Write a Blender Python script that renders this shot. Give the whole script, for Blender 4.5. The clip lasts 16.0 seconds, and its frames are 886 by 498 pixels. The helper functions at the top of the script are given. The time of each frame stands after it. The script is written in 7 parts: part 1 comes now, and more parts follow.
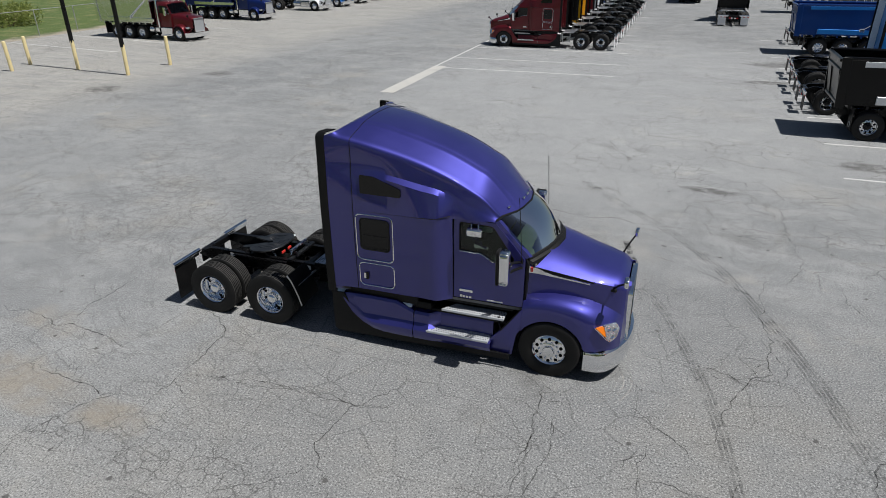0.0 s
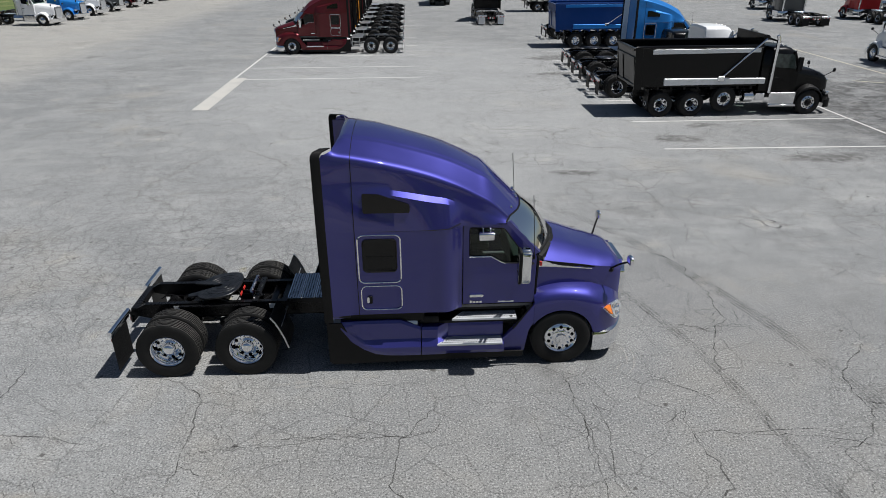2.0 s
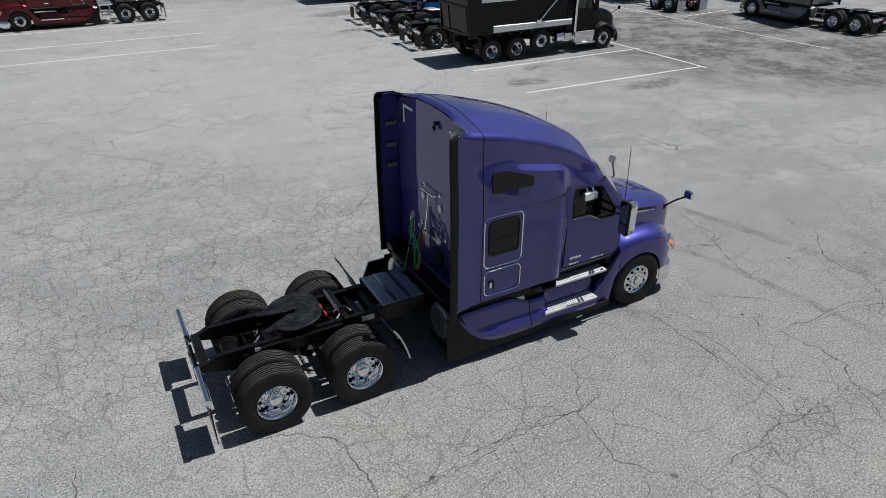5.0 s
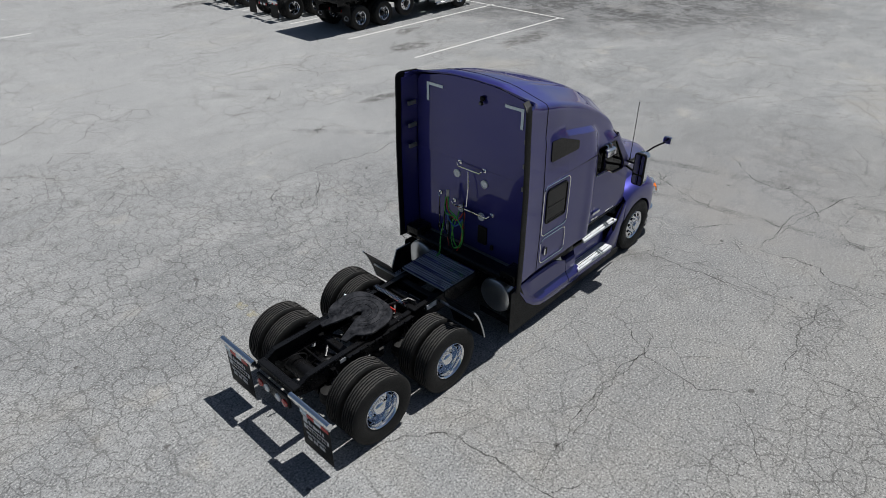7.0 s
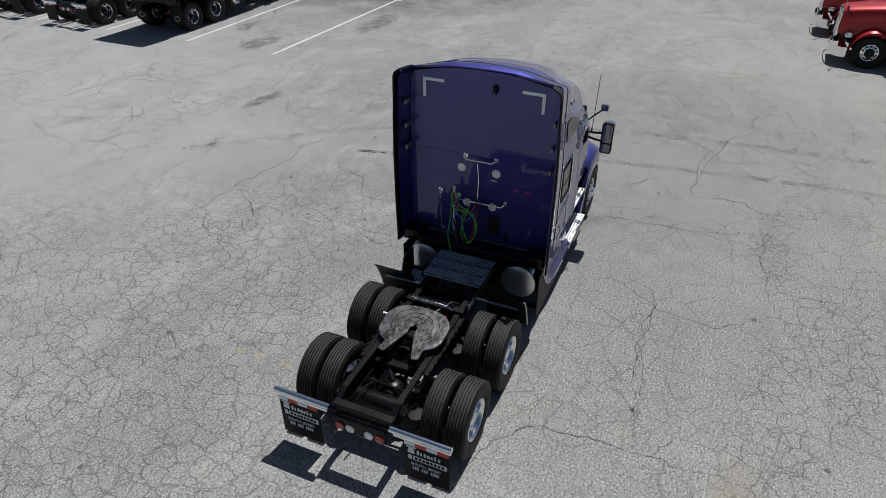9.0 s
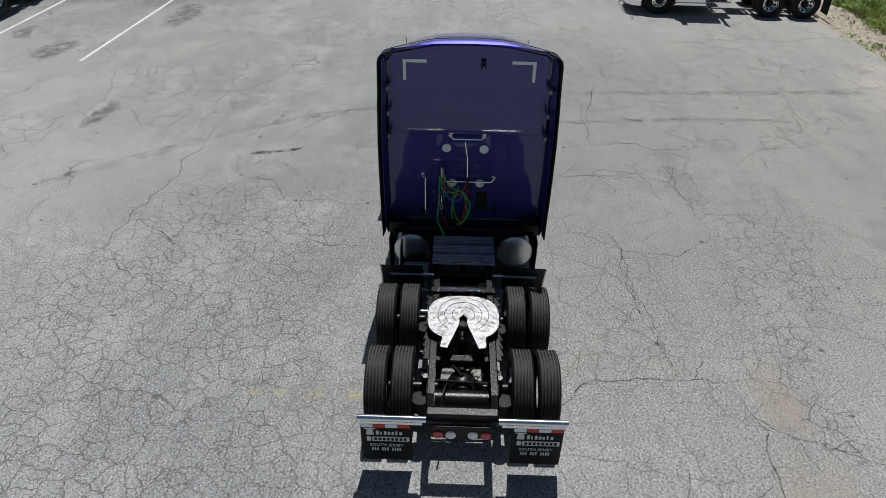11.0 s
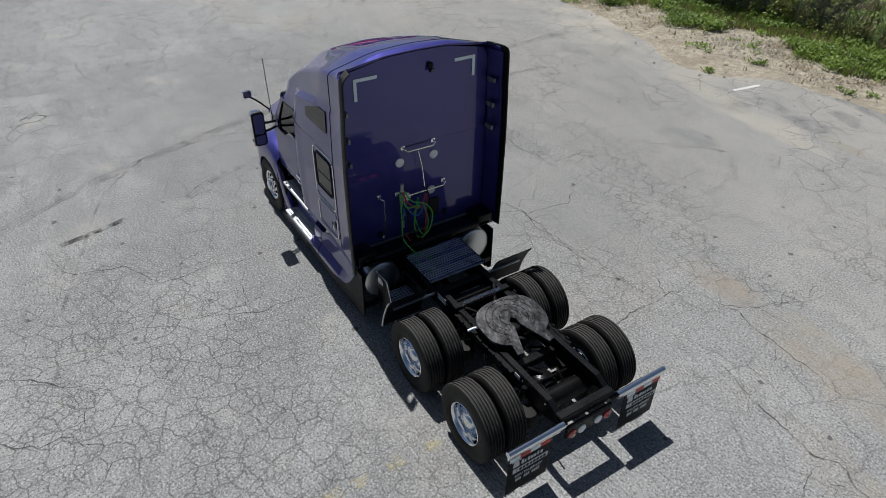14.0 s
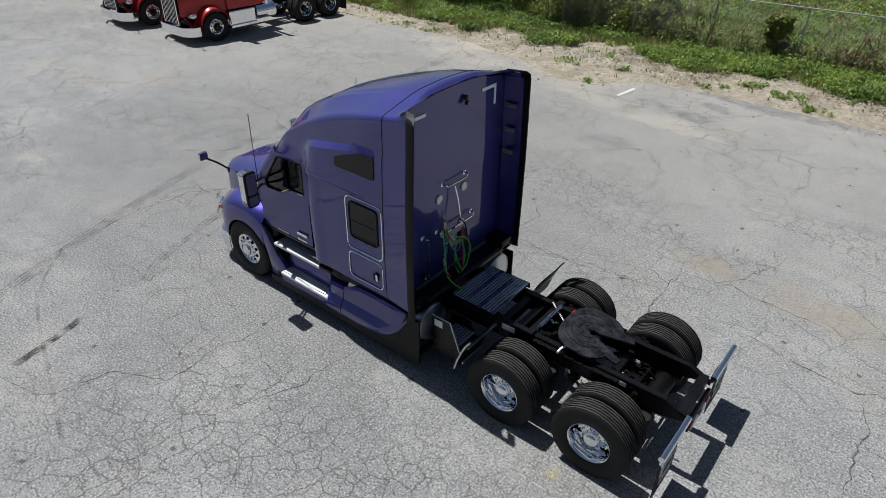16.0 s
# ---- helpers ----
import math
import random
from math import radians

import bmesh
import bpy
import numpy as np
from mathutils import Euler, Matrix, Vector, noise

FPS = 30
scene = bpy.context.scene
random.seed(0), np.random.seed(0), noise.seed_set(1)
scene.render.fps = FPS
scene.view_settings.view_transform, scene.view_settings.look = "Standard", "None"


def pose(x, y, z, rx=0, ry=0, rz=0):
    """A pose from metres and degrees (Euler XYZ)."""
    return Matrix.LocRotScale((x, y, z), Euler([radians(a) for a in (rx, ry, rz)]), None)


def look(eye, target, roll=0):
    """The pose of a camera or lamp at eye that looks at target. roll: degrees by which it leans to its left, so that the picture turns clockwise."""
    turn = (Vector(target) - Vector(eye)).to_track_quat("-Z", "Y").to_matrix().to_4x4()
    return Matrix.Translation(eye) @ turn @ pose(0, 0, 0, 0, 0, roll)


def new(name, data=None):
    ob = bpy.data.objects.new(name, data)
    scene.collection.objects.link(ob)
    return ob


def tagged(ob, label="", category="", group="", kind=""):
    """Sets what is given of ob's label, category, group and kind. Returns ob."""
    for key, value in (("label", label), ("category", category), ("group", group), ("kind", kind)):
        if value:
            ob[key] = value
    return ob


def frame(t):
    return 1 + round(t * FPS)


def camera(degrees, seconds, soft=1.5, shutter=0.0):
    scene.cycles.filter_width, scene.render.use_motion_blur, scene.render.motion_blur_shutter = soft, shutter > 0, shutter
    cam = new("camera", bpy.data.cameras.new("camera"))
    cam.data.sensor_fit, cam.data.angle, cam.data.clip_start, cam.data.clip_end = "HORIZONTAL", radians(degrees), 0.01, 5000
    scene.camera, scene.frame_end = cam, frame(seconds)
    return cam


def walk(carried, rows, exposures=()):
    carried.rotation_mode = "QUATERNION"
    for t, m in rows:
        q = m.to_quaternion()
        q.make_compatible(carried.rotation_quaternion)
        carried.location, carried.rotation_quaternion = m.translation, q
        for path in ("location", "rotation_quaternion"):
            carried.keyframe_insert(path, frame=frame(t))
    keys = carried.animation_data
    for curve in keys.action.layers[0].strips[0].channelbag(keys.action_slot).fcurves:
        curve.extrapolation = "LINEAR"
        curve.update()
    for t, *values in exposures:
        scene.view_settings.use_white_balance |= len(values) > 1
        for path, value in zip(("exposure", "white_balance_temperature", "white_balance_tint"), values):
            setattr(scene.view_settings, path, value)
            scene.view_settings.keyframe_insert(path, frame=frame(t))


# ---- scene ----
import functools

cam = camera(68.9, 16.0, soft=0.9)
PATH = [
    (0, (7.500, -10.232, 6.705), (6.883, -8.533, 5.846), -0.6),
    (0.5, (6.542, -10.458, 6.706), (6.122, -8.700, 5.853), -0.6),
    (1, (5.569, -10.587, 6.702), (5.313, -8.794, 5.853), -0.5),
    (1.5, (4.572, -10.623, 6.697), (4.477, -8.815, 5.851), -0.4),
    (2, (3.576, -10.562, 6.700), (3.661, -8.752, 5.850), -0.3),
    (2.5, (2.587, -10.399, 6.699), (2.853, -8.608, 5.849), -0.2),
    (3, (1.619, -10.130, 6.693), (2.070, -8.377, 5.842), -0.1),
    (3.5, (0.678, -9.761, 6.680), (1.279, -8.061, 5.817), -0.1),
    (4, (-0.221, -9.316, 6.664), (0.494, -7.673, 5.771), 0.0),
    (4.2, (-0.568, -9.132, 6.666), (0.163, -7.505, 5.756), -0.0),
    (6.3, (-3.803, -6.817, 6.879), (-2.680, -5.527, 5.844), -0.0),
    (6.5, (-4.041, -6.579, 6.882), (-2.875, -5.332, 5.840), 0.0),
    (7, (-4.574, -5.982, 6.864), (-3.339, -4.818, 5.803), -0.1),
    (7.5, (-5.051, -5.327, 6.870), (-3.754, -4.265, 5.778), -0.0),
    (8, (-5.468, -4.624, 6.882), (-4.086, -3.676, 5.792), -0.0),
    (8.5, (-5.795, -3.869, 6.911), (-4.329, -3.066, 5.812), 0.0),
    (8.7, (-5.911, -3.565, 6.914), (-4.418, -2.815, 5.813), -0.0),
    (10.8, (-6.521, -0.143, 6.807), (-4.877, -0.040, 5.670), 0.8),
    (11, (-6.503, 0.157, 6.807), (-4.867, 0.189, 5.658), 0.9),
    (11.5, (-6.410, 0.887, 6.818), (-4.795, 0.736, 5.651), 0.9),
    (12, (-6.217, 1.590, 6.830), (-4.637, 1.259, 5.649), 0.9),
    (12.5, (-5.938, 2.283, 6.849), (-4.407, 1.789, 5.660), 0.7),
    (13, (-5.602, 2.959, 6.856), (-4.124, 2.325, 5.666), 0.7),
    (13.5, (-5.229, 3.604, 6.851), (-3.798, 2.855, 5.671), 0.7),
    (14, (-4.804, 4.225, 6.842), (-3.445, 3.344, 5.670), 0.8),
    (14.5, (-4.309, 4.834, 6.827), (-2.997, 3.844, 5.687), 0.8),
    (15, (-3.760, 5.426, 6.810), (-2.449, 4.356, 5.741), 0.9),
    (15.5, (-3.183, 5.971, 6.788), (-1.950, 4.799, 5.738), 0.9),
    (16, (-2.560, 6.482, 6.756), (-1.517, 5.168, 5.667), 0.8),
]
# the camera brightens its picture a little on the way
EXPOSURES = [(0.0, -0.06), (2.0, 0.0), (4.0, 0.05), (7.0, 0.0), (9.5, -0.07), (12.5, -0.05), (14.5, 0.0), (16.0, 0.10)]
walk(cam, [(t, look(eye, target, roll)) for t, eye, target, roll in PATH], EXPOSURES)

# ---- world and sun ----
SUN = Vector((0.97, -0.10, 2.05)).normalized()
world = bpy.data.worlds.new("sky")
scene.world = world
world.use_nodes = True
wn = world.node_tree.nodes
sky = wn.new("ShaderNodeTexSky")
sky.sky_type, sky.sun_disc = "NISHITA", False
sky.sun_elevation = math.asin(SUN.z)
sky.sun_rotation = math.atan2(SUN.x, SUN.y)
world.node_tree.links.new(sky.outputs[0], wn["Background"].inputs[0])
wn["Background"].inputs[1].default_value = 0.045
sun = new("sun", bpy.data.lights.new("sun", "SUN"))
sun.data.energy, sun.data.angle, sun.data.color = 5.0, radians(0.55), (1.0, 0.985, 0.965)
sun.matrix_world = look(SUN * 80, (0, 0, 0))
scene.view_settings.exposure = 0.0


# ---- materials ----
def nodes_of(name):
    m = bpy.data.materials.new(name)
    m.use_nodes = True
    return m, m.node_tree.nodes, m.node_tree.links, m.node_tree.nodes["Principled BSDF"]


def noise_node(n, l, co, scale, detail=4.0, rough=0.55):
    t = n.new("ShaderNodeTexNoise")
    t.inputs["Scale"].default_value, t.inputs["Detail"].default_value, t.inputs["Roughness"].default_value = scale, detail, rough
    l.new(co, t.inputs["Vector"])
    return t.outputs[0]


def ramp(n, l, src, a, b, ca=0.0, cb=1.0):
    r = n.new("ShaderNodeMapRange")
    r.inputs[1].default_value, r.inputs[2].default_value, r.inputs[3].default_value, r.inputs[4].default_value = a, b, ca, cb
    l.new(src, r.inputs[0])
    return r.outputs[0]


def mix(n, l, fac, a, b, mode="MIX"):
    m = n.new("ShaderNodeMix")
    m.data_type, m.blend_type = "RGBA", mode
    for value, socket in ((fac, m.inputs[0]), (a, m.inputs[6]), (b, m.inputs[7])):
        if hasattr(value, "is_linked"):
            l.new(value, socket)
        elif isinstance(value, (int, float)):
            socket.default_value = value
        else:
            socket.default_value = (*value, 1)
    return m.outputs[2]


def calc(n, l, op, a, b=0.0, c=0.0):
    m = n.new("ShaderNodeMath")
    m.operation = op
    for k, value in enumerate((a, b, c)):
        if hasattr(value, "is_linked"):
            l.new(value, m.inputs[k])
        else:
            m.inputs[k].default_value = value
    return m.outputs[0]


def surface(name, color, rough=0.5, metal=0.0, vary=0.25, coarse=1.5, fine=25.0, bump=0.0, bump_scale=120.0, coat=0.0, dust=0.0, spec=0.5):
    """A plain surface with grain at two scales, dust and fine relief."""
    m, n, l, p = nodes_of(name)
    co = n.new("ShaderNodeTexCoord").outputs["Object"]
    a, b = noise_node(n, l, co, coarse), noise_node(n, l, co, fine, 6)
    both = calc(n, l, "MULTIPLY_ADD", a, 0.6, calc(n, l, "MULTIPLY", b, 0.4))
    low = tuple(c * (1 - vary) for c in color)
    high = tuple(min(1, c * (1 + vary)) for c in color)
    col = mix(n, l, ramp(n, l, both, 0.32, 0.68), low, high)
    if dust:
        col = mix(n, l, ramp(n, l, calc(n, l, "MULTIPLY", a, b), 0.22, 0.42, 0, dust), col, (0.32, 0.29, 0.24))
    l.new(col, p.inputs["Base Color"])
    l.new(ramp(n, l, both, 0.3, 0.7, max(0.02, rough * 0.8), min(1, rough * 1.25)), p.inputs["Roughness"])
    p.inputs["Metallic"].default_value = metal
    p.inputs["Coat Weight"].default_value = coat
    p.inputs["Coat Roughness"].default_value = 0.03
    p.inputs["Specular IOR Level"].default_value = spec
    if bump:
        bn = n.new("ShaderNodeBump")
        bn.inputs["Strength"].default_value = bump
        bn.inputs["Distance"].default_value = 0.01
        l.new(noise_node(n, l, co, bump_scale, 5), bn.inputs["Height"])
        l.new(bn.outputs[0], p.inputs["Normal"])
    return m


def car_paint(name, color, metal=0.45, rough=0.34):
    return surface(name, color, rough, metal, vary=0.05, coarse=0.8, fine=900.0, coat=0.45, dust=0.02, spec=0.25)


def glass(name, tint, gloss=1.5):
    """Thin glass: what lies behind shows through, tinted, and the sky mirrors in it."""
    m, n, l, p = nodes_of(name)
    n.remove(p)
    see, shine, fac, out = n.new("ShaderNodeBsdfTransparent"), n.new("ShaderNodeBsdfGlossy"), n.new("ShaderNodeFresnel"), n.new("ShaderNodeMixShader")
    see.inputs[0].default_value = (*tint, 1)
    shine.inputs["Roughness"].default_value = 0.02
    fac.inputs[0].default_value = gloss
    l.new(fac.outputs[0], out.inputs[0]), l.new(see.outputs[0], out.inputs[1]), l.new(shine.outputs[0], out.inputs[2])
    l.new(out.outputs[0], n["Material Output"].inputs[0])
    return m


PURPLE = car_paint("purple_paint", (0.036, 0.036, 0.205), 0.7, 0.47)
PURPLE.node_tree.nodes["Principled BSDF"].inputs["Coat Weight"].default_value = 1.0
PURPLE.node_tree.nodes["Principled BSDF"].inputs["Coat IOR"].default_value = 1.55
MAROON = car_paint("maroon_paint", (0.11, 0.008, 0.013))
RED = car_paint("red_paint", (0.38, 0.018, 0.022), 0.2)
BLUE = car_paint("blue_paint", (0.006, 0.042, 0.19), 0.3)
NAVY = car_paint("navy_paint", (0.006, 0.018, 0.11), 0.3)
SKYBLUE = car_paint("bright_blue_paint", (0.02, 0.2, 0.58), 0.3)
WHITE = car_paint("white_paint", (0.78, 0.79, 0.8), 0.0)
BLACK = surface("black_paint", (0.003, 0.003, 0.0033), 0.30, 0.0, vary=0.2, coarse=0.8, fine=60.0, coat=0.2, spec=0.15)
SILVER = car_paint("silver_grey_paint", (0.17, 0.175, 0.18), 0.4)
GREY = car_paint("grey_paint", (0.07, 0.075, 0.08), 0.4)
YELLOW = car_paint("yellow_paint", (0.7, 0.36, 0.01), 0.0)
CHASSIS = surface("chassis_black", (0.0055, 0.0055, 0.006), 0.28, 0.0, 0.3, 3, 40, 0.15, 200, spec=0.24)
PLASTIC = surface("black_plastic", (0.006, 0.006, 0.0064), 0.5, 0.0, 0.2, 4, 60, 0.2, 300, dust=0.012, spec=0.22)
RUBBER = surface("tyre_rubber", (0.009, 0.0089, 0.0088), 0.6, 0.0, 0.3, 5, 60, 0.25, 250, dust=0.02, spec=0.25)
# tread rubber: dusty, and paler than the sidewall with its sunlit grey painted in
TYRETREAD = surface("worn_sunlit_tyre_tread", (0.030, 0.0295, 0.0285), 0.75, 0.0, 0.3, 5, 60, 0.25, 250, dust=0.10, spec=0.3)
CHROME = surface("chrome", (0.82, 0.83, 0.85), 0.07, 1.0, 0.03, 2, 30)
ALU = surface("polished_aluminium", (0.82, 0.83, 0.85), 0.13, 1.0, 0.08, 4, 60, 0.03, 300)
MILL = surface("brushed_aluminium", (0.62, 0.63, 0.64), 0.36, 1.0, 0.12, 3, 90, 0.08, 400, dust=0.05)
STEEL = surface("greased_steel", (0.075, 0.075, 0.078), 0.32, 0.9, 0.8, 6, 26, 0.9, 14)
GREASED = surface("smeared_grease_on_steel", (0.060, 0.060, 0.063), 0.36, 0.9, 0.8, 6, 26, 0.7, 14)
TREAD = surface("grey_step_plate", (0.50, 0.55, 0.62), 0.30, 0.5, 0.15, 5, 70, 0.1, 300)
STEP = surface("bright_step_plate", (0.66, 0.68, 0.70), 0.42, 0.5, 0.12, 5, 70, 0.1, 300)
DARK = surface("dark_void", (0.004, 0.004, 0.0045), 0.9, 0.0, 0.2, spec=0.05)
RIM = surface("bright_wheel_aluminium", (0.86, 0.87, 0.89), 0.075, 1.0, 0.03, 3, 40)
CABIN = surface("cab_trim", (0.16, 0.16, 0.165), 0.8, 0.0, 0.2, 6, 80, 0.1, 300)
SEAT = surface("seat_fabric", (0.05, 0.05, 0.055), 0.9, 0.0, 0.25, 8, 120, 0.3, 400)
WINDOW = glass("tinted_glass", (0.10, 0.11, 0.11))
SCREEN = glass("windscreen_glass", (0.46, 0.58, 0.51), 1.4)
LENS = glass("clear_lens", (0.85, 0.87, 0.88), 1.45)
# opaque headlamp lens; strong tone noise paints the sparkle into its colour
HEADLAMP = surface("headlamp_glass_painted_sparkle", (0.62, 0.64, 0.66), 0.12, 0.75, 0.5, 14, 45, coat=0.8)
AMBER = surface("amber_lens", (0.85, 0.20, 0.01), 0.15, 0.0, 0.1, coat=1)
REDLENS = surface("red_lens", (0.45, 0.012, 0.012), 0.2, 0.0, 0.1, coat=1)
WHITELENS = surface("white_lens", (0.8, 0.8, 0.8), 0.2, 0.0, 0.08, coat=1)
TAPE_W = surface("white_reflective_tape", (0.84, 0.92, 0.97), 0.3, 0.0, 0.06, 20, 200)
TAPE_R = surface("red_reflective_tape", (0.6, 0.04, 0.03), 0.35, 0.0, 0.06, 20, 200)
PRINT = surface("white_print", (0.75, 0.75, 0.75), 0.6, 0.0, 0.08)
HOSE_G, HOSE_R, HOSE_B = (surface(k, c, 0.4, 0, 0.1) for k, c in (("green_hose", (0.06, 0.38, 0.05)), ("red_hose", (0.4, 0.03, 0.02)), ("blue_hose", (0.03, 0.12, 0.42))))
MIRROR = surface("mirror_glass", (0.35, 0.36, 0.38), 0.02, 1.0, 0.01)
BOLLARD = surface("yellow_bollard_paint", (0.74, 0.61, 0.32), 0.6, 0.0, 0.15, 2, 30, 0.1, 100, dust=0.1)
LINEPAINT = surface("worn_white_road_paint", (0.56, 0.56, 0.54), 0.75, 0.0, 0.25, 1.2, 14, 0.2, 90, dust=0.35)
OLDPAINT = surface("old_white_road_paint", (0.46, 0.45, 0.42), 0.8, 0.0, 0.3, 1.0, 12, 0.2, 90, dust=0.5)
YLINE = surface("worn_yellow_road_paint", (0.52, 0.48, 0.36), 0.75, 0.0, 0.25, 1.2, 14, 0.2, 90, dust=0.5)
GALV = surface("galvanised_steel", (0.42, 0.43, 0.43), 0.45, 0.7, 0.15, 4, 60)
ROADWAY = surface("grey_road_asphalt", (0.15, 0.155, 0.165), 0.85, 0, 0.15, 0.2, 20, 0.2, 60)
RUSTY = surface("weathered_dump_steel", (0.13, 0.125, 0.105), 0.6, 0.3, 0.35, 1.2, 18, 0.2, 60, dust=0.3)


def asphalt():
    m, n, l, p = nodes_of("worn_pale_asphalt")
    geo = n.new("ShaderNodeNewGeometry").outputs["Position"]

    def warp(src, scale, amount, detail):
        wob = n.new("ShaderNodeTexNoise")
        wob.inputs["Scale"].default_value, wob.inputs["Detail"].default_value, wob.inputs["Roughness"].default_value = scale, detail, 0.62
        l.new(geo, wob.inputs["Vector"])
        add = n.new("ShaderNodeVectorMath")
        add.operation = "MULTIPLY_ADD"
        l.new(wob.outputs["Color"], add.inputs[0])
        add.inputs[1].default_value = (amount, amount, 0)
        l.new(src, add.inputs[2])
        return add.outputs[0]

    broad = warp(geo, 0.45, 1.6, 3)
    jagged = warp(broad, 2.6, 0.42, 6)
    torn = warp(geo, 5.0, 0.20, 5)

    def cracks(co, scale, width):
        v = n.new("ShaderNodeTexVoronoi")
        v.feature, v.voronoi_dimensions = "DISTANCE_TO_EDGE", "2D"
        v.inputs["Scale"].default_value = scale
        l.new(co, v.inputs["Vector"])
        return ramp(n, l, v.outputs["Distance"], width * scale * 0.3, width * scale, 1.0, 0.0)

    def patch(cx, cy, rx, ry):
        s = n.new("ShaderNodeSeparateXYZ")
        l.new(broad, s.inputs[0])
        dx = calc(n, l, "POWER", calc(n, l, "ABSOLUTE", calc(n, l, "DIVIDE", calc(n, l, "SUBTRACT", s.outputs[0], cx + 0.8), rx)), 2)
        dy = calc(n, l, "POWER", calc(n, l, "ABSOLUTE", calc(n, l, "DIVIDE", calc(n, l, "SUBTRACT", s.outputs[1], cy + 0.8), ry)), 2)
        return ramp(n, l, calc(n, l, "ADD", dx, dy), 1.4, 0.5)

    def most(*fs):
        return functools.reduce(lambda a, b: calc(n, l, "MAXIMUM", a, b), fs)

    def times(a, b):
        return calc(n, l, "MULTIPLY", a, b)

    big, mid = noise_node(n, l, geo, 0.07, 5, 0.6), noise_node(n, l, geo, 0.5, 6, 0.62)
    blotch, fine = noise_node(n, l, geo, 2.4, 6, 0.62), noise_node(n, l, geo, 9, 5, 0.6)
    grit, speck = noise_node(n, l, geo, 33, 2, 0.75), noise_node(n, l, geo, 58, 2, 0.7)
    stretched = n.new("ShaderNodeMapping")
    stretched.inputs["Rotation"].default_value = (0, 0, 0.5)
    stretched.inputs["Scale"].default_value = (0.25, 1.4, 1)
    l.new(broad, stretched.inputs[0])
    streak = noise_node(n, l, stretched.outputs[0], 1.1, 6, 0.65)
    col = mix(n, l, ramp(n, l, big, 0.35, 0.65), (0.188, 0.195, 0.198), (0.252, 0.258, 0.257))
    col = mix(n, l, ramp(n, l, mid, 0.45, 0.68, 0, 0.7), col, (0.325, 0.330, 0.325))
    col = mix(n, l, ramp(n, l, streak, 0.52, 0.70, 0, 0.5), col, (0.345, 0.343, 0.332))
    col = mix(n, l, ramp(n, l, streak, 0.46, 0.32, 0, 0.28), col, (0.155, 0.158, 0.160))
    col = mix(n, l, ramp(n, l, blotch, 0.52, 0.70, 0, 0.4), col, (0.125, 0.128, 0.130))
    col = mix(n, l, ramp(n, l, fine, 0.50, 0.70, 0, 0.4), col, (0.12, 0.12, 0.12))
    tan = noise_node(n, l, geo, 0.16, 6, 0.65)
    col = mix(n, l, ramp(n, l, tan, 0.56, 0.70, 0, 0.5), col, (0.31, 0.285, 0.24))
    pale = times(ramp(n, l, noise_node(n, l, geo, 0.9, 5, 0.6), 0.58, 0.68, 0, 0.55), ramp(n, l, mid, 0.40, 0.6))
    col = mix(n, l, pale, col, (0.37, 0.35, 0.305))
    col = mix(n, l, times(patch(8, -4, 8, 7), 0.55), col, (0.165, 0.167, 0.165))
    col = mix(n, l, times(patch(0, 9, 10, 4), 0.30), col, (0.30, 0.305, 0.305))
    col = mix(n, l, times(patch(5, 25, 13, 15), 0.45), col, (0.37, 0.375, 0.372))
    south = n.new("ShaderNodeSeparateXYZ")
    l.new(broad, south.inputs[0])
    col = mix(n, l, times(ramp(n, l, south.outputs[1], -1.5, -7.0, 0, 0.55), ramp(n, l, streak, 0.36, 0.60, 0.35, 1.0)), col, (0.285, 0.272, 0.242))
    col = mix(n, l, times(ramp(n, l, south.outputs[0], -16.0, -20.5, 0, 0.6), ramp(n, l, streak, 0.30, 0.55, 0.4, 1.0)), col, (0.41, 0.39, 0.345))
    # stones in the worn binder
    col = mix(n, l, ramp(n, l, grit, 0.54, 0.66, 0, 0.70), col, (0.47, 0.468, 0.455))
    col = mix(n, l, ramp(n, l, grit, 0.46, 0.34, 0, 0.80), col, (0.050, 0.051, 0.053))
    col = mix(n, l, ramp(n, l, speck, 0.58, 0.68, 0, 0.6), col, (0.05, 0.05, 0.05))
    sep = n.new("ShaderNodeSeparateXYZ")
    l.new(broad, sep.inputs[0])
    sandy = times(ramp(n, l, sep.outputs[1], -9.6, -12.2), ramp(n, l, noise_node(n, l, geo, 0.8, 6, 0.65), 0.36, 0.62, 0.1, 0.7))
    sandy = most(times(sandy, most(patch(9.8, -12.6, 4.5, 1.9), 0.28)), times(most(patch(6.6, -11.75, 1.2, 0.8), patch(5.1, -11.1, 1.2, 0.45), patch(3.6, -10.75, 1.2, 0.4), patch(2.5, -10.45, 1.0, 0.35)), 0.33))
    col = mix(n, l, sandy, col, (0.41, 0.375, 0.31))
    worn = most(patch(2.8, -11.55, 0.9, 0.35), times(patch(4.3, -11.7, 0.8, 0.3), 0.7), patch(2.5, -12.8, 0.45, 0.22), times(patch(3.85, -8.4, 0.8, 0.5), 0.6), patch(1.8, -13.75, 3.8, 0.34))
    col = mix(n, l, times(worn, ramp(n, l, blotch, 0.38, 0.58, 0.15, 0.6)), col, (0.115, 0.12, 0.128))
    brown = most(patch(1.6, -11.2, 0.7, 0.3), patch(-2.5, -4.2, 1.3, 0.6), patch(-0.2, -4.35, 0.8, 0.45), times(patch(-3.4, -2.6, 0.9, 0.4), 0.6), times(patch(-0.3, 0.6, 1.0, 1.6), 0.3))
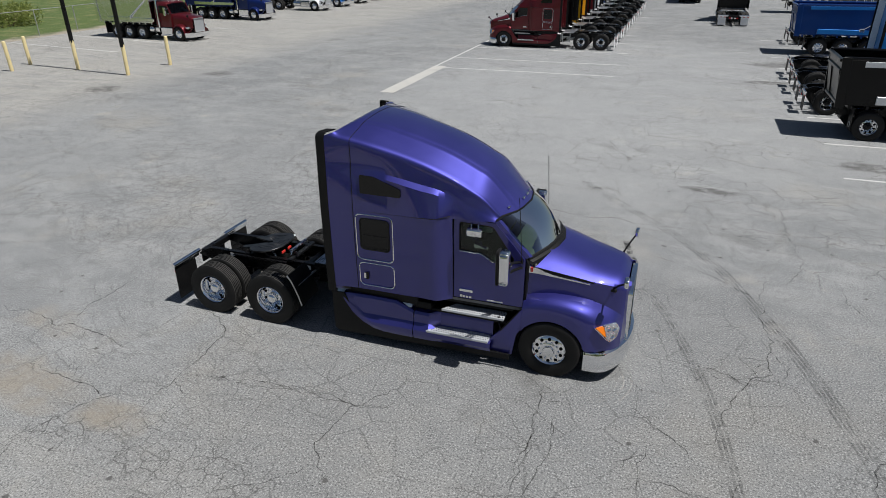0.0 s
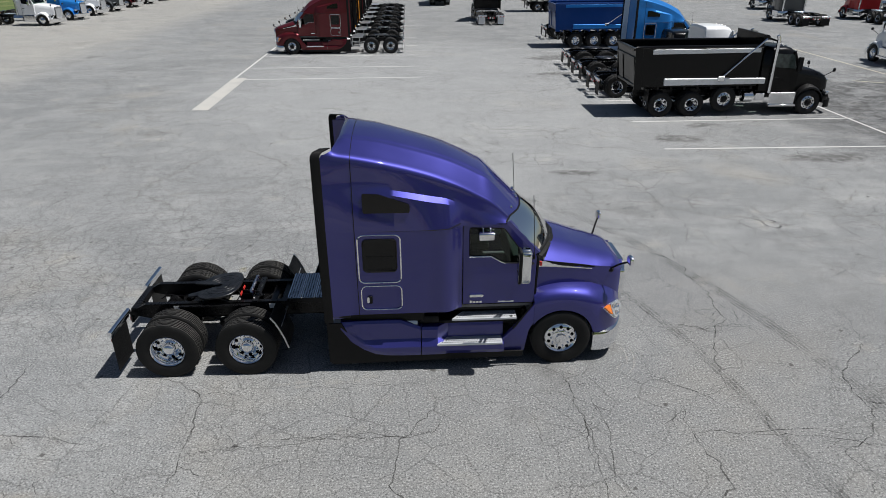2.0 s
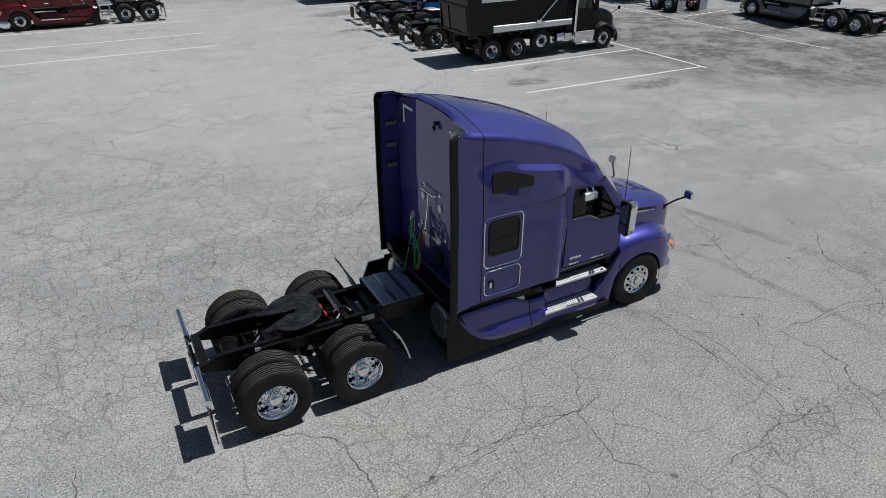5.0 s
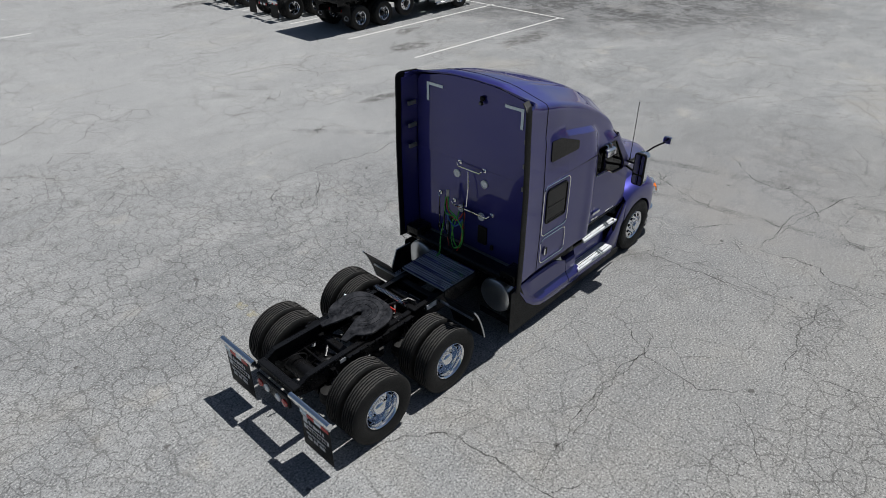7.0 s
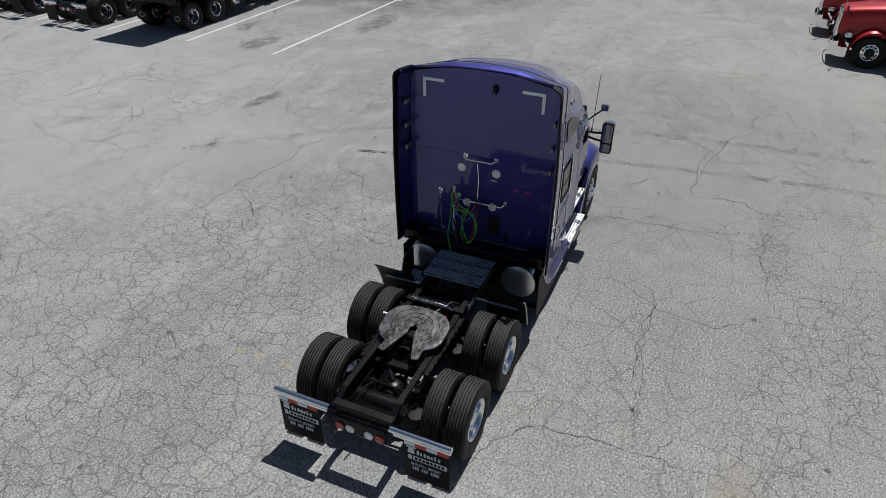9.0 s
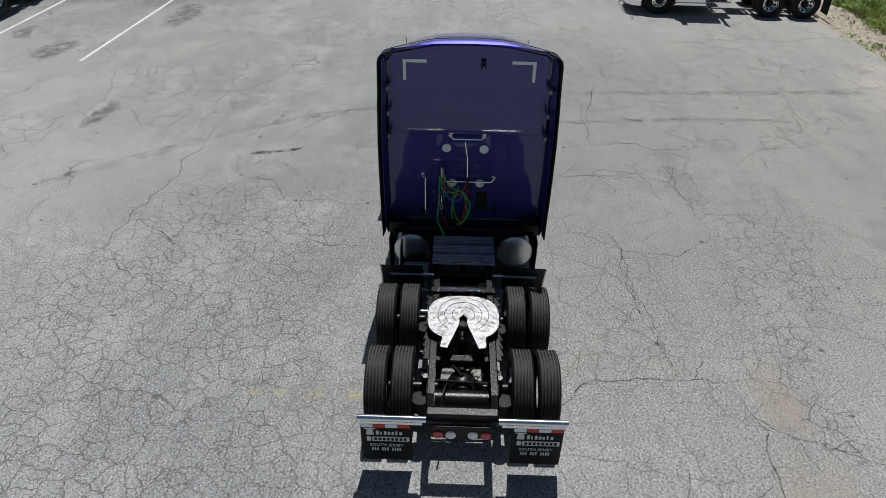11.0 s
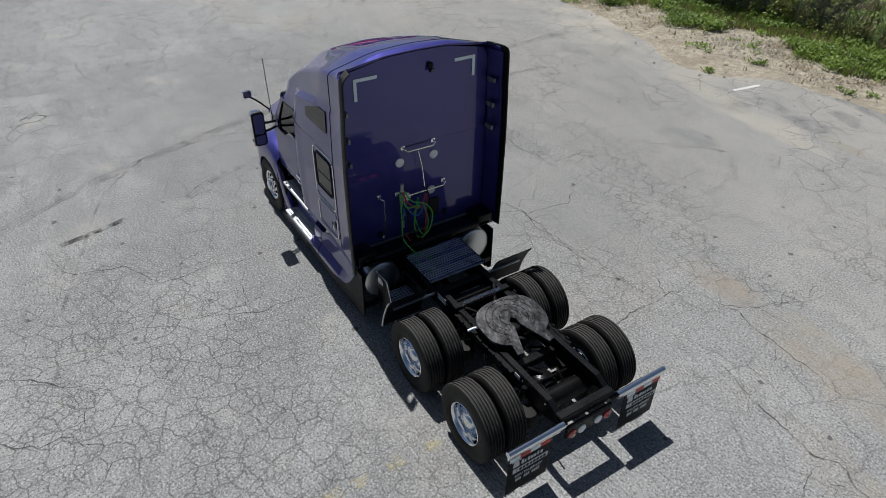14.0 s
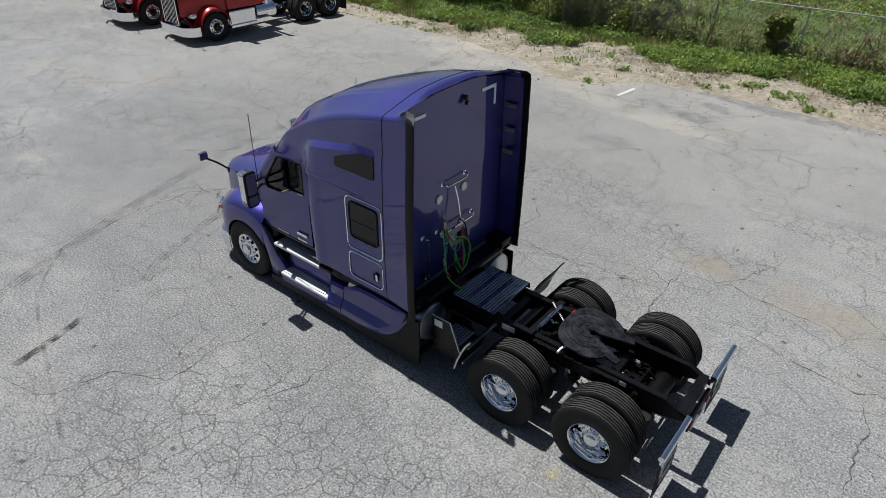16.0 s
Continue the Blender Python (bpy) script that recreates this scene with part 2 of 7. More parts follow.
    col = mix(n, l, times(brown, ramp(n, l, noise_node(n, l, geo, 1.3, 6, 0.65), 0.38, 0.62, 0.15, 0.6)), col, (0.25, 0.215, 0.165))
    # stains of oil and water
    stain = noise_node(n, l, geo, 0.24, 6, 0.68)
    col = mix(n, l, ramp(n, l, stain, 0.60, 0.72, 0, 0.5), col, (0.10, 0.097, 0.092))
    drip = noise_node(n, l, geo, 3.2, 5, 0.6)
    spots = most(patch(15.5, 15.0, 0.9, 0.35), patch(13.7, 13.1, 0.8, 0.6), patch(13.6, 32.9, 2.4, 1.0), patch(11.8, 27.1, 1.2, 0.6), patch(17.9, 10.6, 1.6, 0.6), patch(8.9, 9.3, 0.7, 0.25), patch(-20.5, 15.5, 1.0, 0.7), patch(-17.5, 21.0, 0.8, 0.6))
    col = mix(n, l, times(spots, ramp(n, l, drip, 0.36, 0.56, 0.1, 0.75)), col, (0.075, 0.072, 0.068))
    wet = times(patch(29, 15, 9, 11), times(ramp(n, l, noise_node(n, l, broad, 0.45, 8, 0.75), 0.44, 0.53, 0.1, 1.0), ramp(n, l, noise_node(n, l, geo, 2.2, 6, 0.7), 0.40, 0.54, 0.35, 0.85)))
    col = mix(n, l, times(patch(30, 13, 10, 10), 0.35), col, (0.13, 0.13, 0.13))
    col = mix(n, l, wet, col, (0.05, 0.05, 0.05))
    # small tar drops, here and there
    drop = n.new("ShaderNodeTexVoronoi")
    drop.voronoi_dimensions = "2D"
    drop.inputs["Scale"].default_value = 0.75
    l.new(torn, drop.inputs["Vector"])
    pick = n.new("ShaderNodeSeparateXYZ")
    l.new(drop.outputs["Color"], pick.inputs[0])
    dots = times(ramp(n, l, drop.outputs["Distance"], 0.022, 0.036, 1.0, 0.0), ramp(n, l, pick.outputs[0], 0.55, 0.60, 0, 0.8))
    col = mix(n, l, dots, col, (0.06, 0.058, 0.055))
    # cracks: long ones everywhere, a fine net in broken patches
    region = noise_node(n, l, geo, 0.12, 4)
    net_mask = most(times(ramp(n, l, region, 0.54, 0.64), 0.6), patch(0.9, 4.6, 5.0, 3.0), times(patch(-4.0, 4.0, 5.0, 4.2), 0.9), times(patch(-3.2, 9.0, 6.5, 3.4), 0.8),
                    patch(3.3, -5.6, 2.0, 1.0), patch(6.0, -4.7, 1.5, 0.6), patch(1.7, -5.0, 1.2, 0.6), patch(0.6, -4.6, 0.8, 0.5), patch(-0.9, -5.0, 0.8, 0.5), times(patch(8.7, -6.0, 1.2, 0.8), 0.7), times(patch(4.2, -6.4, 1.6, 0.8), 0.7), times(patch(-1.4, -7.0, 1.8, 0.7), 0.8), times(patch(2.5, -3.1, 0.9, 0.45), 0.7))
    loose = ramp(n, l, noise_node(n, l, geo, 1.4, 4), 0.36, 0.50, 0.45, 1.0)
    net = times(times(most(cracks(torn, 3.3, 0.0135), times(cracks(torn, 5.6, 0.0095), ramp(n, l, blotch, 0.46, 0.56))), net_mask), loose)
    known = calc(n, l, "SUBTRACT", 1.0, times(patch(3.0, 0.0, 10.5, 7.5), 0.88))
    gate = times(ramp(n, l, noise_node(n, l, geo, 0.33, 4), 0.46, 0.56), known)
    gate2 = times(ramp(n, l, noise_node(n, l, geo, 0.41, 4), 0.52, 0.60), known)
    crack = most(times(net, 0.8), times(cracks(jagged, 0.30, 0.016), times(gate, 0.8)), times(cracks(jagged, 0.85, 0.012), times(gate2, 0.7)))
    wide_net = times(cracks(torn, 1.5, 0.016), times(ramp(n, l, noise_node(n, l, geo, 0.2, 5, 0.6), 0.42, 0.52, 0, 0.78), ramp(n, l, known, 0.0, 1.0, 0.7, 1.0)))
    crack = most(crack, times(wide_net, ramp(n, l, noise_node(n, l, geo, 0.9, 3), 0.38, 0.52, 0.2, 1.0)))
    dirt = most(times(cracks(jagged, 0.30, 0.10), gate), times(cracks(jagged, 0.85, 0.06), gate2))
    col = mix(n, l, times(dirt, 0.16), col, (0.16, 0.15, 0.13))
    col = mix(n, l, times(crack, 0.85), col, (0.056, 0.055, 0.053))
    l.new(col, p.inputs["Base Color"])
    p.inputs["Roughness"].default_value = 0.9
    p.inputs["Specular IOR Level"].default_value = 0.3
    h = calc(n, l, "SUBTRACT", calc(n, l, "MULTIPLY_ADD", grit, 0.6, times(fine, 0.5)), times(crack, 0.9))
    bn = n.new("ShaderNodeBump")
    bn.inputs["Strength"].default_value, bn.inputs["Distance"].default_value = 0.28, 0.012
    l.new(h, bn.inputs["Height"])
    l.new(bn.outputs[0], p.inputs["Normal"])
    return m


def verge():
    """Sandy soil along the pavement that turns into grass."""
    m, n, l, p = nodes_of("sandy_soil_and_grass")
    geo = n.new("ShaderNodeNewGeometry").outputs["Position"]
    s = n.new("ShaderNodeSeparateXYZ")
    l.new(geo, s.inputs[0])
    a, b, c = noise_node(n, l, geo, 0.5, 5), noise_node(n, l, geo, 6, 6), noise_node(n, l, geo, 40, 4)
    sand = mix(n, l, ramp(n, l, b, 0.35, 0.65), (0.27, 0.235, 0.18), (0.43, 0.385, 0.30))
    sand = mix(n, l, ramp(n, l, c, 0.5, 0.72, 0, 0.5), sand, (0.24, 0.205, 0.155))
    sand = mix(n, l, ramp(n, l, noise_node(n, l, geo, 1.3, 5), 0.45, 0.62, 0, 0.6), sand, (0.215, 0.185, 0.14))
    grass = mix(n, l, ramp(n, l, b, 0.35, 0.65), (0.048, 0.085, 0.018), (0.115, 0.155, 0.042))
    grass = mix(n, l, ramp(n, l, a, 0.5, 0.7, 0, 0.6), grass, (0.26, 0.24, 0.11))
    edge = calc(n, l, "MULTIPLY_ADD", a, 3.0, s.outputs[1])
    near = ramp(n, l, edge, -16.6, -15.0)
    west = ramp(n, l, calc(n, l, "MULTIPLY_ADD", a, 4.0, s.outputs[0]), -42.5, -41.0)
    col = mix(n, l, calc(n, l, "MULTIPLY", near, west), grass, sand)
    l.new(col, p.inputs["Base Color"])
    p.inputs["Roughness"].default_value = 0.95
    bn = n.new("ShaderNodeBump")
    bn.inputs["Strength"].default_value, bn.inputs["Distance"].default_value = 0.8, 0.05
    l.new(calc(n, l, "ADD", b, c), bn.inputs["Height"])
    l.new(bn.outputs[0], p.inputs["Normal"])
    return m


def foliage(name, a, b):
    m, n, l, p = nodes_of(name)
    geo = n.new("ShaderNodeNewGeometry")
    col = mix(n, l, geo.outputs["Random Per Island"], a, b)
    col = mix(n, l, ramp(n, l, noise_node(n, l, geo.outputs["Position"], 0.7, 4), 0.4, 0.65), col, tuple(0.8 * c for c in a))
    l.new(col, p.inputs["Base Color"])
    p.inputs["Roughness"].default_value = 0.55
    thin, both = n.new("ShaderNodeBsdfTranslucent"), n.new("ShaderNodeMixShader")
    both.inputs[0].default_value = 0.4
    l.new(col, thin.inputs[0]), l.new(p.outputs[0], both.inputs[1]), l.new(thin.outputs[0], both.inputs[2])
    l.new(both.outputs[0], n["Material Output"].inputs[0])
    return m


def worn_marks(name, color, strength, scale=3.0, least=0.0):
    """A dark trace that lets the pavement through in places."""
    m, n, l, p = nodes_of(name)
    geo = n.new("ShaderNodeNewGeometry").outputs["Position"]
    p.inputs["Base Color"].default_value = (*color, 1)
    p.inputs["Roughness"].default_value = 0.9
    f = calc(n, l, "MULTIPLY", ramp(n, l, noise_node(n, l, geo, scale, 5), 0.38, 0.62, least, 1.0), ramp(n, l, noise_node(n, l, geo, 30, 3), 0.3, 0.6, 0.4 + 0.4 * least, 1.0))
    l.new(calc(n, l, "MULTIPLY", f, strength), p.inputs["Alpha"])
    return m


ASPHALT, VERGE = asphalt(), verge()
LEAF = foliage("weed_leaves", (0.125, 0.215, 0.03), (0.31, 0.41, 0.085))
BUSHLEAF = foliage("bush_leaves", (0.16, 0.215, 0.04), (0.42, 0.44, 0.135))
DRYLEAF = foliage("dry_stalks", (0.20, 0.15, 0.08), (0.40, 0.33, 0.20))
TYREMARK = worn_marks("tyre_trace", (0.05, 0.05, 0.05), 0.42)
CRACK = worn_marks("crack_shadow", (0.062, 0.060, 0.056), 0.85, 4.0, 0.35)
SCUFF = worn_marks("pale_scuff", (0.42, 0.41, 0.385), 0.5, 4.0)
YTRACE = worn_marks("yellow_paint_trace", (0.52, 0.46, 0.26), 0.45, 9.0)
TAR = worn_marks("tar_trace", (0.03, 0.03, 0.03), 0.85, 5.0)


# ---- mesh helpers ----
def finish(bm, name, sharp=35):
    bm.normal_update()
    for f in bm.faces:
        f.smooth = True
    for e in bm.edges:
        if len(e.link_faces) == 2 and e.calc_face_angle(0) > radians(sharp):
            e.smooth = False
    me = bpy.data.meshes.new(name)
    bm.to_mesh(me)
    bm.free()
    return me


def part(name, bm, material, parent=None, label="", m=None, sharp=35):
    """One mesh object out of a bmesh, or one more on a mesh that exists, under a thing or a part."""
    me = finish(bm, name, sharp) if isinstance(bm, bmesh.types.BMesh) else bm
    if not me.materials:
        me.materials.append(material)
    ob = new(name, me)
    ob.parent = parent
    if m is not None:
        ob.matrix_basis = m
    return tagged(ob, label)


def thing(name, label, category, group="", m=None):
    ob = new(name)
    ob.empty_display_size = 0.3
    if m is not None:
        ob.matrix_basis = m
    return tagged(ob, label, category, group)


def box(bm, x0, x1, y0, y1, z0, z1, bev=0.0, seg=1):
    r = bmesh.ops.create_cube(bm, size=1, matrix=Matrix.LocRotScale(((x0 + x1) / 2, (y0 + y1) / 2, (z0 + z1) / 2), None, (abs(x1 - x0), abs(y1 - y0), abs(z1 - z0))))
    if bev:
        es = {e for v in r["verts"] for e in v.link_edges}
        bmesh.ops.bevel(bm, geom=list(es), offset=bev, segments=seg, affect="EDGES", profile=0.5)
    return bm


def prism(bm, pts, axis, a, b, bev=0.0, seg=1):
    """A polygon of two coordinates, drawn out along the third axis from a to b."""
    def place(p, h):
        return {"x": (h, p[0], p[1]), "y": (p[0], h, p[1]), "z": (p[0], p[1], h)}[axis]
    lo, hi = [bm.verts.new(place(p, a)) for p in pts], [bm.verts.new(place(p, b)) for p in pts]
    k = len(pts)
    fs = [bm.faces.new(lo), bm.faces.new(hi[::-1])] + [bm.faces.new((lo[i], hi[i], hi[(i + 1) % k], lo[(i + 1) % k])) for i in range(k)]
    bmesh.ops.recalc_face_normals(bm, faces=fs)
    if bev:
        bmesh.ops.bevel(bm, geom=list({e for f in fs for e in f.edges}), offset=bev, segments=seg, affect="EDGES", profile=0.5)
    return bm


def plate(bm, outer, holes, axis, a, b):
    """A flat plate with holes through it."""
    def place(p, h):
        return {"x": (h, p[0], p[1]), "y": (p[0], h, p[1]), "z": (p[0], p[1], h)}[axis]
    t = bmesh.new()
    es = []
    for loop in [outer] + holes:
        vs = [t.verts.new(place(p, a)) for p in loop]
        es += [t.edges.new((vs[i], vs[(i + 1) % len(vs)])) for i in range(len(vs))]
    bmesh.ops.triangle_fill(t, use_beauty=True, use_dissolve=False, edges=es)
    r = bmesh.ops.extrude_face_region(t, geom=t.faces[:])
    d = Vector(place((0, 0), b)) - Vector(place((0, 0), a))
    bmesh.ops.translate(t, verts=[v for v in r["geom"] if isinstance(v, bmesh.types.BMVert)], vec=d)
    bmesh.ops.recalc_face_normals(t, faces=t.faces[:])
    join(bm, t)
    return bm


def join(bm, other, m=None):
    """Adds another bmesh, moved by m, and frees it."""
    if m is not None:
        bmesh.ops.transform(other, matrix=m, verts=other.verts[:])
    tmp = bpy.data.meshes.new("tmp")
    other.to_mesh(tmp)
    other.free()
    bm.from_mesh(tmp)
    bpy.data.meshes.remove(tmp)
    return bm


def rounded(x0, x1, z0, z1, r, n=5):
    pts = []
    for cx, cz, a0 in ((x1 - r, z1 - r, 0), (x0 + r, z1 - r, 90), (x0 + r, z0 + r, 180), (x1 - r, z0 + r, 270)):
        pts += [(cx + r * math.cos(radians(a0 + 90 * k / n)), cz + r * math.sin(radians(a0 + 90 * k / n))) for k in range(n + 1)]
    return pts


def round_poly(pts, r, n=4):
    """A polygon with each corner rounded."""
    out = []
    k = len(pts)
    for i in range(k):
        p, a, b = Vector(pts[i]), Vector(pts[i - 1]), Vector(pts[(i + 1) % k])
        q = min(r, (a - p).length * 0.45, (b - p).length * 0.45)
        s, e = p + (a - p).normalized() * q, p + (b - p).normalized() * q
        out += [tuple((1 - u) ** 2 * s + 2 * u * (1 - u) * p + u * u * e) for u in (j / n for j in range(n + 1))]
    return out


def curve_through(pts, per=6, closed=False):
    """A smooth line through points."""
    ps = [Vector(p) for p in pts]
    k = len(ps)
    out = []
    for i in range(k if closed else k - 1):
        if closed:
            a, b, c, d = ps[i - 1], ps[i], ps[(i + 1) % k], ps[(i + 2) % k]
        else:
            b, c = ps[i], ps[i + 1]
            a = ps[i - 1] if i else b + (b - c)
            d = ps[i + 2] if i + 2 < k else c + (c - b)
        for j in range(per):
            u = j / per
            out.append(0.5 * (2 * b + (c - a) * u + (2 * a - 5 * b + 4 * c - d) * u * u + (3 * b - a - 3 * c + d) * u ** 3))
    if not closed:
        out.append(ps[-1])
    return out


def tube(bm, pts, r, n=8, closed=False, flat=1.0):
    """A round bar along points."""
    ps = [Vector(p) for p in pts]
    k = len(ps)
    rings = []
    up = Vector((0, 0, 1))
    for i, p in enumerate(ps):
        d = (ps[(i + 1) % k] - ps[i - 1]) if closed else (ps[min(i + 1, k - 1)] - ps[max(i - 1, 0)])
        d.normalize()
        ref = up if abs(d.dot(up)) < 0.95 else Vector((1, 0, 0))
        s = d.cross(ref).normalized()
        t = s.cross(d).normalized()
        rings.append([bm.verts.new(p + r * math.cos(2 * math.pi * j / n) * s + flat * r * math.sin(2 * math.pi * j / n) * t) for j in range(n)])
    for i in range(k if closed else k - 1):
        a, b = rings[i], rings[(i + 1) % k]
        for j in range(n):
            bm.faces.new((a[j], a[(j + 1) % n], b[(j + 1) % n], b[j]))
    if not closed:
        bm.faces.new(rings[0][::-1]), bm.faces.new(rings[-1])
    return bm


def lathe(bm, profile, n=32, m=None, cap=True):
    """Profile of (radius, height) turned round z."""
    vs = []
    rings = []
    for r, h in profile:
        ring = [bm.verts.new((r * math.cos(2 * math.pi * j / n), r * math.sin(2 * math.pi * j / n), h)) for j in range(n)]
        rings.append(ring)
        vs += ring
    fs = []
    for a, b in zip(rings, rings[1:]):
        for j in range(n):
            fs.append(bm.faces.new((a[j], a[(j + 1) % n], b[(j + 1) % n], b[j])))
    if cap:
        fs += [bm.faces.new(rings[0][::-1]), bm.faces.new(rings[-1])]
    if m is not None:
        bmesh.ops.transform(bm, matrix=m, verts=vs)
    return bm


def cyl(bm, p, q, r, n=16, r2=None, bev=0.0):
    p, q = Vector(p), Vector(q)
    h = (q - p).length
    r2 = r if r2 is None else r2
    m = Matrix.Translation(p) @ (q - p).to_track_quat("Z", "Y").to_matrix().to_4x4()
    prof = [(r, 0), (r2, h)] if not bev else [(r - bev, 0), (r, bev), (r2, h - bev), (r2 - bev, h)]
    return lathe(bm, prof, n, m)


def grid(bm, rows, flip=False):
    vs = [[bm.verts.new(p) for p in row] for row in rows]
    for a, b in zip(vs, vs[1:]):
        for j in range(len(a) - 1):
            q = (a[j], a[j + 1], b[j + 1], b[j])
            bm.faces.new(q[::-1] if flip else q)
    return bm


def thicken(bm, d):
    bmesh.ops.recalc_face_normals(bm, faces=bm.faces[:])
    bmesh.ops.solidify(bm, geom=bm.faces[:], thickness=d)
    return bm


def mirrored(half):
    """The whole width of lines given from the side to the middle (y >= 0)."""
    return half + [[Vector((p.x, -p.y, p.z)) for p in line] for line in half[-2::-1]]


def words(text, size, material, parent, m, label=""):
    cu = bpy.data.curves.new("text", "FONT")
    cu.body, cu.size, cu.extrude, cu.align_x = text, size, 0.002, "CENTER"
    ob = bpy.data.objects.new("text", cu)
    scene.collection.objects.link(ob)
    me = bpy.data.meshes.new_from_object(ob.evaluated_get(bpy.context.evaluated_depsgraph_get()))
    bpy.data.objects.remove(ob)
    me.materials.clear()
    return part("lettering", me, material, parent, label, m)


BOTH = (1, -1)


# ---- wheels, shared by every vehicle ----
MESHES = {}


def shared(key, make, sharp=35):
    if key not in MESHES:
        MESHES[key] = finish(make(), key, sharp)
    return MESHES[key]


def tyre_mesh(ribs):
    """A truck tyre round z: sidewalls and a tread with ribs and cross cuts."""
    def make():
        bm, n, w, R = bmesh.new(), 84, 0.14, 0.52
        side = [(0.290, -0.105), (0.305, -0.118), (0.36, -0.136), (0.43, -w), (0.475, -0.137), (0.503, -0.128), (R - 0.004, -0.116)]
        edges = np.linspace(-0.112, 0.112, ribs * 2)
        tread = []
        for k in range(ribs):
            a, b = edges[2 * k], edges[2 * k + 1]
            tread += [(R - 0.013, a - 0.001, 0), (R, a + 0.001, 1 + k), (R, b - 0.001, 1 + k), (R - 0.013, b + 0.001, 0)]
        prof = [(r, h, 0) for r, h in side] + tread + [(r, -h, 0) for r, h in side[::-1]]
        rings = []
        for r, h, block in prof:
            ring = []
            for j in range(n):
                cut = 0.005 if block and (j + 2 * block) % 4 == 0 and ribs > 4 else 0.0
                rr = r - cut
                ring.append(bm.verts.new((rr * math.cos(2 * math.pi * j / n), rr * math.sin(2 * math.pi * j / n), h)))
            rings.append(ring)
        for (a, pa), (b, pb) in zip(zip(rings, prof), list(zip(rings, prof))[1:]):
            for j in range(n):
                f = bm.faces.new((a[j], a[(j + 1) % n], b[(j + 1) % n], b[j]))
                f.material_index = 1 if pa[2] and pb[2] else 0
        return bm
    me = shared("tyre_%d" % ribs, make, 28)
    if not me.materials:
        me.materials.append(RUBBER)
        me.materials.append(TYRETREAD)
    return me


def rim_mesh(front):
    """Aluminium disc wheel round z, its outer face towards +z."""
    def make():
        bm = bmesh.new()
        if front:
            prof = [(0.288, -0.10), (0.293, 0.105), (0.283, 0.115), (0.268, 0.10), (0.255, 0.085), (0.235, 0.098), (0.19, 0.112), (0.15, 0.118), (0.145, 0.105), (0.02, 0.105)]
        else:
            prof = [(0.288, -0.10), (0.293, 0.112), (0.284, 0.122), (0.272, 0.112), (0.262, 0.09), (0.255, 0.0), (0.250, -0.065), (0.238, -0.078), (0.19, -0.072), (0.14, -0.055), (0.02, -0.055)]
        return lathe(bm, prof, 48)
    return shared("rim_front" if front else "rim_rear", make, 50)


def hand_holes_mesh(front):
    def make():
        bm = bmesh.new()
        h = 0.108 if front else -0.071
        for k in range(10):
            a = 2 * math.pi * (k + 0.5) / 10
            lathe(bm, [(0.030, 0.0), (0.030, 0.003)], 14, Matrix.Translation((0.212 * math.cos(a), 0.212 * math.sin(a), h)) @ Matrix.Rotation(a, 4, "Z") @ Matrix.Rotation(radians(14 if front else -6), 4, "Y"))
        return bm
    return shared("holes_front" if front else "holes_rear", make)


def hub_mesh(front, tone="chrome"):
    def make():
        bm = bmesh.new()
        if front:
            lathe(bm, [(0.152, 0.106), (0.150, 0.125), (0.125, 0.135), (0.10, 0.138), (0.098, 0.165), (0.09, 0.18), (0.06, 0.188), (0.01, 0.19)], 36)
        else:
            lathe(bm, [(0.145, -0.056), (0.14, -0.030), (0.11, -0.012), (0.105, 0.03), (0.098, 0.062), (0.08, 0.082), (0.05, 0.094), (0.01, 0.098)], 36)
        h = 0.112 if front else -0.066
        for k in range(10):
            a = 2 * math.pi * k / 10
            lathe(bm, [(0.017, h), (0.016, h + 0.03), (0.01, h + 0.042), (0.002, h + 0.044)], 8, Matrix.Translation((0.168 * math.cos(a), 0.168 * math.sin(a), 0)))
        return bm
    return shared(("hub_front_" if front else "hub_rear_") + tone, make, 45)


def wheel(parent, x, y, z, side, front, plain=False, hub=CHROME, rim=RIM):
    """A wheel at an axle's end; side +1 faces +y. The wheel's own mesh is the rim."""
    m = Matrix.Translation((x, y, z)) @ Matrix.Rotation(radians(-90 * side), 4, "X")
    w = part("wheel", rim_mesh(front), rim, parent, "polished aluminium disc wheel with a black tyre", m)
    part("tyre", tyre_mesh(4 if front else 6), RUBBER, w)
    if not plain:
        tagged(part("hole_ring", hand_holes_mesh(front), DARK, w), kind="stuff")
        part("hub_cover", hub_mesh(front, hub.name), hub, w, "chrome hub cover" if hub is CHROME else "black hub")
    return w


def running_gear(t, axles, front_x, hub=CHROME, track=1.08, axle_z=0.508, front_hub=None):
    """Front wheels, and twin wheels on every rear axle, with the axle beams."""
    for s in BOTH:
        wheel(t, front_x, s * 1.02, axle_z, s, True, hub=front_hub or hub)
        for ax in axles:
            wheel(t, ax, s * track, axle_z, s, False, hub=hub)
            wheel(t, ax, s * (track - 0.33), axle_z, -s, False, True)
    for ax in axles:
        bm = bmesh.new()
        cyl(bm, (ax, -0.95, axle_z), (ax, 0.95, axle_z), 0.075, 12)
        lathe(bm, [(0.08, -0.2), (0.17, -0.16), (0.21, -0.05), (0.21, 0.05), (0.17, 0.14), (0.08, 0.26)], 20, Matrix.Translation((ax, 0, axle_z)) @ Matrix.Rotation(radians(90), 4, "Y"))
        part("rear_axle", bm, CHASSIS, t, "black drive axle with a round differential housing")
    bm = bmesh.new()
    box(bm, front_x - 0.06, front_x + 0.06, -0.9, 0.9, axle_z - 0.12, axle_z - 0.02, 0.02)
    part("front_axle", bm, CHASSIS, t)


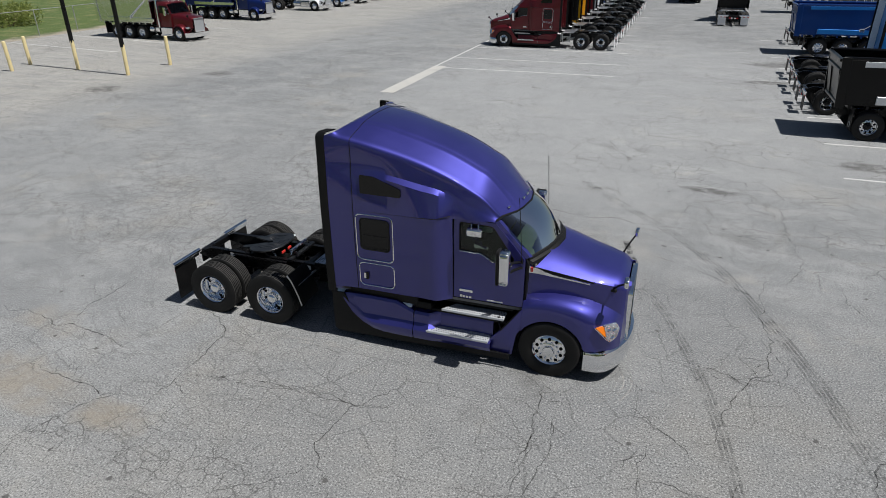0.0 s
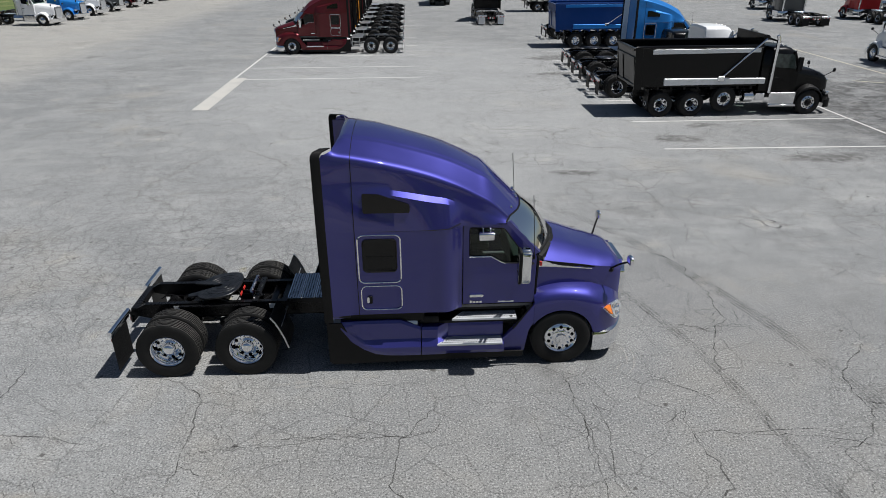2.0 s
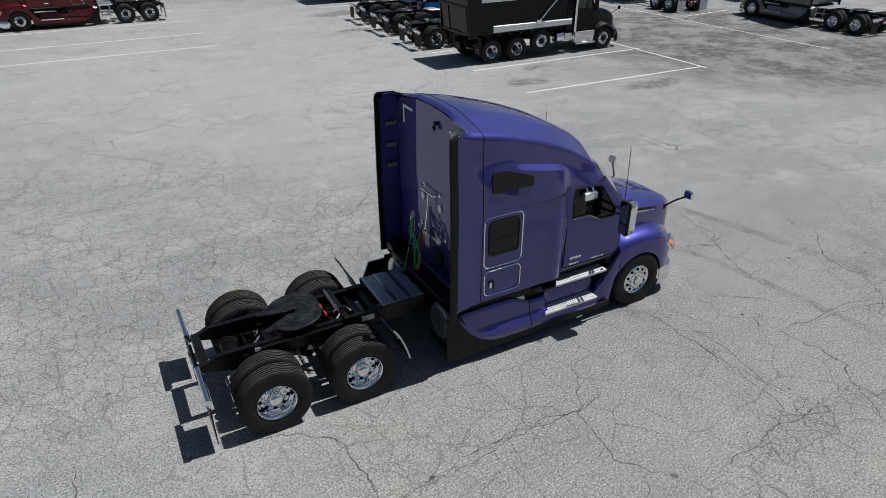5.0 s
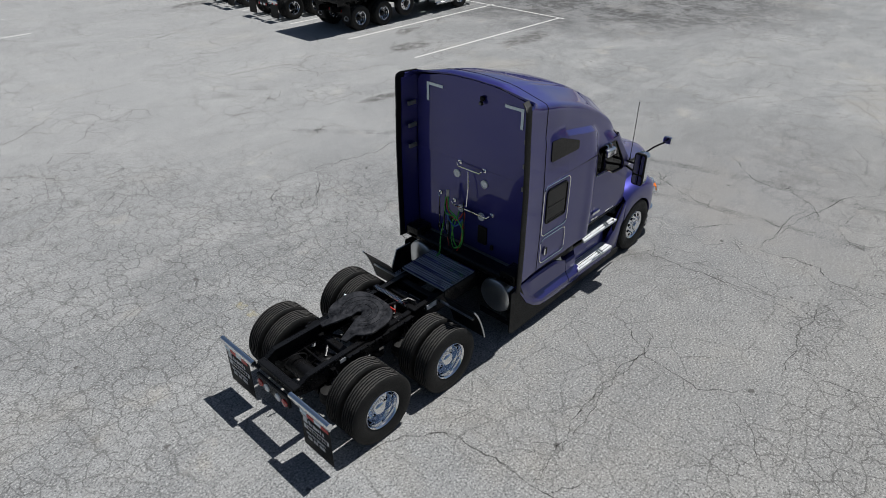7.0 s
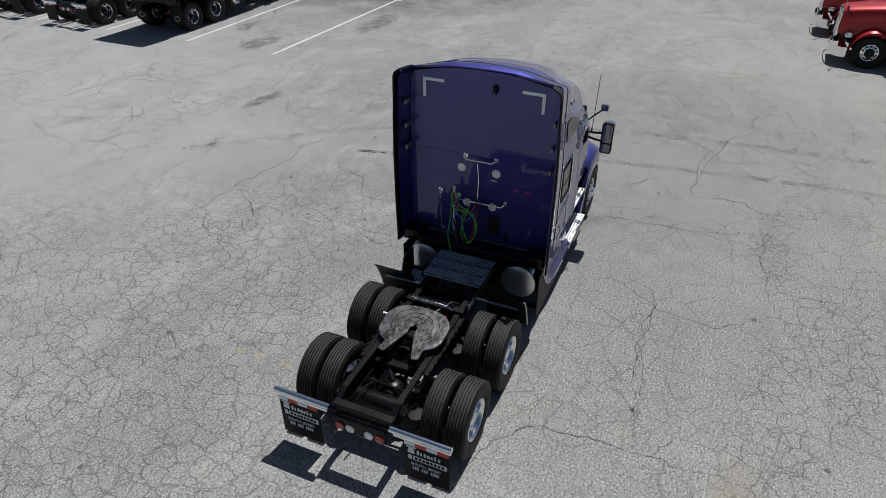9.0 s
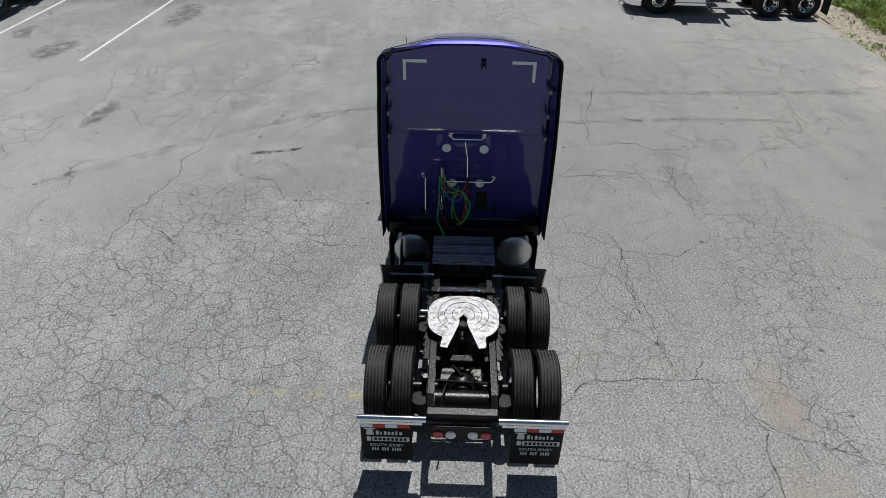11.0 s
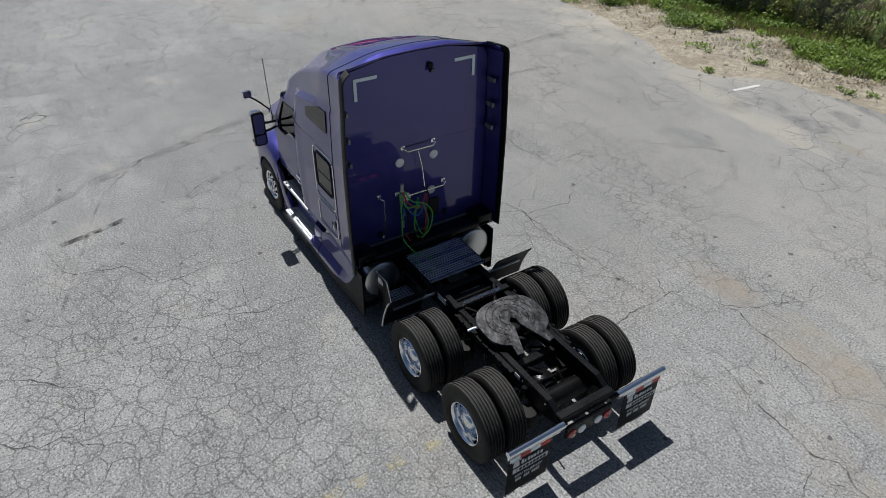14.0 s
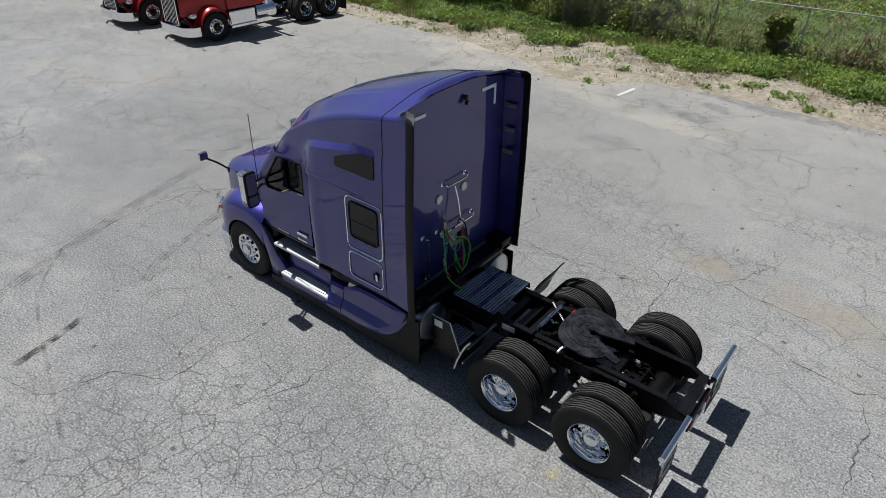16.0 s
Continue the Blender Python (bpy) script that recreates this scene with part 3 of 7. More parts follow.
def rails(t, x0, x1, z0=0.73, z1=1.0, half=0.43, tapered=True):
    """Two channel beams of the frame."""
    for s in BOTH:
        bm = bmesh.new()
        prof = [(x0, z0 + 0.09), (x0, z0 + 0.12), (x0 + 0.3, z1), (x1, z1), (x1, z0), (x0 + 0.35, z0)] if tapered else [(x0, z0), (x0, z1), (x1, z1), (x1, z0)]
        prism(bm, prof, "y", s * (half - 0.012), s * half)
        top = [(x0, z0 + 0.12), (x0 + 0.3, z1), (x1, z1)] if tapered else [(x0, z1), (x1, z1)]
        for (a, za), (b, zb) in zip(top, top[1:]):
            prism(bm, [(a, za), (b, zb), (b, zb - 0.014), (a, za - 0.014)], "y", s * (half - 0.09), s * (half + 0.002))
        prism(bm, [(x0 + 0.35, z0), (x1, z0), (x1, z0 + 0.014), (x0 + 0.35, z0 + 0.014)], "y", s * (half - 0.09), s * half)
        part("frame_rail", bm, CHASSIS, t, "black painted steel frame rail")


def fifth_wheel(t, x, z, bright=None):
    """The coupling plate with its throat, on a sliding base."""
    bright = bright or STEEL
    bm = bmesh.new()
    out = []
    for a in range(-62, 243, 10):
        sa, ca = math.sin(radians(a)), math.cos(radians(a))
        out.append((x + 0.02 + 0.39 * math.copysign(abs(sa) ** 0.75, sa), 0.48 * math.copysign(abs(ca) ** 0.75, ca)))
    # the plate's horns and throat, from one side round to the other
    horns = [(x - 0.50, -0.30), (x - 0.52, -0.20), (x - 0.10, -0.045), (x + 0.0, -0.05), (x + 0.05, 0.0), (x + 0.0, 0.05), (x - 0.10, 0.045), (x - 0.52, 0.20), (x - 0.50, 0.30)]
    ring = [(px, py) for px, py in out] + horns
    prism(bm, [(p[0], p[1]) for p in ring], "z", z - 0.035, z, 0.006)
    lean = Matrix.Translation((x, 0, z)) @ Matrix.Rotation(radians(-7 if bright is GREASED else 0), 4, "Y") @ Matrix.Translation((-x, 0, -z))
    top = part("coupling_plate", bm, bright, t, "greased steel coupling plate with a slotted throat", lean, sharp=40)
    bm = bmesh.new()
    for r0 in (0.15, 0.25, 0.34):
        tube(bm, [(x + 0.06 + r0 * 0.9 * math.sin(radians(a)), r0 * math.cos(radians(a)), z + 0.001) for a in range(-55, 236, 12)], 0.0035, 4)
    part("grease_groove", bm, CHASSIS, top)
    bm = bmesh.new()
    for s in BOTH:
        prism(bm, [(x - 0.28, z - 0.16), (x + 0.28, z - 0.16), (x + 0.12, z - 0.04), (x - 0.12, z - 0.04)], "y", s * 0.34, s * 0.40, 0.01)
        box(bm, x - 0.62, x + 0.62, s * 0.36, s * 0.50, z - 0.18, z - 0.155, 0.004)
    box(bm, x - 0.12, x + 0.12, -0.4, 0.4, z - 0.15, z - 0.06, 0.02)
    part("slide_base", bm, CHASSIS, t)
    lug = shared("slide_lug", lambda: box(bmesh.new(), -0.03, 0.03, -0.015, 0.015, -0.015, 0.015, 0.004))
    for k in range(9):
        for s in BOTH:
            part("slide_lug", lug, CHASSIS, t, "", Matrix.Translation((x - 0.53 + k * 0.14, s * 0.5, z - 0.15)))
    bm = bmesh.new()
    tube(bm, [(x + 0.18, 0.36, z - 0.08), (x + 0.2, 0.5, z - 0.07), (x + 0.2, 0.58, z - 0.07)], 0.018, 8)
    part("release_handle", bm, TAPE_W, t, "white release handle")
    return top


def mud_flap(t, s, x, printed=False, mat=PLASTIC, bar_z=0.9):
    """A hanger bar with its hanging flap, reflective tape and print."""
    bm = bmesh.new()
    tube(bm, [(x, s * 0.42, bar_z), (x, s * 1.22, bar_z)], 0.042, 12)
    box(bm, x - 0.008, x + 0.02, s * 0.46, s * 1.21, bar_z - 0.10, bar_z - 0.02, 0.004)
    bar = part("mud_flap_hanger", bm, ALU, t, "polished aluminium hanger bar")
    bm = bmesh.new()
    box(bm, x + 0.004, x + 0.014, s * 0.585, s * 1.195, bar_z - 0.76, bar_z - 0.06, 0.003)
    flap = part("mud_flap", bm, mat, t, "black rubber mud flap with white print" if printed else "hanging rubber mud flap")
    y0 = s * 0.60
    for k in range(4):
        a, b = y0 + s * 0.145 * k + s * 0.01, y0 + s * 0.145 * (k + 1) + s * 0.005
        red = (k + (0 if s > 0 else 1)) % 2 == 0
        bm = box(bmesh.new(), x - 0.012, x - 0.004, a, b, bar_z - 0.155, bar_z - 0.10)
        part("red_tape" if red else "white_tape", bm, TAPE_R if red else TAPE_W, flap)
    if printed:
        c, px = s * 0.89, x - 0.002
        bm = bmesh.new()
        # emblem and dealer mark as plain shapes
        prism(bm, [(c + 0.24, bar_z - 0.29), (c + 0.15, bar_z - 0.29), (c + 0.155, bar_z - 0.23), (c + 0.17, bar_z - 0.19), (c + 0.22, bar_z - 0.19), (c + 0.235, bar_z - 0.23)], "x", px - 0.006, px)
        box(bm, px - 0.006, px, c + 0.13, c + 0.26, bar_z - 0.192, bar_z - 0.175)
        part("emblem", bm, PRINT, flap, "white bell-shaped emblem")
        for k, (w, h) in enumerate(((0.03, 0.07), (0.02, 0.05), (0.03, 0.06), (0.03, 0.05), (0.025, 0.05), (0.02, 0.065), (0.03, 0.05))):
            y1 = c + 0.12 - k * 0.046
            part("dealer_mark", box(bmesh.new(), px - 0.006, px, y1 - w, y1, bar_z - 0.285, bar_z - 0.285 + h), PRINT, flap)
        panel = part("brand_panel", box(bmesh.new(), px - 0.006, px, c - 0.27, c + 0.17, bar_z - 0.40, bar_z - 0.325), PRINT, flap, "white panel with a dark mark")
        part("brand_panel", box(bmesh.new(), px - 0.006, px, c + 0.185, c + 0.235, bar_z - 0.40, bar_z - 0.325), PRINT, flap)
        for k in range(8):
            y1 = c + 0.145 - k * 0.05
            part("brand_mark", box(bmesh.new(), px - 0.009, px - 0.005, y1 - 0.034, y1, bar_z - 0.385, bar_z - 0.34), PLASTIC, flap)
        words("SOUTH JERSEY", 0.062, PRINT, flap, Matrix.Translation((px - 0.006, c, bar_z - 0.49)) @ Matrix(((0, 0, -1, 0), (-1, 0, 0, 0), (0, 1, 0, 0), (0, 0, 0, 1))))
        for k in (0, 1, 2, 4, 5, 6, 8, 9, 10, 11):
            part("print_bar", box(bmesh.new(), px - 0.006, px, c + 0.162 - k * 0.03, c + 0.18 - k * 0.03, bar_z - 0.575, bar_z - 0.525), PRINT, flap)
    return flap


def air_hose(bm, pts, r=0.011):
    tube(bm, curve_through(pts, 8), r, 6)


# ---- the high-roofed sleeper tractor ----
# Stations along x of the lines that run from the sleeper's back to the windscreen's upper edge.
SX = (2.18, 2.4, 2.62, 2.98, 3.4, 3.8, 4.1, 4.34, 4.6, 4.85)
LINES = (
    # y and z at every station, then the end at the windscreen
    ((1.275, 1.25, 1.235, 1.228, 1.226, 1.222, 1.205, 1.07, 1.05, 1.045), (2.64,) * 10, (5.06, 1.02, 2.64)),
    ((1.255, 1.23, 1.21, 1.20, 1.19, 1.17, 1.13, 1.05, 1.03, 1.02), (3.30, 3.30, 3.30, 3.275, 3.19, 3.10, 3.035, 2.90, 2.78, 2.72), (5.05, 1.00, 2.66)),
    ((1.248, 1.220, 1.192, 1.162, 1.115, 1.075, 1.04, 1.02, 1.01, 1.00), (3.36, 3.36, 3.36, 3.34, 3.26, 3.17, 3.10, 2.98, 2.84, 2.75), (5.05, 0.985, 2.675)),
    ((1.235, 1.212, 1.192, 1.16, 1.10, 1.055, 1.025, 1.00, 0.98, 0.96), (3.84, 3.795, 3.75, 3.66, 3.52, 3.38, 3.27, 3.17, 3.03, 2.89), (5.08, 0.93, 2.69)),
    ((1.16, 1.14, 1.12, 1.09, 1.04, 1.00, 0.97, 0.945, 0.915, 0.89), (3.94, 3.905, 3.865, 3.78, 3.655, 3.52, 3.40, 3.29, 3.15, 2.99), (5.11, 0.86, 2.705)),
    ((0.66, 0.66, 0.65, 0.63, 0.61, 0.60, 0.59, 0.58, 0.57, 0.56), (3.985, 4.0, 3.982, 3.925, 3.813, 3.695, 3.592, 3.485, 3.35, 3.195), (5.29, 0.55, 2.705)),
    ((0.45, 0.45, 0.45, 0.44, 0.43, 0.42, 0.41, 0.40, 0.39, 0.38), (4.00, 4.025, 4.01, 3.955, 3.85, 3.735, 3.63, 3.525, 3.395, 3.235), (5.35, 0.37, 2.715)),
    ((0.0,) * 10, (4.01, 4.035, 4.03, 3.975, 3.875, 3.76, 3.655, 3.55, 3.42, 3.265), (5.40, 0.0, 2.72)),
)
SIDE = (((1.265, 1.24, 1.222, 1.215, 1.213, 1.208, 1.21, 1.05, 1.04, 1.04), (1.14,) * 10, (5.06, 1.04, 1.14)),
        ((1.275, 1.252, 1.236, 1.23, 1.23, 1.225, 1.23, 1.06, 1.05, 1.045), (1.8,) * 10, (5.06, 1.03, 1.8)))
BACK_X = {5: 2.22, 6: 2.34, 7: 2.40, 8: 2.42, 9: 2.42}


def body_lines(per=4):
    lines = []
    for k, (ys, zs, end) in enumerate(SIDE + LINES):
        xs = list(SX)
        if k >= 6:
            xs[0] = BACK_X[k]
            xs[1] = max(xs[1], xs[0] + 0.08)
        pts = [(x, y, z) for x, y, z in zip(xs, ys, zs)] + [end]
        lines.append(curve_through(pts, per))
    return lines


def sleeper_tractor(paint, m=None, label="", detail=2, rear=True, group="", flap_mat=PLASTIC, day_back=2.18):
    """A conventional tractor with an aerodynamic hood and a high-roofed sleeper. Origin on the ground between the rear axles, nose towards +x."""
    t = thing("tractor_truck", label, "truck", group, m)
    PER = 6
    lines = body_lines(PER)
    cut = 2 * PER          # station 2.62: the joint between the extender and the sleeper
    door_at = 7 * PER      # station 4.34: back edge of the door
    # sleeper shell, extender, cab roof
    n_line = len(lines[0])
    shoulder = [0.5 * (p + q) + Vector((0, 0.020, 0.020)) for p, q in zip(lines[5], lines[6])]
    crest, ridge, inner = lines[6], lines[7], lines[8]
    # the roof's two creases are held tight by close neighbours on both sides
    tight = [[a.lerp(b, u) for a, b in zip(p, q)] for p, q, u in ((crest, ridge, 0.22), (ridge, crest, 0.16), (ridge, inner, 0.40))]
    chain = lines[4:6] + [shoulder, crest, tight[0], tight[1], ridge, tight[2]] + lines[8:]
    over = [curve_through([ln[i] for ln in chain] + [Vector((ln[i].x, -ln[i].y, ln[i].z)) for ln in lines[-2:-3:-1]], 3)[:-3] for i in range(n_line)]
    half = lines[2:4] + [[over[i][k] for i in range(n_line)] for k in range(len(over[0]))]
    bm = grid(bmesh.new(), mirrored(half))
    part("sleeper_body", thicken(bm, 0.03), paint, t, "glossy painted high-roofed sleeper body", sharp=38)
    arch = [ln[cut] for ln in lines[:2] + half]
    part("extender_joint", tube(bmesh.new(), [p + Vector((0, 0.001, 0)) for p in arch] + [Vector((p.x, -p.y - 0.001, p.z)) for p in arch[-2::-1]], 0.006, 5), PLASTIC, t)
    for s in BOTH:
        bm = grid(bmesh.new(), [[Vector((p.x, s * p.y, p.z)) for p in ln[:door_at + 1]] for ln in lines[:3]])
        part("sleeper_side", thicken(bm, 0.03), paint, t, "painted flat sleeper side", sharp=38)
    # black rubber edge along both rear corners
    for s in BOTH:
        bm = bmesh.new()
        rows = []
        edge = [ln[0] for ln in lines[:6]] + [Vector((2.19, 1.222, 3.905)), Vector((2.22, 1.18, 3.945)), Vector((2.32, 1.06, 3.968))]
        for p in [Vector((2.18, edge[0].y, 1.03))] + edge:
            top = p.x - 2.18
            rows.append([Vector((2.04 + top, s * (p.y + 0.024), p.z)), Vector((2.065 + top, s * (p.y + 0.030), p.z)), Vector((p.x + 0.004, s * (p.y + 0.006), p.z))])
        grid(bm, rows)
        part("rubber_edge", thicken(bm, 0.02), PLASTIC, t, "black rubber edge strip")
        if detail > 1 or paint is SKYBLUE:
            bm = bmesh.new()
            rows = [[Vector((2.12, s * (p.y - 0.02), p.z)), Vector((2.42, s * (p.y - 0.065), p.z))] for p in [Vector((2.18, 1.225, 1.05))] + edge[:6]]
            # bright blue truck: white lining paints in the sunlit inner side of its fins
            part("fin_lining", thicken(grid(bm, rows), 0.012), paint if detail > 1 else TAPE_W, t)
    # back wall
    sec = [ln[PER] for ln in lines]
    outline = [(p.y - 0.06 if p.y > 0.2 else p.y, p.z - (0.05 if k > 4 else 0)) for k, p in enumerate(sec)]
    seam = 2.65
    def wall_poly(zlo, zhi):
        half = [(1.165, zlo)] + [(y, z) for y, z in outline if zlo < z < zhi]
        if zhi < 3:
            half += [(1.17, zhi)]
            return half + [(-y, z) for y, z in half[::-1]]
        return half + [(-y, z) for y, z in half[-2::-1]]
    bm = bmesh.new()
    prism(bm, wall_poly(1.18, seam - 0.004), "x", 2.43, 2.47)
    wall_low = part("back_wall_lower", bm, paint, t, "dark purple lower back wall" if paint is PURPLE else "")
    bm = bmesh.new()
    prism(bm, wall_poly(seam + 0.004, 4.2), "x", 2.42, 2.47)
    part("back_wall_upper", bm, paint, t)
    # sleeper floor, cab back, cab floor
    bm = bmesh.new()
    box(bm, 2.4, 5.55, -1.0, 1.0, 1.10, 1.16)
    box(bm, 3.9, 3.94, -1.15, 1.15, 1.16, 3.0)
    box(bm, 5.5, 5.56, -0.95, 0.95, 0.9, 1.95)
    part("cab_floor", bm, CABIN, t)
    # doors with their windows
    dpts = [(4.355, 1.19), (5.56, 1.19), (5.575, 2.06), (5.06, 2.645), (4.355, 2.645)]
    wpts = [(4.46, 2.08), (4.82, 2.075), (4.93, 2.01), (5.03, 1.955), (5.36, 1.94), (5.385, 2.06), (5.02, 2.57), (4.46, 2.59)]
    wr = round_poly(wpts, 0.04, 3)
    for s in BOTH:
        bm = bmesh.new()
        plate(bm, round_poly(dpts, 0.02, 2), [wr], "y", s * 1.055, s * 1.02)
        for v in bm.verts:
            v.co.y -= s * max(0, v.co.z - 1.9) * 0.03
        door = part("door", bm, paint, t, "painted cab door with a stepped window line")
        bm = bmesh.new()
        prism(bm, wr, "y", s * 1.022, s * 1.028)
        part("door_window", bm, WINDOW if detail < 2 else glass_side(), door, "dark side window")
        bm = bmesh.new()
        tube(bm, [(x, s * 1.052, z) for x, z in wpts[:5]], 0.009, 6)
        part("chrome_strip", bm, CHROME, door, "chrome strip below the window")
        bm = bmesh.new()
        tube(bm, [(x, s * (1.053 - max(0, z - 1.9) * 0.03), z) for x, z in wr], 0.011, 5, True)
        part("window_seal", bm, PLASTIC, door)
        bm = bmesh.new()
        prism(bm, rounded(4.46, 4.70, 1.33, 1.385, 0.02, 3), "y", s * 1.056, s * 1.085, 0.006)
        part("door_handle", bm, CHROME, door, "chrome door handle")
        if detail > 1:
            for k, (w, h) in enumerate(((0.045, 0.045), (0.04, 0.035), (0.04, 0.035), (0.04, 0.035))):
                x0 = 4.47 + k * 0.055 if s < 0 else 4.66 - k * 0.055
                part("model_badge", box(bmesh.new(), x0, x0 + w, s * 1.056, s * 1.064, 1.215, 1.215 + h), CHROME, door, "small chrome badge")
            part("side_mark", box(bmesh.new(), 4.95, 5.22, s * 1.056, s * 1.060, 1.215, 1.235), PRINT, door, "row of pale small print")
        bm = bmesh.new()
        tube(bm, [(x, s * (1.056 - max(0, z - 1.9) * 0.03), z) for x, z in ((5.56, 1.19), (4.352, 1.19), (4.352, 1.9), (4.352, 2.648), (5.06, 2.648))], 0.007, 5)
        part("door_joint", bm, DARK, door)
        # pillar between door window and windscreen
        bm = bmesh.new()
        a, b = Vector((5.06, s * 1.0, 2.65)), Vector((5.585, s * 0.955, 2.06))
        ring = lambda p: [p + Vector(o) for o in ((-0.03, s * 0.035, 0.0), (0.045, s * 0.015, 0.035), (0.075, -s * 0.05, 0.03), (0.0, -s * 0.05, -0.03), (-0.03, s * 0.035, 0.0))]
        rows = [ring(a.lerp(b, u)) for u in (0, 0.25, 0.5, 0.75, 1)]
        grid(bm, rows)
        part("windscreen_pillar", bm, paint, t)
        # cowl side between door and hood
        bm = bmesh.new()
        prism(bm, [(5.57, 1.15), (5.60, 1.15), (5.63, 2.0), (5.585, 2.07)], "y", s * 0.9, s * 1.03, 0.008)
        part("cowl_side", bm, PLASTIC, t)
    # windscreen
    head = mirrored([[Vector(e)] for _, _, e in LINES[1:]])
    head = [row[0] for row in head]
    bm = bmesh.new()
    rows = []
    for p in head:
        u = p.y / 1.0
        foot = Vector((5.60 + 0.35 * (1 - u * u), p.y * 0.955, 2.06 + 0.09 * (1 - u * u)))
        rows.append([p.lerp(foot, k / 6) + Vector((0.05, 0, 0.04)) * math.sin(math.pi * k / 6) for k in range(7)])
    grid(bm, rows)
    part("windscreen", bm, SCREEN, t, "raked one-piece greenish windscreen")
    bm = bmesh.new()
    tube(bm, [r[0] + Vector((0.01, 0, 0.0)) for r in rows], 0.016, 6)
    tube(bm, [r[-1] for r in rows], 0.03, 6)
    part("windscreen_seal", bm, PLASTIC, t)
    # cowl shelf and wipers
    bm = bmesh.new()
    grid(bm, [[r[-1] + Vector((-0.01, 0, -0.01)), r[-1] + Vector((0.08, 0, -0.045)), r[-1] + Vector((0.10, 0, -0.15))] for r in rows])
    part("cowl", thicken(bm, 0.01), PLASTIC, t)
    if detail > 1:
        for s in BOTH:
            bm = bmesh.new()
            foot = Vector((5.86, s * 0.35, 2.14))
            tube(bm, [foot, Vector((5.80, s * 0.1, 2.22)), Vector((5.72, -s * 0.05 + s * 0.0, 2.33))], 0.009, 5)
            tube(bm, [Vector((5.70, s * 0.30, 2.40)), Vector((5.77, -s * 0.02, 2.28)), Vector((5.82, -s * 0.2, 2.21))], 0.008, 5)
            part("wiper", bm, PLASTIC, t)
    cab_interior(t)
    if detail > 1:
        # look-down mirror over the passenger's window
        bm = bmesh.new()
        prism(bm, [(-1.15, 2.52), (-1.06, 2.545), (-1.06, 2.42), (-1.15, 2.40)], "x", 4.60, 4.86, 0.02, 3)
        lm = part("look_down_mirror", bm, ALU, t, "small bright look-down mirror over the window")
        for x in (4.66, 4.78):
            bm = bmesh.new()
            tube(bm, [(x, -1.03, 2.60), (x + 0.01, -1.08, 2.58), (x + 0.01, -1.10, 2.53)], 0.012, 6)
            part("mirror_bracket", bm, ALU, lm)
    # marker lamps over the windscreen
    for y, x, z in ((0.64, 5.185, 2.80), (0.2, 5.325, 2.82), (0.0, 5.335, 2.82), (-0.2, 5.325, 2.82), (-0.64, 5.185, 2.80)):
        bm = bmesh.new()
        box(bm, x - 0.03, x + 0.008, y - 0.04, y + 0.04, z - 0.02, z + 0.008, 0.008, 2)
        part("marker_lamp", bm, ALU, t, "small clear marker lamp")
    front_clip(t, paint, detail)
    side_skirts(t, paint, detail)
    sleeper_windows(t, paint, detail)
    mirrors(t, paint, detail)
    return t


SIDE_GLASS = []


def glass_side():
    if not SIDE_GLASS:
        SIDE_GLASS.append(glass("door_glass", (0.45, 0.52, 0.48)))
    return SIDE_GLASS[0]


def cab_interior(t):
    bm = bmesh.new()
    prism(bm, [(5.15, 1.75), (5.2, 2.02), (5.62, 2.08), (5.75, 1.95), (5.6, 1.6)], "y", -0.93, 0.93, 0.03, 2)
    dash = part("dashboard", bm, CABIN, t, "grey dashboard")
    for s in BOTH:
        bm = bmesh.new()
        box(bm, 4.45, 4.95, s * 0.52 - 0.25, s * 0.52 + 0.25, 1.55, 1.70, 0.05, 2)
        prism(bm, [(4.38, 1.65), (4.52, 1.66), (4.42, 2.38), (4.30, 2.38)], "y", s * 0.52 - 0.24, s * 0.52 + 0.24, 0.05, 2)
        box(bm, 4.30, 4.40, s * 0.52 - 0.14, s * 0.52 + 0.14, 2.38, 2.56, 0.04, 2)
        box(bm, 4.55, 4.85, s * 0.52 - 0.15, s * 0.52 + 0.15, 1.16, 1.55, 0.03)
        part("seat", bm, SEAT, t, "dark cab seat")
        bm = bmesh.new()
        box(bm, 4.72, 4.98, s * 0.93 - 0.03, s * 0.93 + 0.03, 2.42, 2.56, 0.02)
        part("sun_visor", bm, TAPE_W if s < 0 else CABIN, t)
    bm = bmesh.new()
    c, ax = Vector((5.05, 0.52, 2.08)), Matrix.Rotation(radians(-62), 4, "Y")
    tube(bm, [c + ax @ Vector((0.22 * math.cos(a), 0.22 * math.sin(a), 0)) for a in np.linspace(0, 2 * math.pi, 25)[:-1]], 0.016, 6, True)
    tube(bm, [c, Vector((5.3, 0.52, 1.9))], 0.04, 8)
    part("steering_wheel", bm, PLASTIC, t)


FX = (5.57, 5.70, 5.88, 6.06, 6.28, 6.48, 6.62, 6.76, 6.92, 7.06, 7.17)


def arch_z(x, low):
    d = 0.575 ** 2 - (x - 6.06) ** 2
    return max(low, 0.495 + math.sqrt(d)) if d > 0 else low


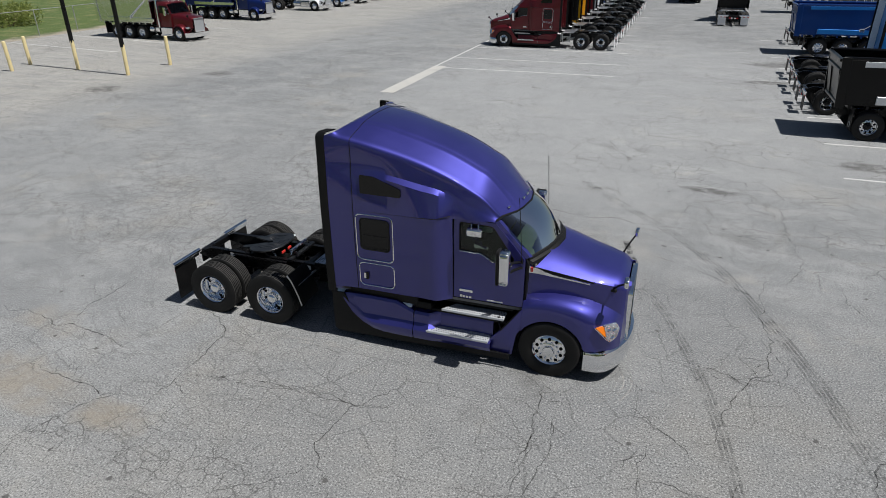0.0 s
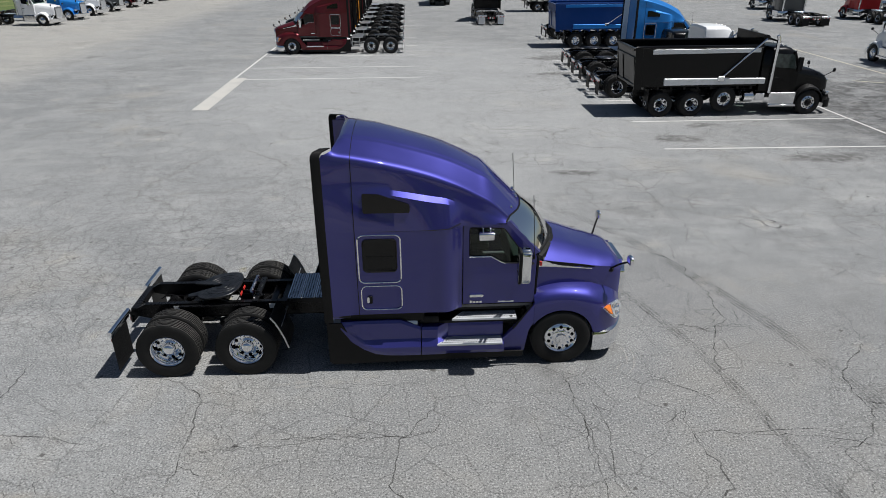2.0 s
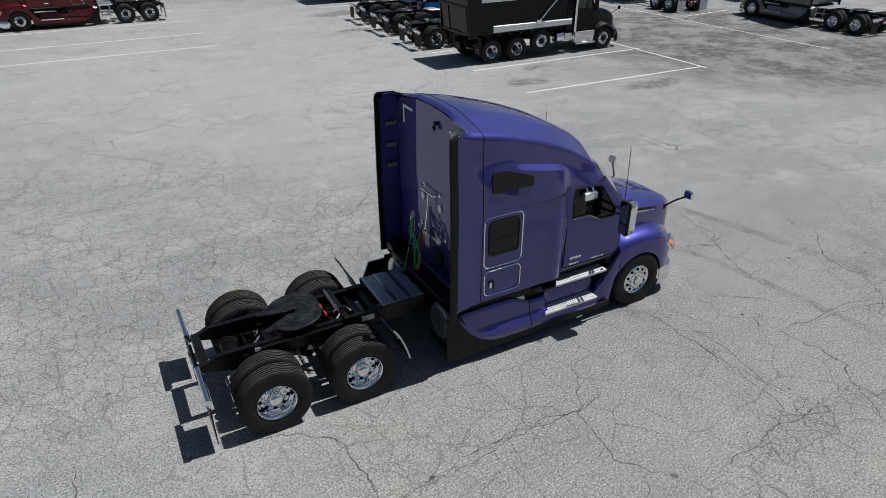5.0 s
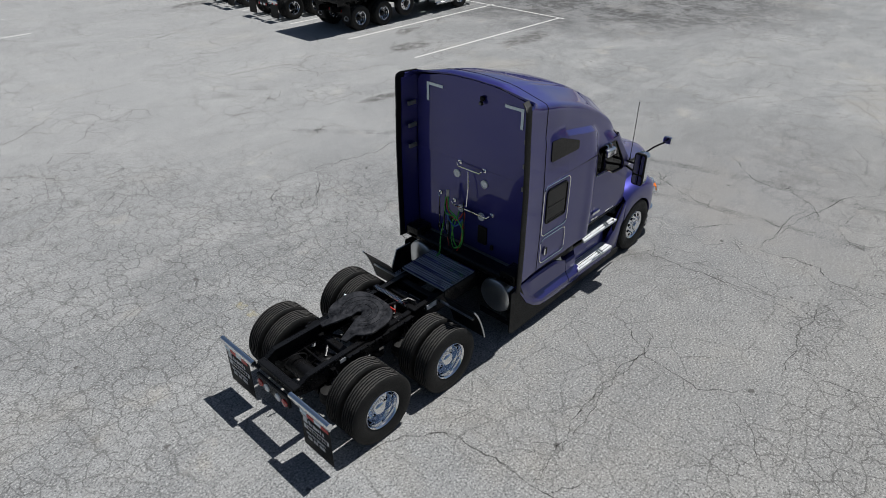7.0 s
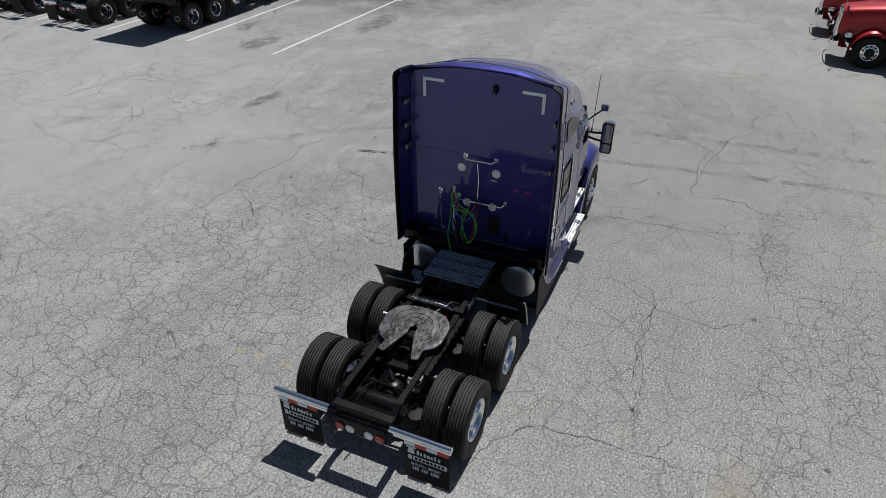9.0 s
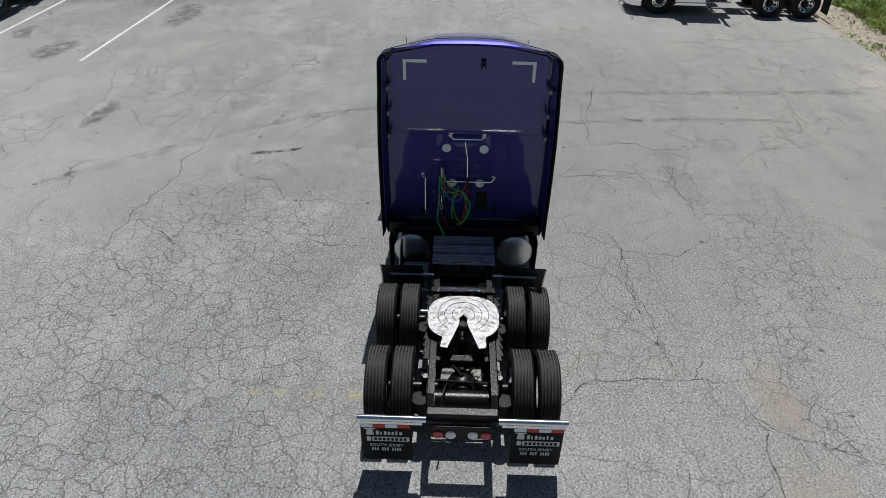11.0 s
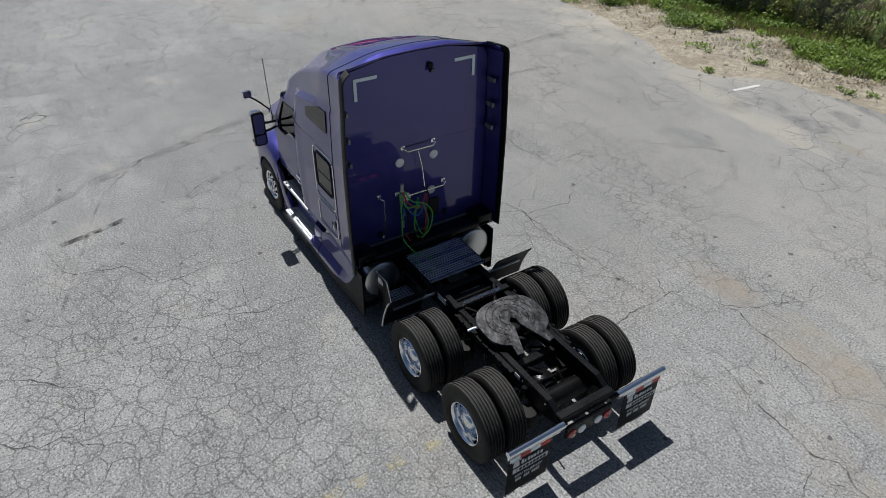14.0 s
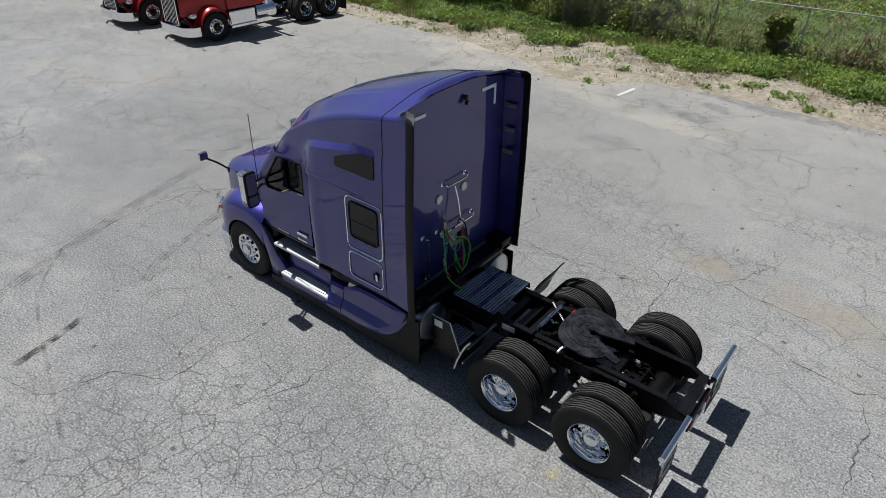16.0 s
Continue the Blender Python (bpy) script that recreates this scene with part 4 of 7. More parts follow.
FRONT = (
    ((0.0,) * 11, (2.10, 2.15, 2.12, 2.065, 1.995, 1.925, 1.88, 1.84, 1.79, 1.745, 1.67)),
    ((0.30, 0.30, 0.30, 0.30, 0.29, 0.28, 0.28, 0.27, 0.27, 0.26, 0.25), (2.09, 2.14, 2.112, 2.058, 1.99, 1.92, 1.875, 1.835, 1.785, 1.74, 1.665)),
    ((0.56, 0.56, 0.55, 0.54, 0.52, 0.505, 0.495, 0.485, 0.47, 0.45, 0.41), (2.075, 2.11, 2.087, 2.038, 1.974, 1.906, 1.862, 1.822, 1.773, 1.728, 1.652)),
    ((0.84, 0.82, 0.80, 0.77, 0.73, 0.70, 0.68, 0.66, 0.63, 0.59, 0.53), (2.01, 2.0, 1.96, 1.915, 1.86, 1.81, 1.775, 1.745, 1.705, 1.665, 1.605)),
    ((0.955, 0.935, 0.90, 0.87, 0.83, 0.79, 0.765, 0.735, 0.69, 0.64, 0.575), (1.965, 1.93, 1.885, 1.845, 1.795, 1.75, 1.72, 1.69, 1.655, 1.62, 1.565)),
    ((0.94, 0.925, 0.895, 0.868, 0.835, 0.80, 0.775, 0.745, 0.70, 0.65, 0.588), (1.82, 1.80, 1.775, 1.75, 1.715, 1.68, 1.655, 1.63, 1.595, 1.56, 1.51)),
    ((0.95, 0.92, 0.885, 0.86, 0.83, 0.80, 0.775, 0.745, 0.71, 0.665, 0.60), (1.39, 1.42, 1.445, 1.455, 1.445, 1.42, 1.39, 1.335, 1.265, 1.175, 1.07)),
    ((1.05, 1.02, 0.99, 0.975, 0.965, 0.95, 0.93, 0.89, 0.825, 0.755, 0.64), (1.30, 1.39, 1.43, 1.44, 1.43, 1.395, 1.35, 1.295, 1.215, 1.125, 1.02)),
    ((1.12, 1.115, 1.108, 1.104, 1.10, 1.092, 1.07, 1.025, 0.94, 0.845, 0.705), (1.22, 1.32, 1.37, 1.385, 1.372, 1.33, 1.28, 1.215, 1.13, 1.04, 0.94)),
    ((1.14, 1.145, 1.145, 1.145, 1.145, 1.14, 1.125, 1.085, 1.00, 0.89, 0.74), (1.15, 1.25, 1.30, 1.315, 1.30, 1.255, 1.20, 1.13, 1.045, 0.955, 0.86)),
)


def front_clip(t, paint, detail):
    """Hood, wings, grille, lamps and bumper."""
    lines = [curve_through([(x, y, z) for x, y, z in zip(FX, ys, zs)], 4) for ys, zs in FRONT]
    top = lines[9]
    lip, mid = [], []
    for p in top:
        low = 0.60 if p.x > 6.4 else 0.62
        q = Vector((p.x, p.y + 0.01, min(p.z - 0.03, arch_z(p.x, low))))
        if p.x > 6.62:
            q.y = p.y + 0.015
        lip.append(q)
        mid.append(p.lerp(q, 0.5) + Vector((0, 0.006, 0)))
    half = [lip, mid] + lines[::-1]
    bm = grid(bmesh.new(), mirrored(half))
    part("hood", thicken(bm, 0.025), paint, t, "glossy sloped hood with swept wings", sharp=37)
    # front face of the hood beside the grille
    nose = [ln[-1] for ln in half]
    for s in BOTH:
        bm = bmesh.new()
        rows = [[Vector((p.x, s * p.y, p.z)), Vector((p.x + 0.06, s * min(p.y, 0.40 + 0.1 * p.y), p.z - 0.01))] for p in nose if p.y > 0.3]
        grid(bm, rows)
        part("nose_panel", thicken(bm, 0.015), paint, t)
    bm = bmesh.new()
    box(bm, 7.16, 7.2, -0.46, 0.46, 0.56, 1.56, 0.01)
    part("grille_backing", bm, DARK, t)
    bm = bmesh.new()
    plate(bm, round_poly([(-0.5, 0.54), (0.5, 0.54), (0.53, 1.48), (0.40, 1.63), (-0.40, 1.63), (-0.53, 1.48)], 0.08), [round_poly([(-0.44, 0.60), (0.44, 0.60), (0.47, 1.46), (0.36, 1.57), (-0.36, 1.57), (-0.47, 1.46)], 0.06)], "x", 7.19, 7.27)
    grille = part("grille", bm, CHROME, t, "chrome grille surround")
    for k in range(9):
        bm = bmesh.new()
        z = 0.66 + k * 0.105
        box(bm, 7.20, 7.24, -0.44, 0.44, z - 0.018, z + 0.018, 0.008)
        part("grille_bar", bm, CHROME, grille)
    # bumper
    bm = bmesh.new()
    plan = curve_through([(6.63, 1.125), (6.85, 1.115), (7.02, 1.03), (7.16, 0.84), (7.28, 0.55), (7.34, 0.25), (7.355, 0), (7.34, -0.25), (7.28, -0.55), (7.16, -0.84), (7.02, -1.03), (6.85, -1.115), (6.63, -1.125)], 4)
    c = Vector((6.4, 0))
    rows = []
    for p in plan:
        o = (Vector((p.x, p.y)) - c).normalized()
        rows.append([Vector((p.x + d * o.x, p.y + d * o.y, z)) for d, z in ((-0.06, 0.20), (-0.02, 0.215), (0.0, 0.26), (0.012, 0.38), (0.008, 0.50), (-0.02, 0.575), (-0.07, 0.60))])
    part("bumper", thicken(grid(bm, rows), 0.012), CHROME, t, "wrap-round chrome bumper")
    # head lamps with an amber corner
    for s in BOTH:
        n = Vector((0.56, s * 0.74, 0.36)).normalized()
        c = Vector((6.935, s * 0.985, 0.93)) + 0.03 * n
        ux = Vector((0.80, -s * 0.60, -0.03)).normalized()
        uz = n.cross(ux) if n.cross(ux).z > 0 else -n.cross(ux)
        frame_m = Matrix.Translation(c + Vector((0.03, 0, 0.02))) @ Matrix((ux, uz, n)).transposed().to_4x4() @ Matrix.Scale(0.95, 4)
        for nm, pts, mat, d in (("lamp_housing", [(-0.26, 0.12), (-0.10, 0.15), (0.17, 0.17), (0.23, 0.06), (0.15, -0.10), (0.02, -0.17), (-0.06, -0.11)], CHROME, 0.0), ("lamp_lens", [(-0.08, 0.143), (0.165, 0.155), (0.215, 0.06), (0.14, -0.09), (0.02, -0.155), (-0.05, -0.08)], HEADLAMP, 0.03), ("turn_signal", [(-0.25, 0.12), (-0.10, 0.145), (-0.085, 0.06), (-0.065, -0.06), (-0.09, -0.05)], AMBER, 0.033)):
            b = bmesh.new()
            prism(b, round_poly(pts, 0.03, 3), "z", -0.05, d, 0.006)
            bmesh.ops.transform(b, matrix=frame_m, verts=b.verts[:])
            part(nm, b, mat, t, {"lamp_lens": "clear headlamp lens", "turn_signal": "amber turn signal"}.get(nm, "headlamp housing"))
        for ox, oz in ((0.0, 0.08), (0.10, 0.07), (0.05, -0.05)):
            b = lathe(bmesh.new(), [(0.042, 0.034), (0.040, 0.040), (0.030, 0.036), (0.004, 0.033)], 16, Matrix.Translation((ox, oz, 0.0)))
            bmesh.ops.transform(b, matrix=frame_m, verts=b.verts[:])
            part("lamp_reflector", b, CHROME, t)
        # intake on the hood's side
        b = bmesh.new()
        line = lines[4]
        rows = [[Vector((x, s * (y + 0.008), zt)), Vector((x, s * (y + 0.004), zb))] for x, y, zt, zb in ((5.62, 0.950, 1.935, 1.815), (5.75, 0.928, 1.905, 1.805), (5.86, 0.905, 1.855, 1.785), (6.0, 0.882, 1.80, 1.762), (6.3, 0.832, 1.735, 1.712), (6.6, 0.780, 1.675, 1.660))]
        part("intake_trim", thicken(grid(b, rows), 0.012), CHROME, t, "chrome intake trim")
        b = bmesh.new()
        rows = [[Vector((x, s * (y + 0.012), zt)), Vector((x, s * (y + 0.007), zb))] for x, y, zt, zb in ((5.76, 0.922, 1.915, 1.905), (5.90, 0.898, 1.882, 1.825), (6.1, 0.862, 1.838, 1.778), (6.35, 0.812, 1.782, 1.727), (6.55, 0.777, 1.735, 1.690), (6.66, 0.757, 1.70, 1.685))]
        part("intake_mesh", thicken(grid(b, rows), 0.012), PLASTIC, t, "black intake mesh")
        b = bmesh.new()
        prism(b, rounded(5.645, 5.69, 1.835, 1.915, 0.012, 3), "y", s * 0.945, s * 0.968, 0.003)
        part("hood_emblem", b, TAPE_R, t, "small red and chrome emblem")
        # wing's rear panel and inner wheel housing
        b = bmesh.new()
        prism(b, [(5.57, 1.20), (5.30, 0.82), (5.03, 0.52), (4.96, 0.30), (5.43, 0.28), (5.47, 0.55), (5.50, 0.70), (5.58, 0.84)], "y", s * 1.06, s * 1.145, 0.015, 2)
        part("wing_rear_panel", b, paint, t)
        b = bmesh.new()
        tube(b, [(5.56, s * 1.10, 1.17), (5.22, s * 1.13, 0.72), (5.18, s * 1.12, 0.98)], 0.02, 6)
        part("panel_edge", b, PLASTIC, t)
        b = bmesh.new()
        grid(b, [[Vector((6.06 + 0.60 * math.cos(a), s * y, 0.495 + 0.60 * math.sin(a))) for y in (0.55, 1.12)] for a in np.linspace(0.05, math.pi - 0.05, 14)])
        part("wheel_housing", thicken(b, 0.01), PLASTIC, t)


def side_skirts(t, paint, detail):
    """Fairings between the axles, steps, tanks."""
    for s in BOTH:
        def loft(stations, name, mat, label=""):
            bm = bmesh.new()
            rows = [[Vector((x, s * y, z)) for y, z in sec] for x, sec in stations]
            part(name, thicken(grid(bm, rows), 0.018), mat, t, label, sharp=25)
        def sec(top, bot, out=0.0):
            return [(1.02, top - 0.002), (1.125 + out, top - 0.012), (1.15 + out, top - 0.06), (1.155 + out, 0.60), (1.235 + out, 0.475), (1.238 + out, bot + 0.09), (1.20 + out, bot)]
        well = [(0.96, 0.815), (0.985, 0.805), (1.0, 0.77), (1.035, 0.515), (1.225, 0.47), (1.232, 0.38), (1.19, 0.29)]
        loft([(2.28, sec(0.975, 0.84, 0.03)[:3] + [(1.19, 0.90), (1.195, 0.89), (1.198, 0.87), (1.20, 0.855)]), (2.45, sec(0.975, 0.60, 0.02)[:3] + [(1.175, 0.80), (1.19, 0.74), (1.20, 0.67), (1.205, 0.60)]), (2.65, sec(0.975, 0.44, 0.01)[:4] + [(1.20, 0.56), (1.215, 0.50), (1.21, 0.44)]), (2.85, sec(0.972, 0.335)), (3.05, sec(0.97, 0.30)), (3.30, sec(0.965, 0.29)), (3.50, sec(0.88, 0.29)), (3.63, sec(0.825, 0.29))], "rear_fairing", paint, "painted side fairing with a swept black tail")
        loft([(3.645, sec(0.82, 0.29)), (3.92, sec(0.815, 0.29)), (4.10, well), (4.6, well), (5.0, well), (5.06, well)], "step_fairing", paint)
        bm = bmesh.new()
        prism(bm, [(2.05, 0.97), (2.30, 0.97), (2.45, 0.66), (2.65, 0.46), (2.9, 0.34), (3.1, 0.31), (5.4, 0.31), (5.4, 0.20), (2.12, 0.14), (2.05, 0.2)], "y", s * 1.17, s * 1.195, 0.006)
        part("rubber_skirt", bm, PLASTIC, t, "black lower skirt")
        # shelf under the doors
        bm = bmesh.new()
        box(bm, 3.6, 5.4, s * 0.62, s * 1.02, 0.80, 0.86, 0.01)
        box(bm, 2.4, 5.4, s * 0.60, s * 0.97, 1.02, 1.13, 0.02)
        box(bm, 3.62, 3.95, s * 0.75, s * 1.08, 0.84, 0.99, 0.04, 2)
        box(bm, 2.30, 3.70, s * 0.98, s * 1.09, 0.90, 1.12, 0.02)
        part("under_cab_panel", bm, PLASTIC, t)
        for nm, x0, x1, y0, y1, z in (("lower_step", 3.90, 5.03, 1.02, 1.26, 0.535), ("upper_step", 4.16, 5.27, 0.90, 1.15, 0.965)):
            bm = bmesh.new()
            prism(bm, [(x0, s * y1), (x1, s * y1), (x1 + 0.0, s * y0), (x0 + 0.2, s * y0)], "z", z - 0.045, z, 0.006)
            st = part(nm, bm, STEP, t, "bright aluminium step with grip holes")
            bm = bmesh.new()
            nx = int((x1 - x0) / 0.045)
            for i in range(nx):
                for j in range(4):
                    yy = y0 + (y1 - y0) * (j + 0.6) / 4.4
                    xx = x0 + 0.03 + i * 0.045 + (0.022 if j % 2 else 0)
                    if xx < x0 + 0.2 * (y1 - yy) / (y1 - y0) + 0.02 or xx > x1 - 0.02:
                        continue
                    lathe(bm, [(0.011, 0.0), (0.011, 0.0025)], 6, Matrix.Translation((xx, s * yy, z)))
            tagged(part("perforation", bm, CHASSIS, st), kind="stuff")
        # recess behind the lower step
        bm = bmesh.new()
        box(bm, 3.95, 5.05, s * 0.90, s * 0.95, 0.30, 0.80, 0.01)
        part("step_backing", bm, PLASTIC, t)
        # tank behind the fairing
        bm = bmesh.new()
        c = 0.835
        m = Matrix.Translation((2.08, s * c, 0.745)) @ Matrix.Rotation(radians(90), 4, "Y")
        lathe(bm, [(0.05, -0.035), (0.15, -0.027), (0.25, -0.005), (0.288, 0.015), (0.30, 0.05), (0.30, 1.45), (0.27, 1.5)], 32, m)
        part("fuel_tank", bm, MILL, t, "brushed aluminium fuel tank")
        for x in (2.35, 3.0):
            bm = bmesh.new()
            lathe(bm, [(0.304, -0.03), (0.309, -0.025), (0.309, 0.025), (0.304, 0.03)], 32, Matrix.Translation((x, s * c, 0.745)) @ Matrix.Rotation(radians(90), 4, "Y"), False)
            part("tank_strap", bm, CHASSIS, t)


def sleeper_windows(t, paint, detail):
    for s in BOTH:
        def onside(name, pts, y, mat, label="", d=0.006):
            bm = bmesh.new()
            prism(bm, pts, "y", s * (y - 0.02), s * (y + d), 0.002)
            return part(name, bm, mat, t, label)
        # upper slim window
        bm = bmesh.new()
        pts = round_poly([(2.77, 2.955), (2.77, 3.275), (3.02, 3.262), (3.50, 3.085), (3.50, 2.95)], 0.03, 3)
        rows = []
        prism(bm, pts, "y", s * 1.17, s * 1.227)
        for v in bm.verts:
            u = (v.co.z - 2.64) / 0.66
            base = 1.238 + (1.212 - 1.238) * u - max(0, v.co.x - 3.3) * 0.03
            v.co.y = s * (base + 0.006) if abs(v.co.y) > 1.2 else s * (base - 0.03)
        part("upper_window", bm, WINDOW_DARK, t, "dark slim upper window")
        # luggage window and its frame
        fr = rounded(2.655, 3.335, 1.745, 2.585, 0.09, 5)
        bm = bmesh.new()
        tube(bm, [(x, s * 1.233, z) for x, z in fr], 0.012, 6, True)
        part("window_frame", bm, ALU, t, "bright window frame strip")
        w = onside("sleeper_window", rounded(2.74, 3.26, 1.95, 2.50, 0.06, 5), 1.228, WINDOW_DARK, "dark sleeper window", 0.008)
        bm = bmesh.new()
        tube(bm, [(x, s * 1.237, z) for x, z in rounded(2.735, 3.265, 1.945, 2.505, 0.06, 5)], 0.014, 6, True)
        part("window_seal", bm, PLASTIC, w)
        for za in (2.205, 1.975):
            part("window_bar", box(bmesh.new(), 2.79, 3.22, s * 1.233, s * 1.242, za, za + 0.015), CHASSIS, w)
        # luggage hatch
        bm = bmesh.new()
        tube(bm, [(x, s * 1.231, z) for x, z in rounded(2.675, 3.335, 1.24, 1.68, 0.09, 5)], 0.010, 6, True)
        h = part("luggage_hatch", bm, ALU, t, "luggage hatch with a bright edge")
        bm = bmesh.new()
        prism(bm, rounded(2.78, 2.85, 1.36, 1.50, 0.02, 3), "y", s * 1.25, s * 1.241, 0.004)
        part("latch", bm, PLASTIC, h)
        bm = bmesh.new()
        prism(bm, rounded(2.762, 2.80, 1.375, 1.485, 0.012, 3), "y", s * 1.25, s * 1.251, 0.004)
        part("latch_handle", bm, CHROME, h)
        # belt line
        bm = bmesh.new()
        tube(bm, [(2.63, s * 1.224, 2.64), (3.8, s * 1.219, 2.64), (4.1, s * 1.224, 2.655), (4.31, s * 1.09, 2.69)], 0.007, 5)
        part("belt_joint", bm, PLASTIC, t)


# opaque pane for black cabs; the greenish sky glow is put into its colour
WINDOW_SKY_TONE = surface("window_glass_with_painted_sky", (0.05, 0.065, 0.06), 0.08, 0.0, 0.5, 1.5, 6)
WINDOW_DARK = surface("black_window_glass", (0.004, 0.004, 0.0045), 0.12, 0.0, 0.1)
WINDOW_DARK.node_tree.nodes["Principled BSDF"].inputs["Specular IOR Level"].default_value = 0.35


def mirrors(t, paint, detail):
    for s in BOTH:
        bm = bmesh.new()
        prism(bm, [(y * s, z) for y, z in rounded(1.33, 1.53, 1.79, 2.37, 0.06, 4)], "x", 5.235, 5.41, 0.045, 3)
        mm = part("door_mirror", bm, CHROME, t, "chrome-backed door mirror")
        bm = bmesh.new()
        prism(bm, [(y * s, z) for y, z in rounded(1.322, 1.538, 1.78, 2.38, 0.05, 4)], "x", 5.205, 5.25, 0.01)
        part("mirror_frame", bm, PLASTIC, mm)
        for za, zb in ((2.0, 2.35), (1.81, 1.97)):
            bm = bmesh.new()
            prism(bm, [(y * s, z) for y, z in rounded(1.345, 1.515, za, zb, 0.03, 4)], "x", 5.200, 5.204)
            part("mirror_glass", bm, MIRROR, mm, "dark mirror glass")
        bm = bmesh.new()
        for z0, z1 in ((1.93, 1.95), (2.03, 2.12)):
            tube(bm, [(5.52, s * 1.04, z0), (5.42, s * 1.2, (z0 + z1) / 2), (5.36, s * 1.38, z1)], 0.022, 6)
        part("mirror_arm", bm, PLASTIC, mm)
        # hood mirror on its stalk
        bm = bmesh.new()
        tube(bm, curve_through([(6.96, s * 0.66, 1.60), (7.00, s * 0.73, 1.66), (7.06, s * 0.83, 1.76), (7.13, s * 0.95, 1.85), (7.16, s * 1.0, 1.88)], 4), 0.018, 6)
        box(bm, 6.90, 7.02, s * 0.58, s * 0.70, 1.53, 1.62, 0.025)
        stalk = part("hood_mirror_stalk", bm, PLASTIC, t)
        bm = bmesh.new()
        prism(bm, [(s * y, z) for y, z in rounded(0.93, 1.11, 1.845, 1.995, 0.045, 4)], "x", 7.14, 7.205, 0.018, 2)
        part("hood_mirror", bm, CHROME if detail > 1 else PLASTIC, stalk, "small rounded hood mirror")
        bm = bmesh.new()
        prism(bm, [(s * y, z) for y, z in rounded(0.945, 1.095, 1.86, 1.98, 0.035, 4)], "x", 7.134, 7.138)
        part("mirror_glass", bm, MIRROR, stalk)
        # whip aerial
        bm = bmesh.new()
        tube(bm, [(5.53, s * 1.08, 2.02), (5.52, s * 1.09, 2.12)], 0.014, 6)
        tube(bm, [(5.52, s * 1.09, 2.12), (5.49, s * 1.11, 2.6), (5.45, s * 1.13, 3.16)], 0.006, 5)
        part("aerial", bm, PLASTIC, t, "thin black whip aerial")


def tail(t, lights=True):
    """Rear cross members, lamps and the closing beam."""
    for x, z0, z1 in ((-1.42, 0.80, 0.93), (-0.45, 0.72, 0.84), (0.98, 0.72, 0.9), (1.2, 0.80, 0.96)):
        bm = bmesh.new()
        box(bm, x - 0.06, x + 0.06, -0.42, 0.42, z0, z1, 0.012)
        part("cross_member", bm, CHASSIS, t)
    bm = bmesh.new()
    box(bm, -1.55, -1.50, -0.36, 0.36, 0.60, 0.80, 0.01)
    part("lamp_bar", bm, CHASSIS, t)
    if lights:
        for y, mat, nm in ((0.28, REDLENS, "tail_lamp"), (0.13, WHITELENS, "reversing_lamp"), (-0.13, WHITELENS, "reversing_lamp"), (-0.28, REDLENS, "tail_lamp")):
            bm = bmesh.new()
            lathe(bm, [(0.062, 0.0), (0.062, 0.012), (0.05, 0.022), (0.01, 0.026)], 20, Matrix.Translation((-1.55, y, 0.67)) @ Matrix.Rotation(radians(-90), 4, "Y"))
            part(nm, bm, mat, t, "round %s lamp" % ("red" if mat is REDLENS else "white"))


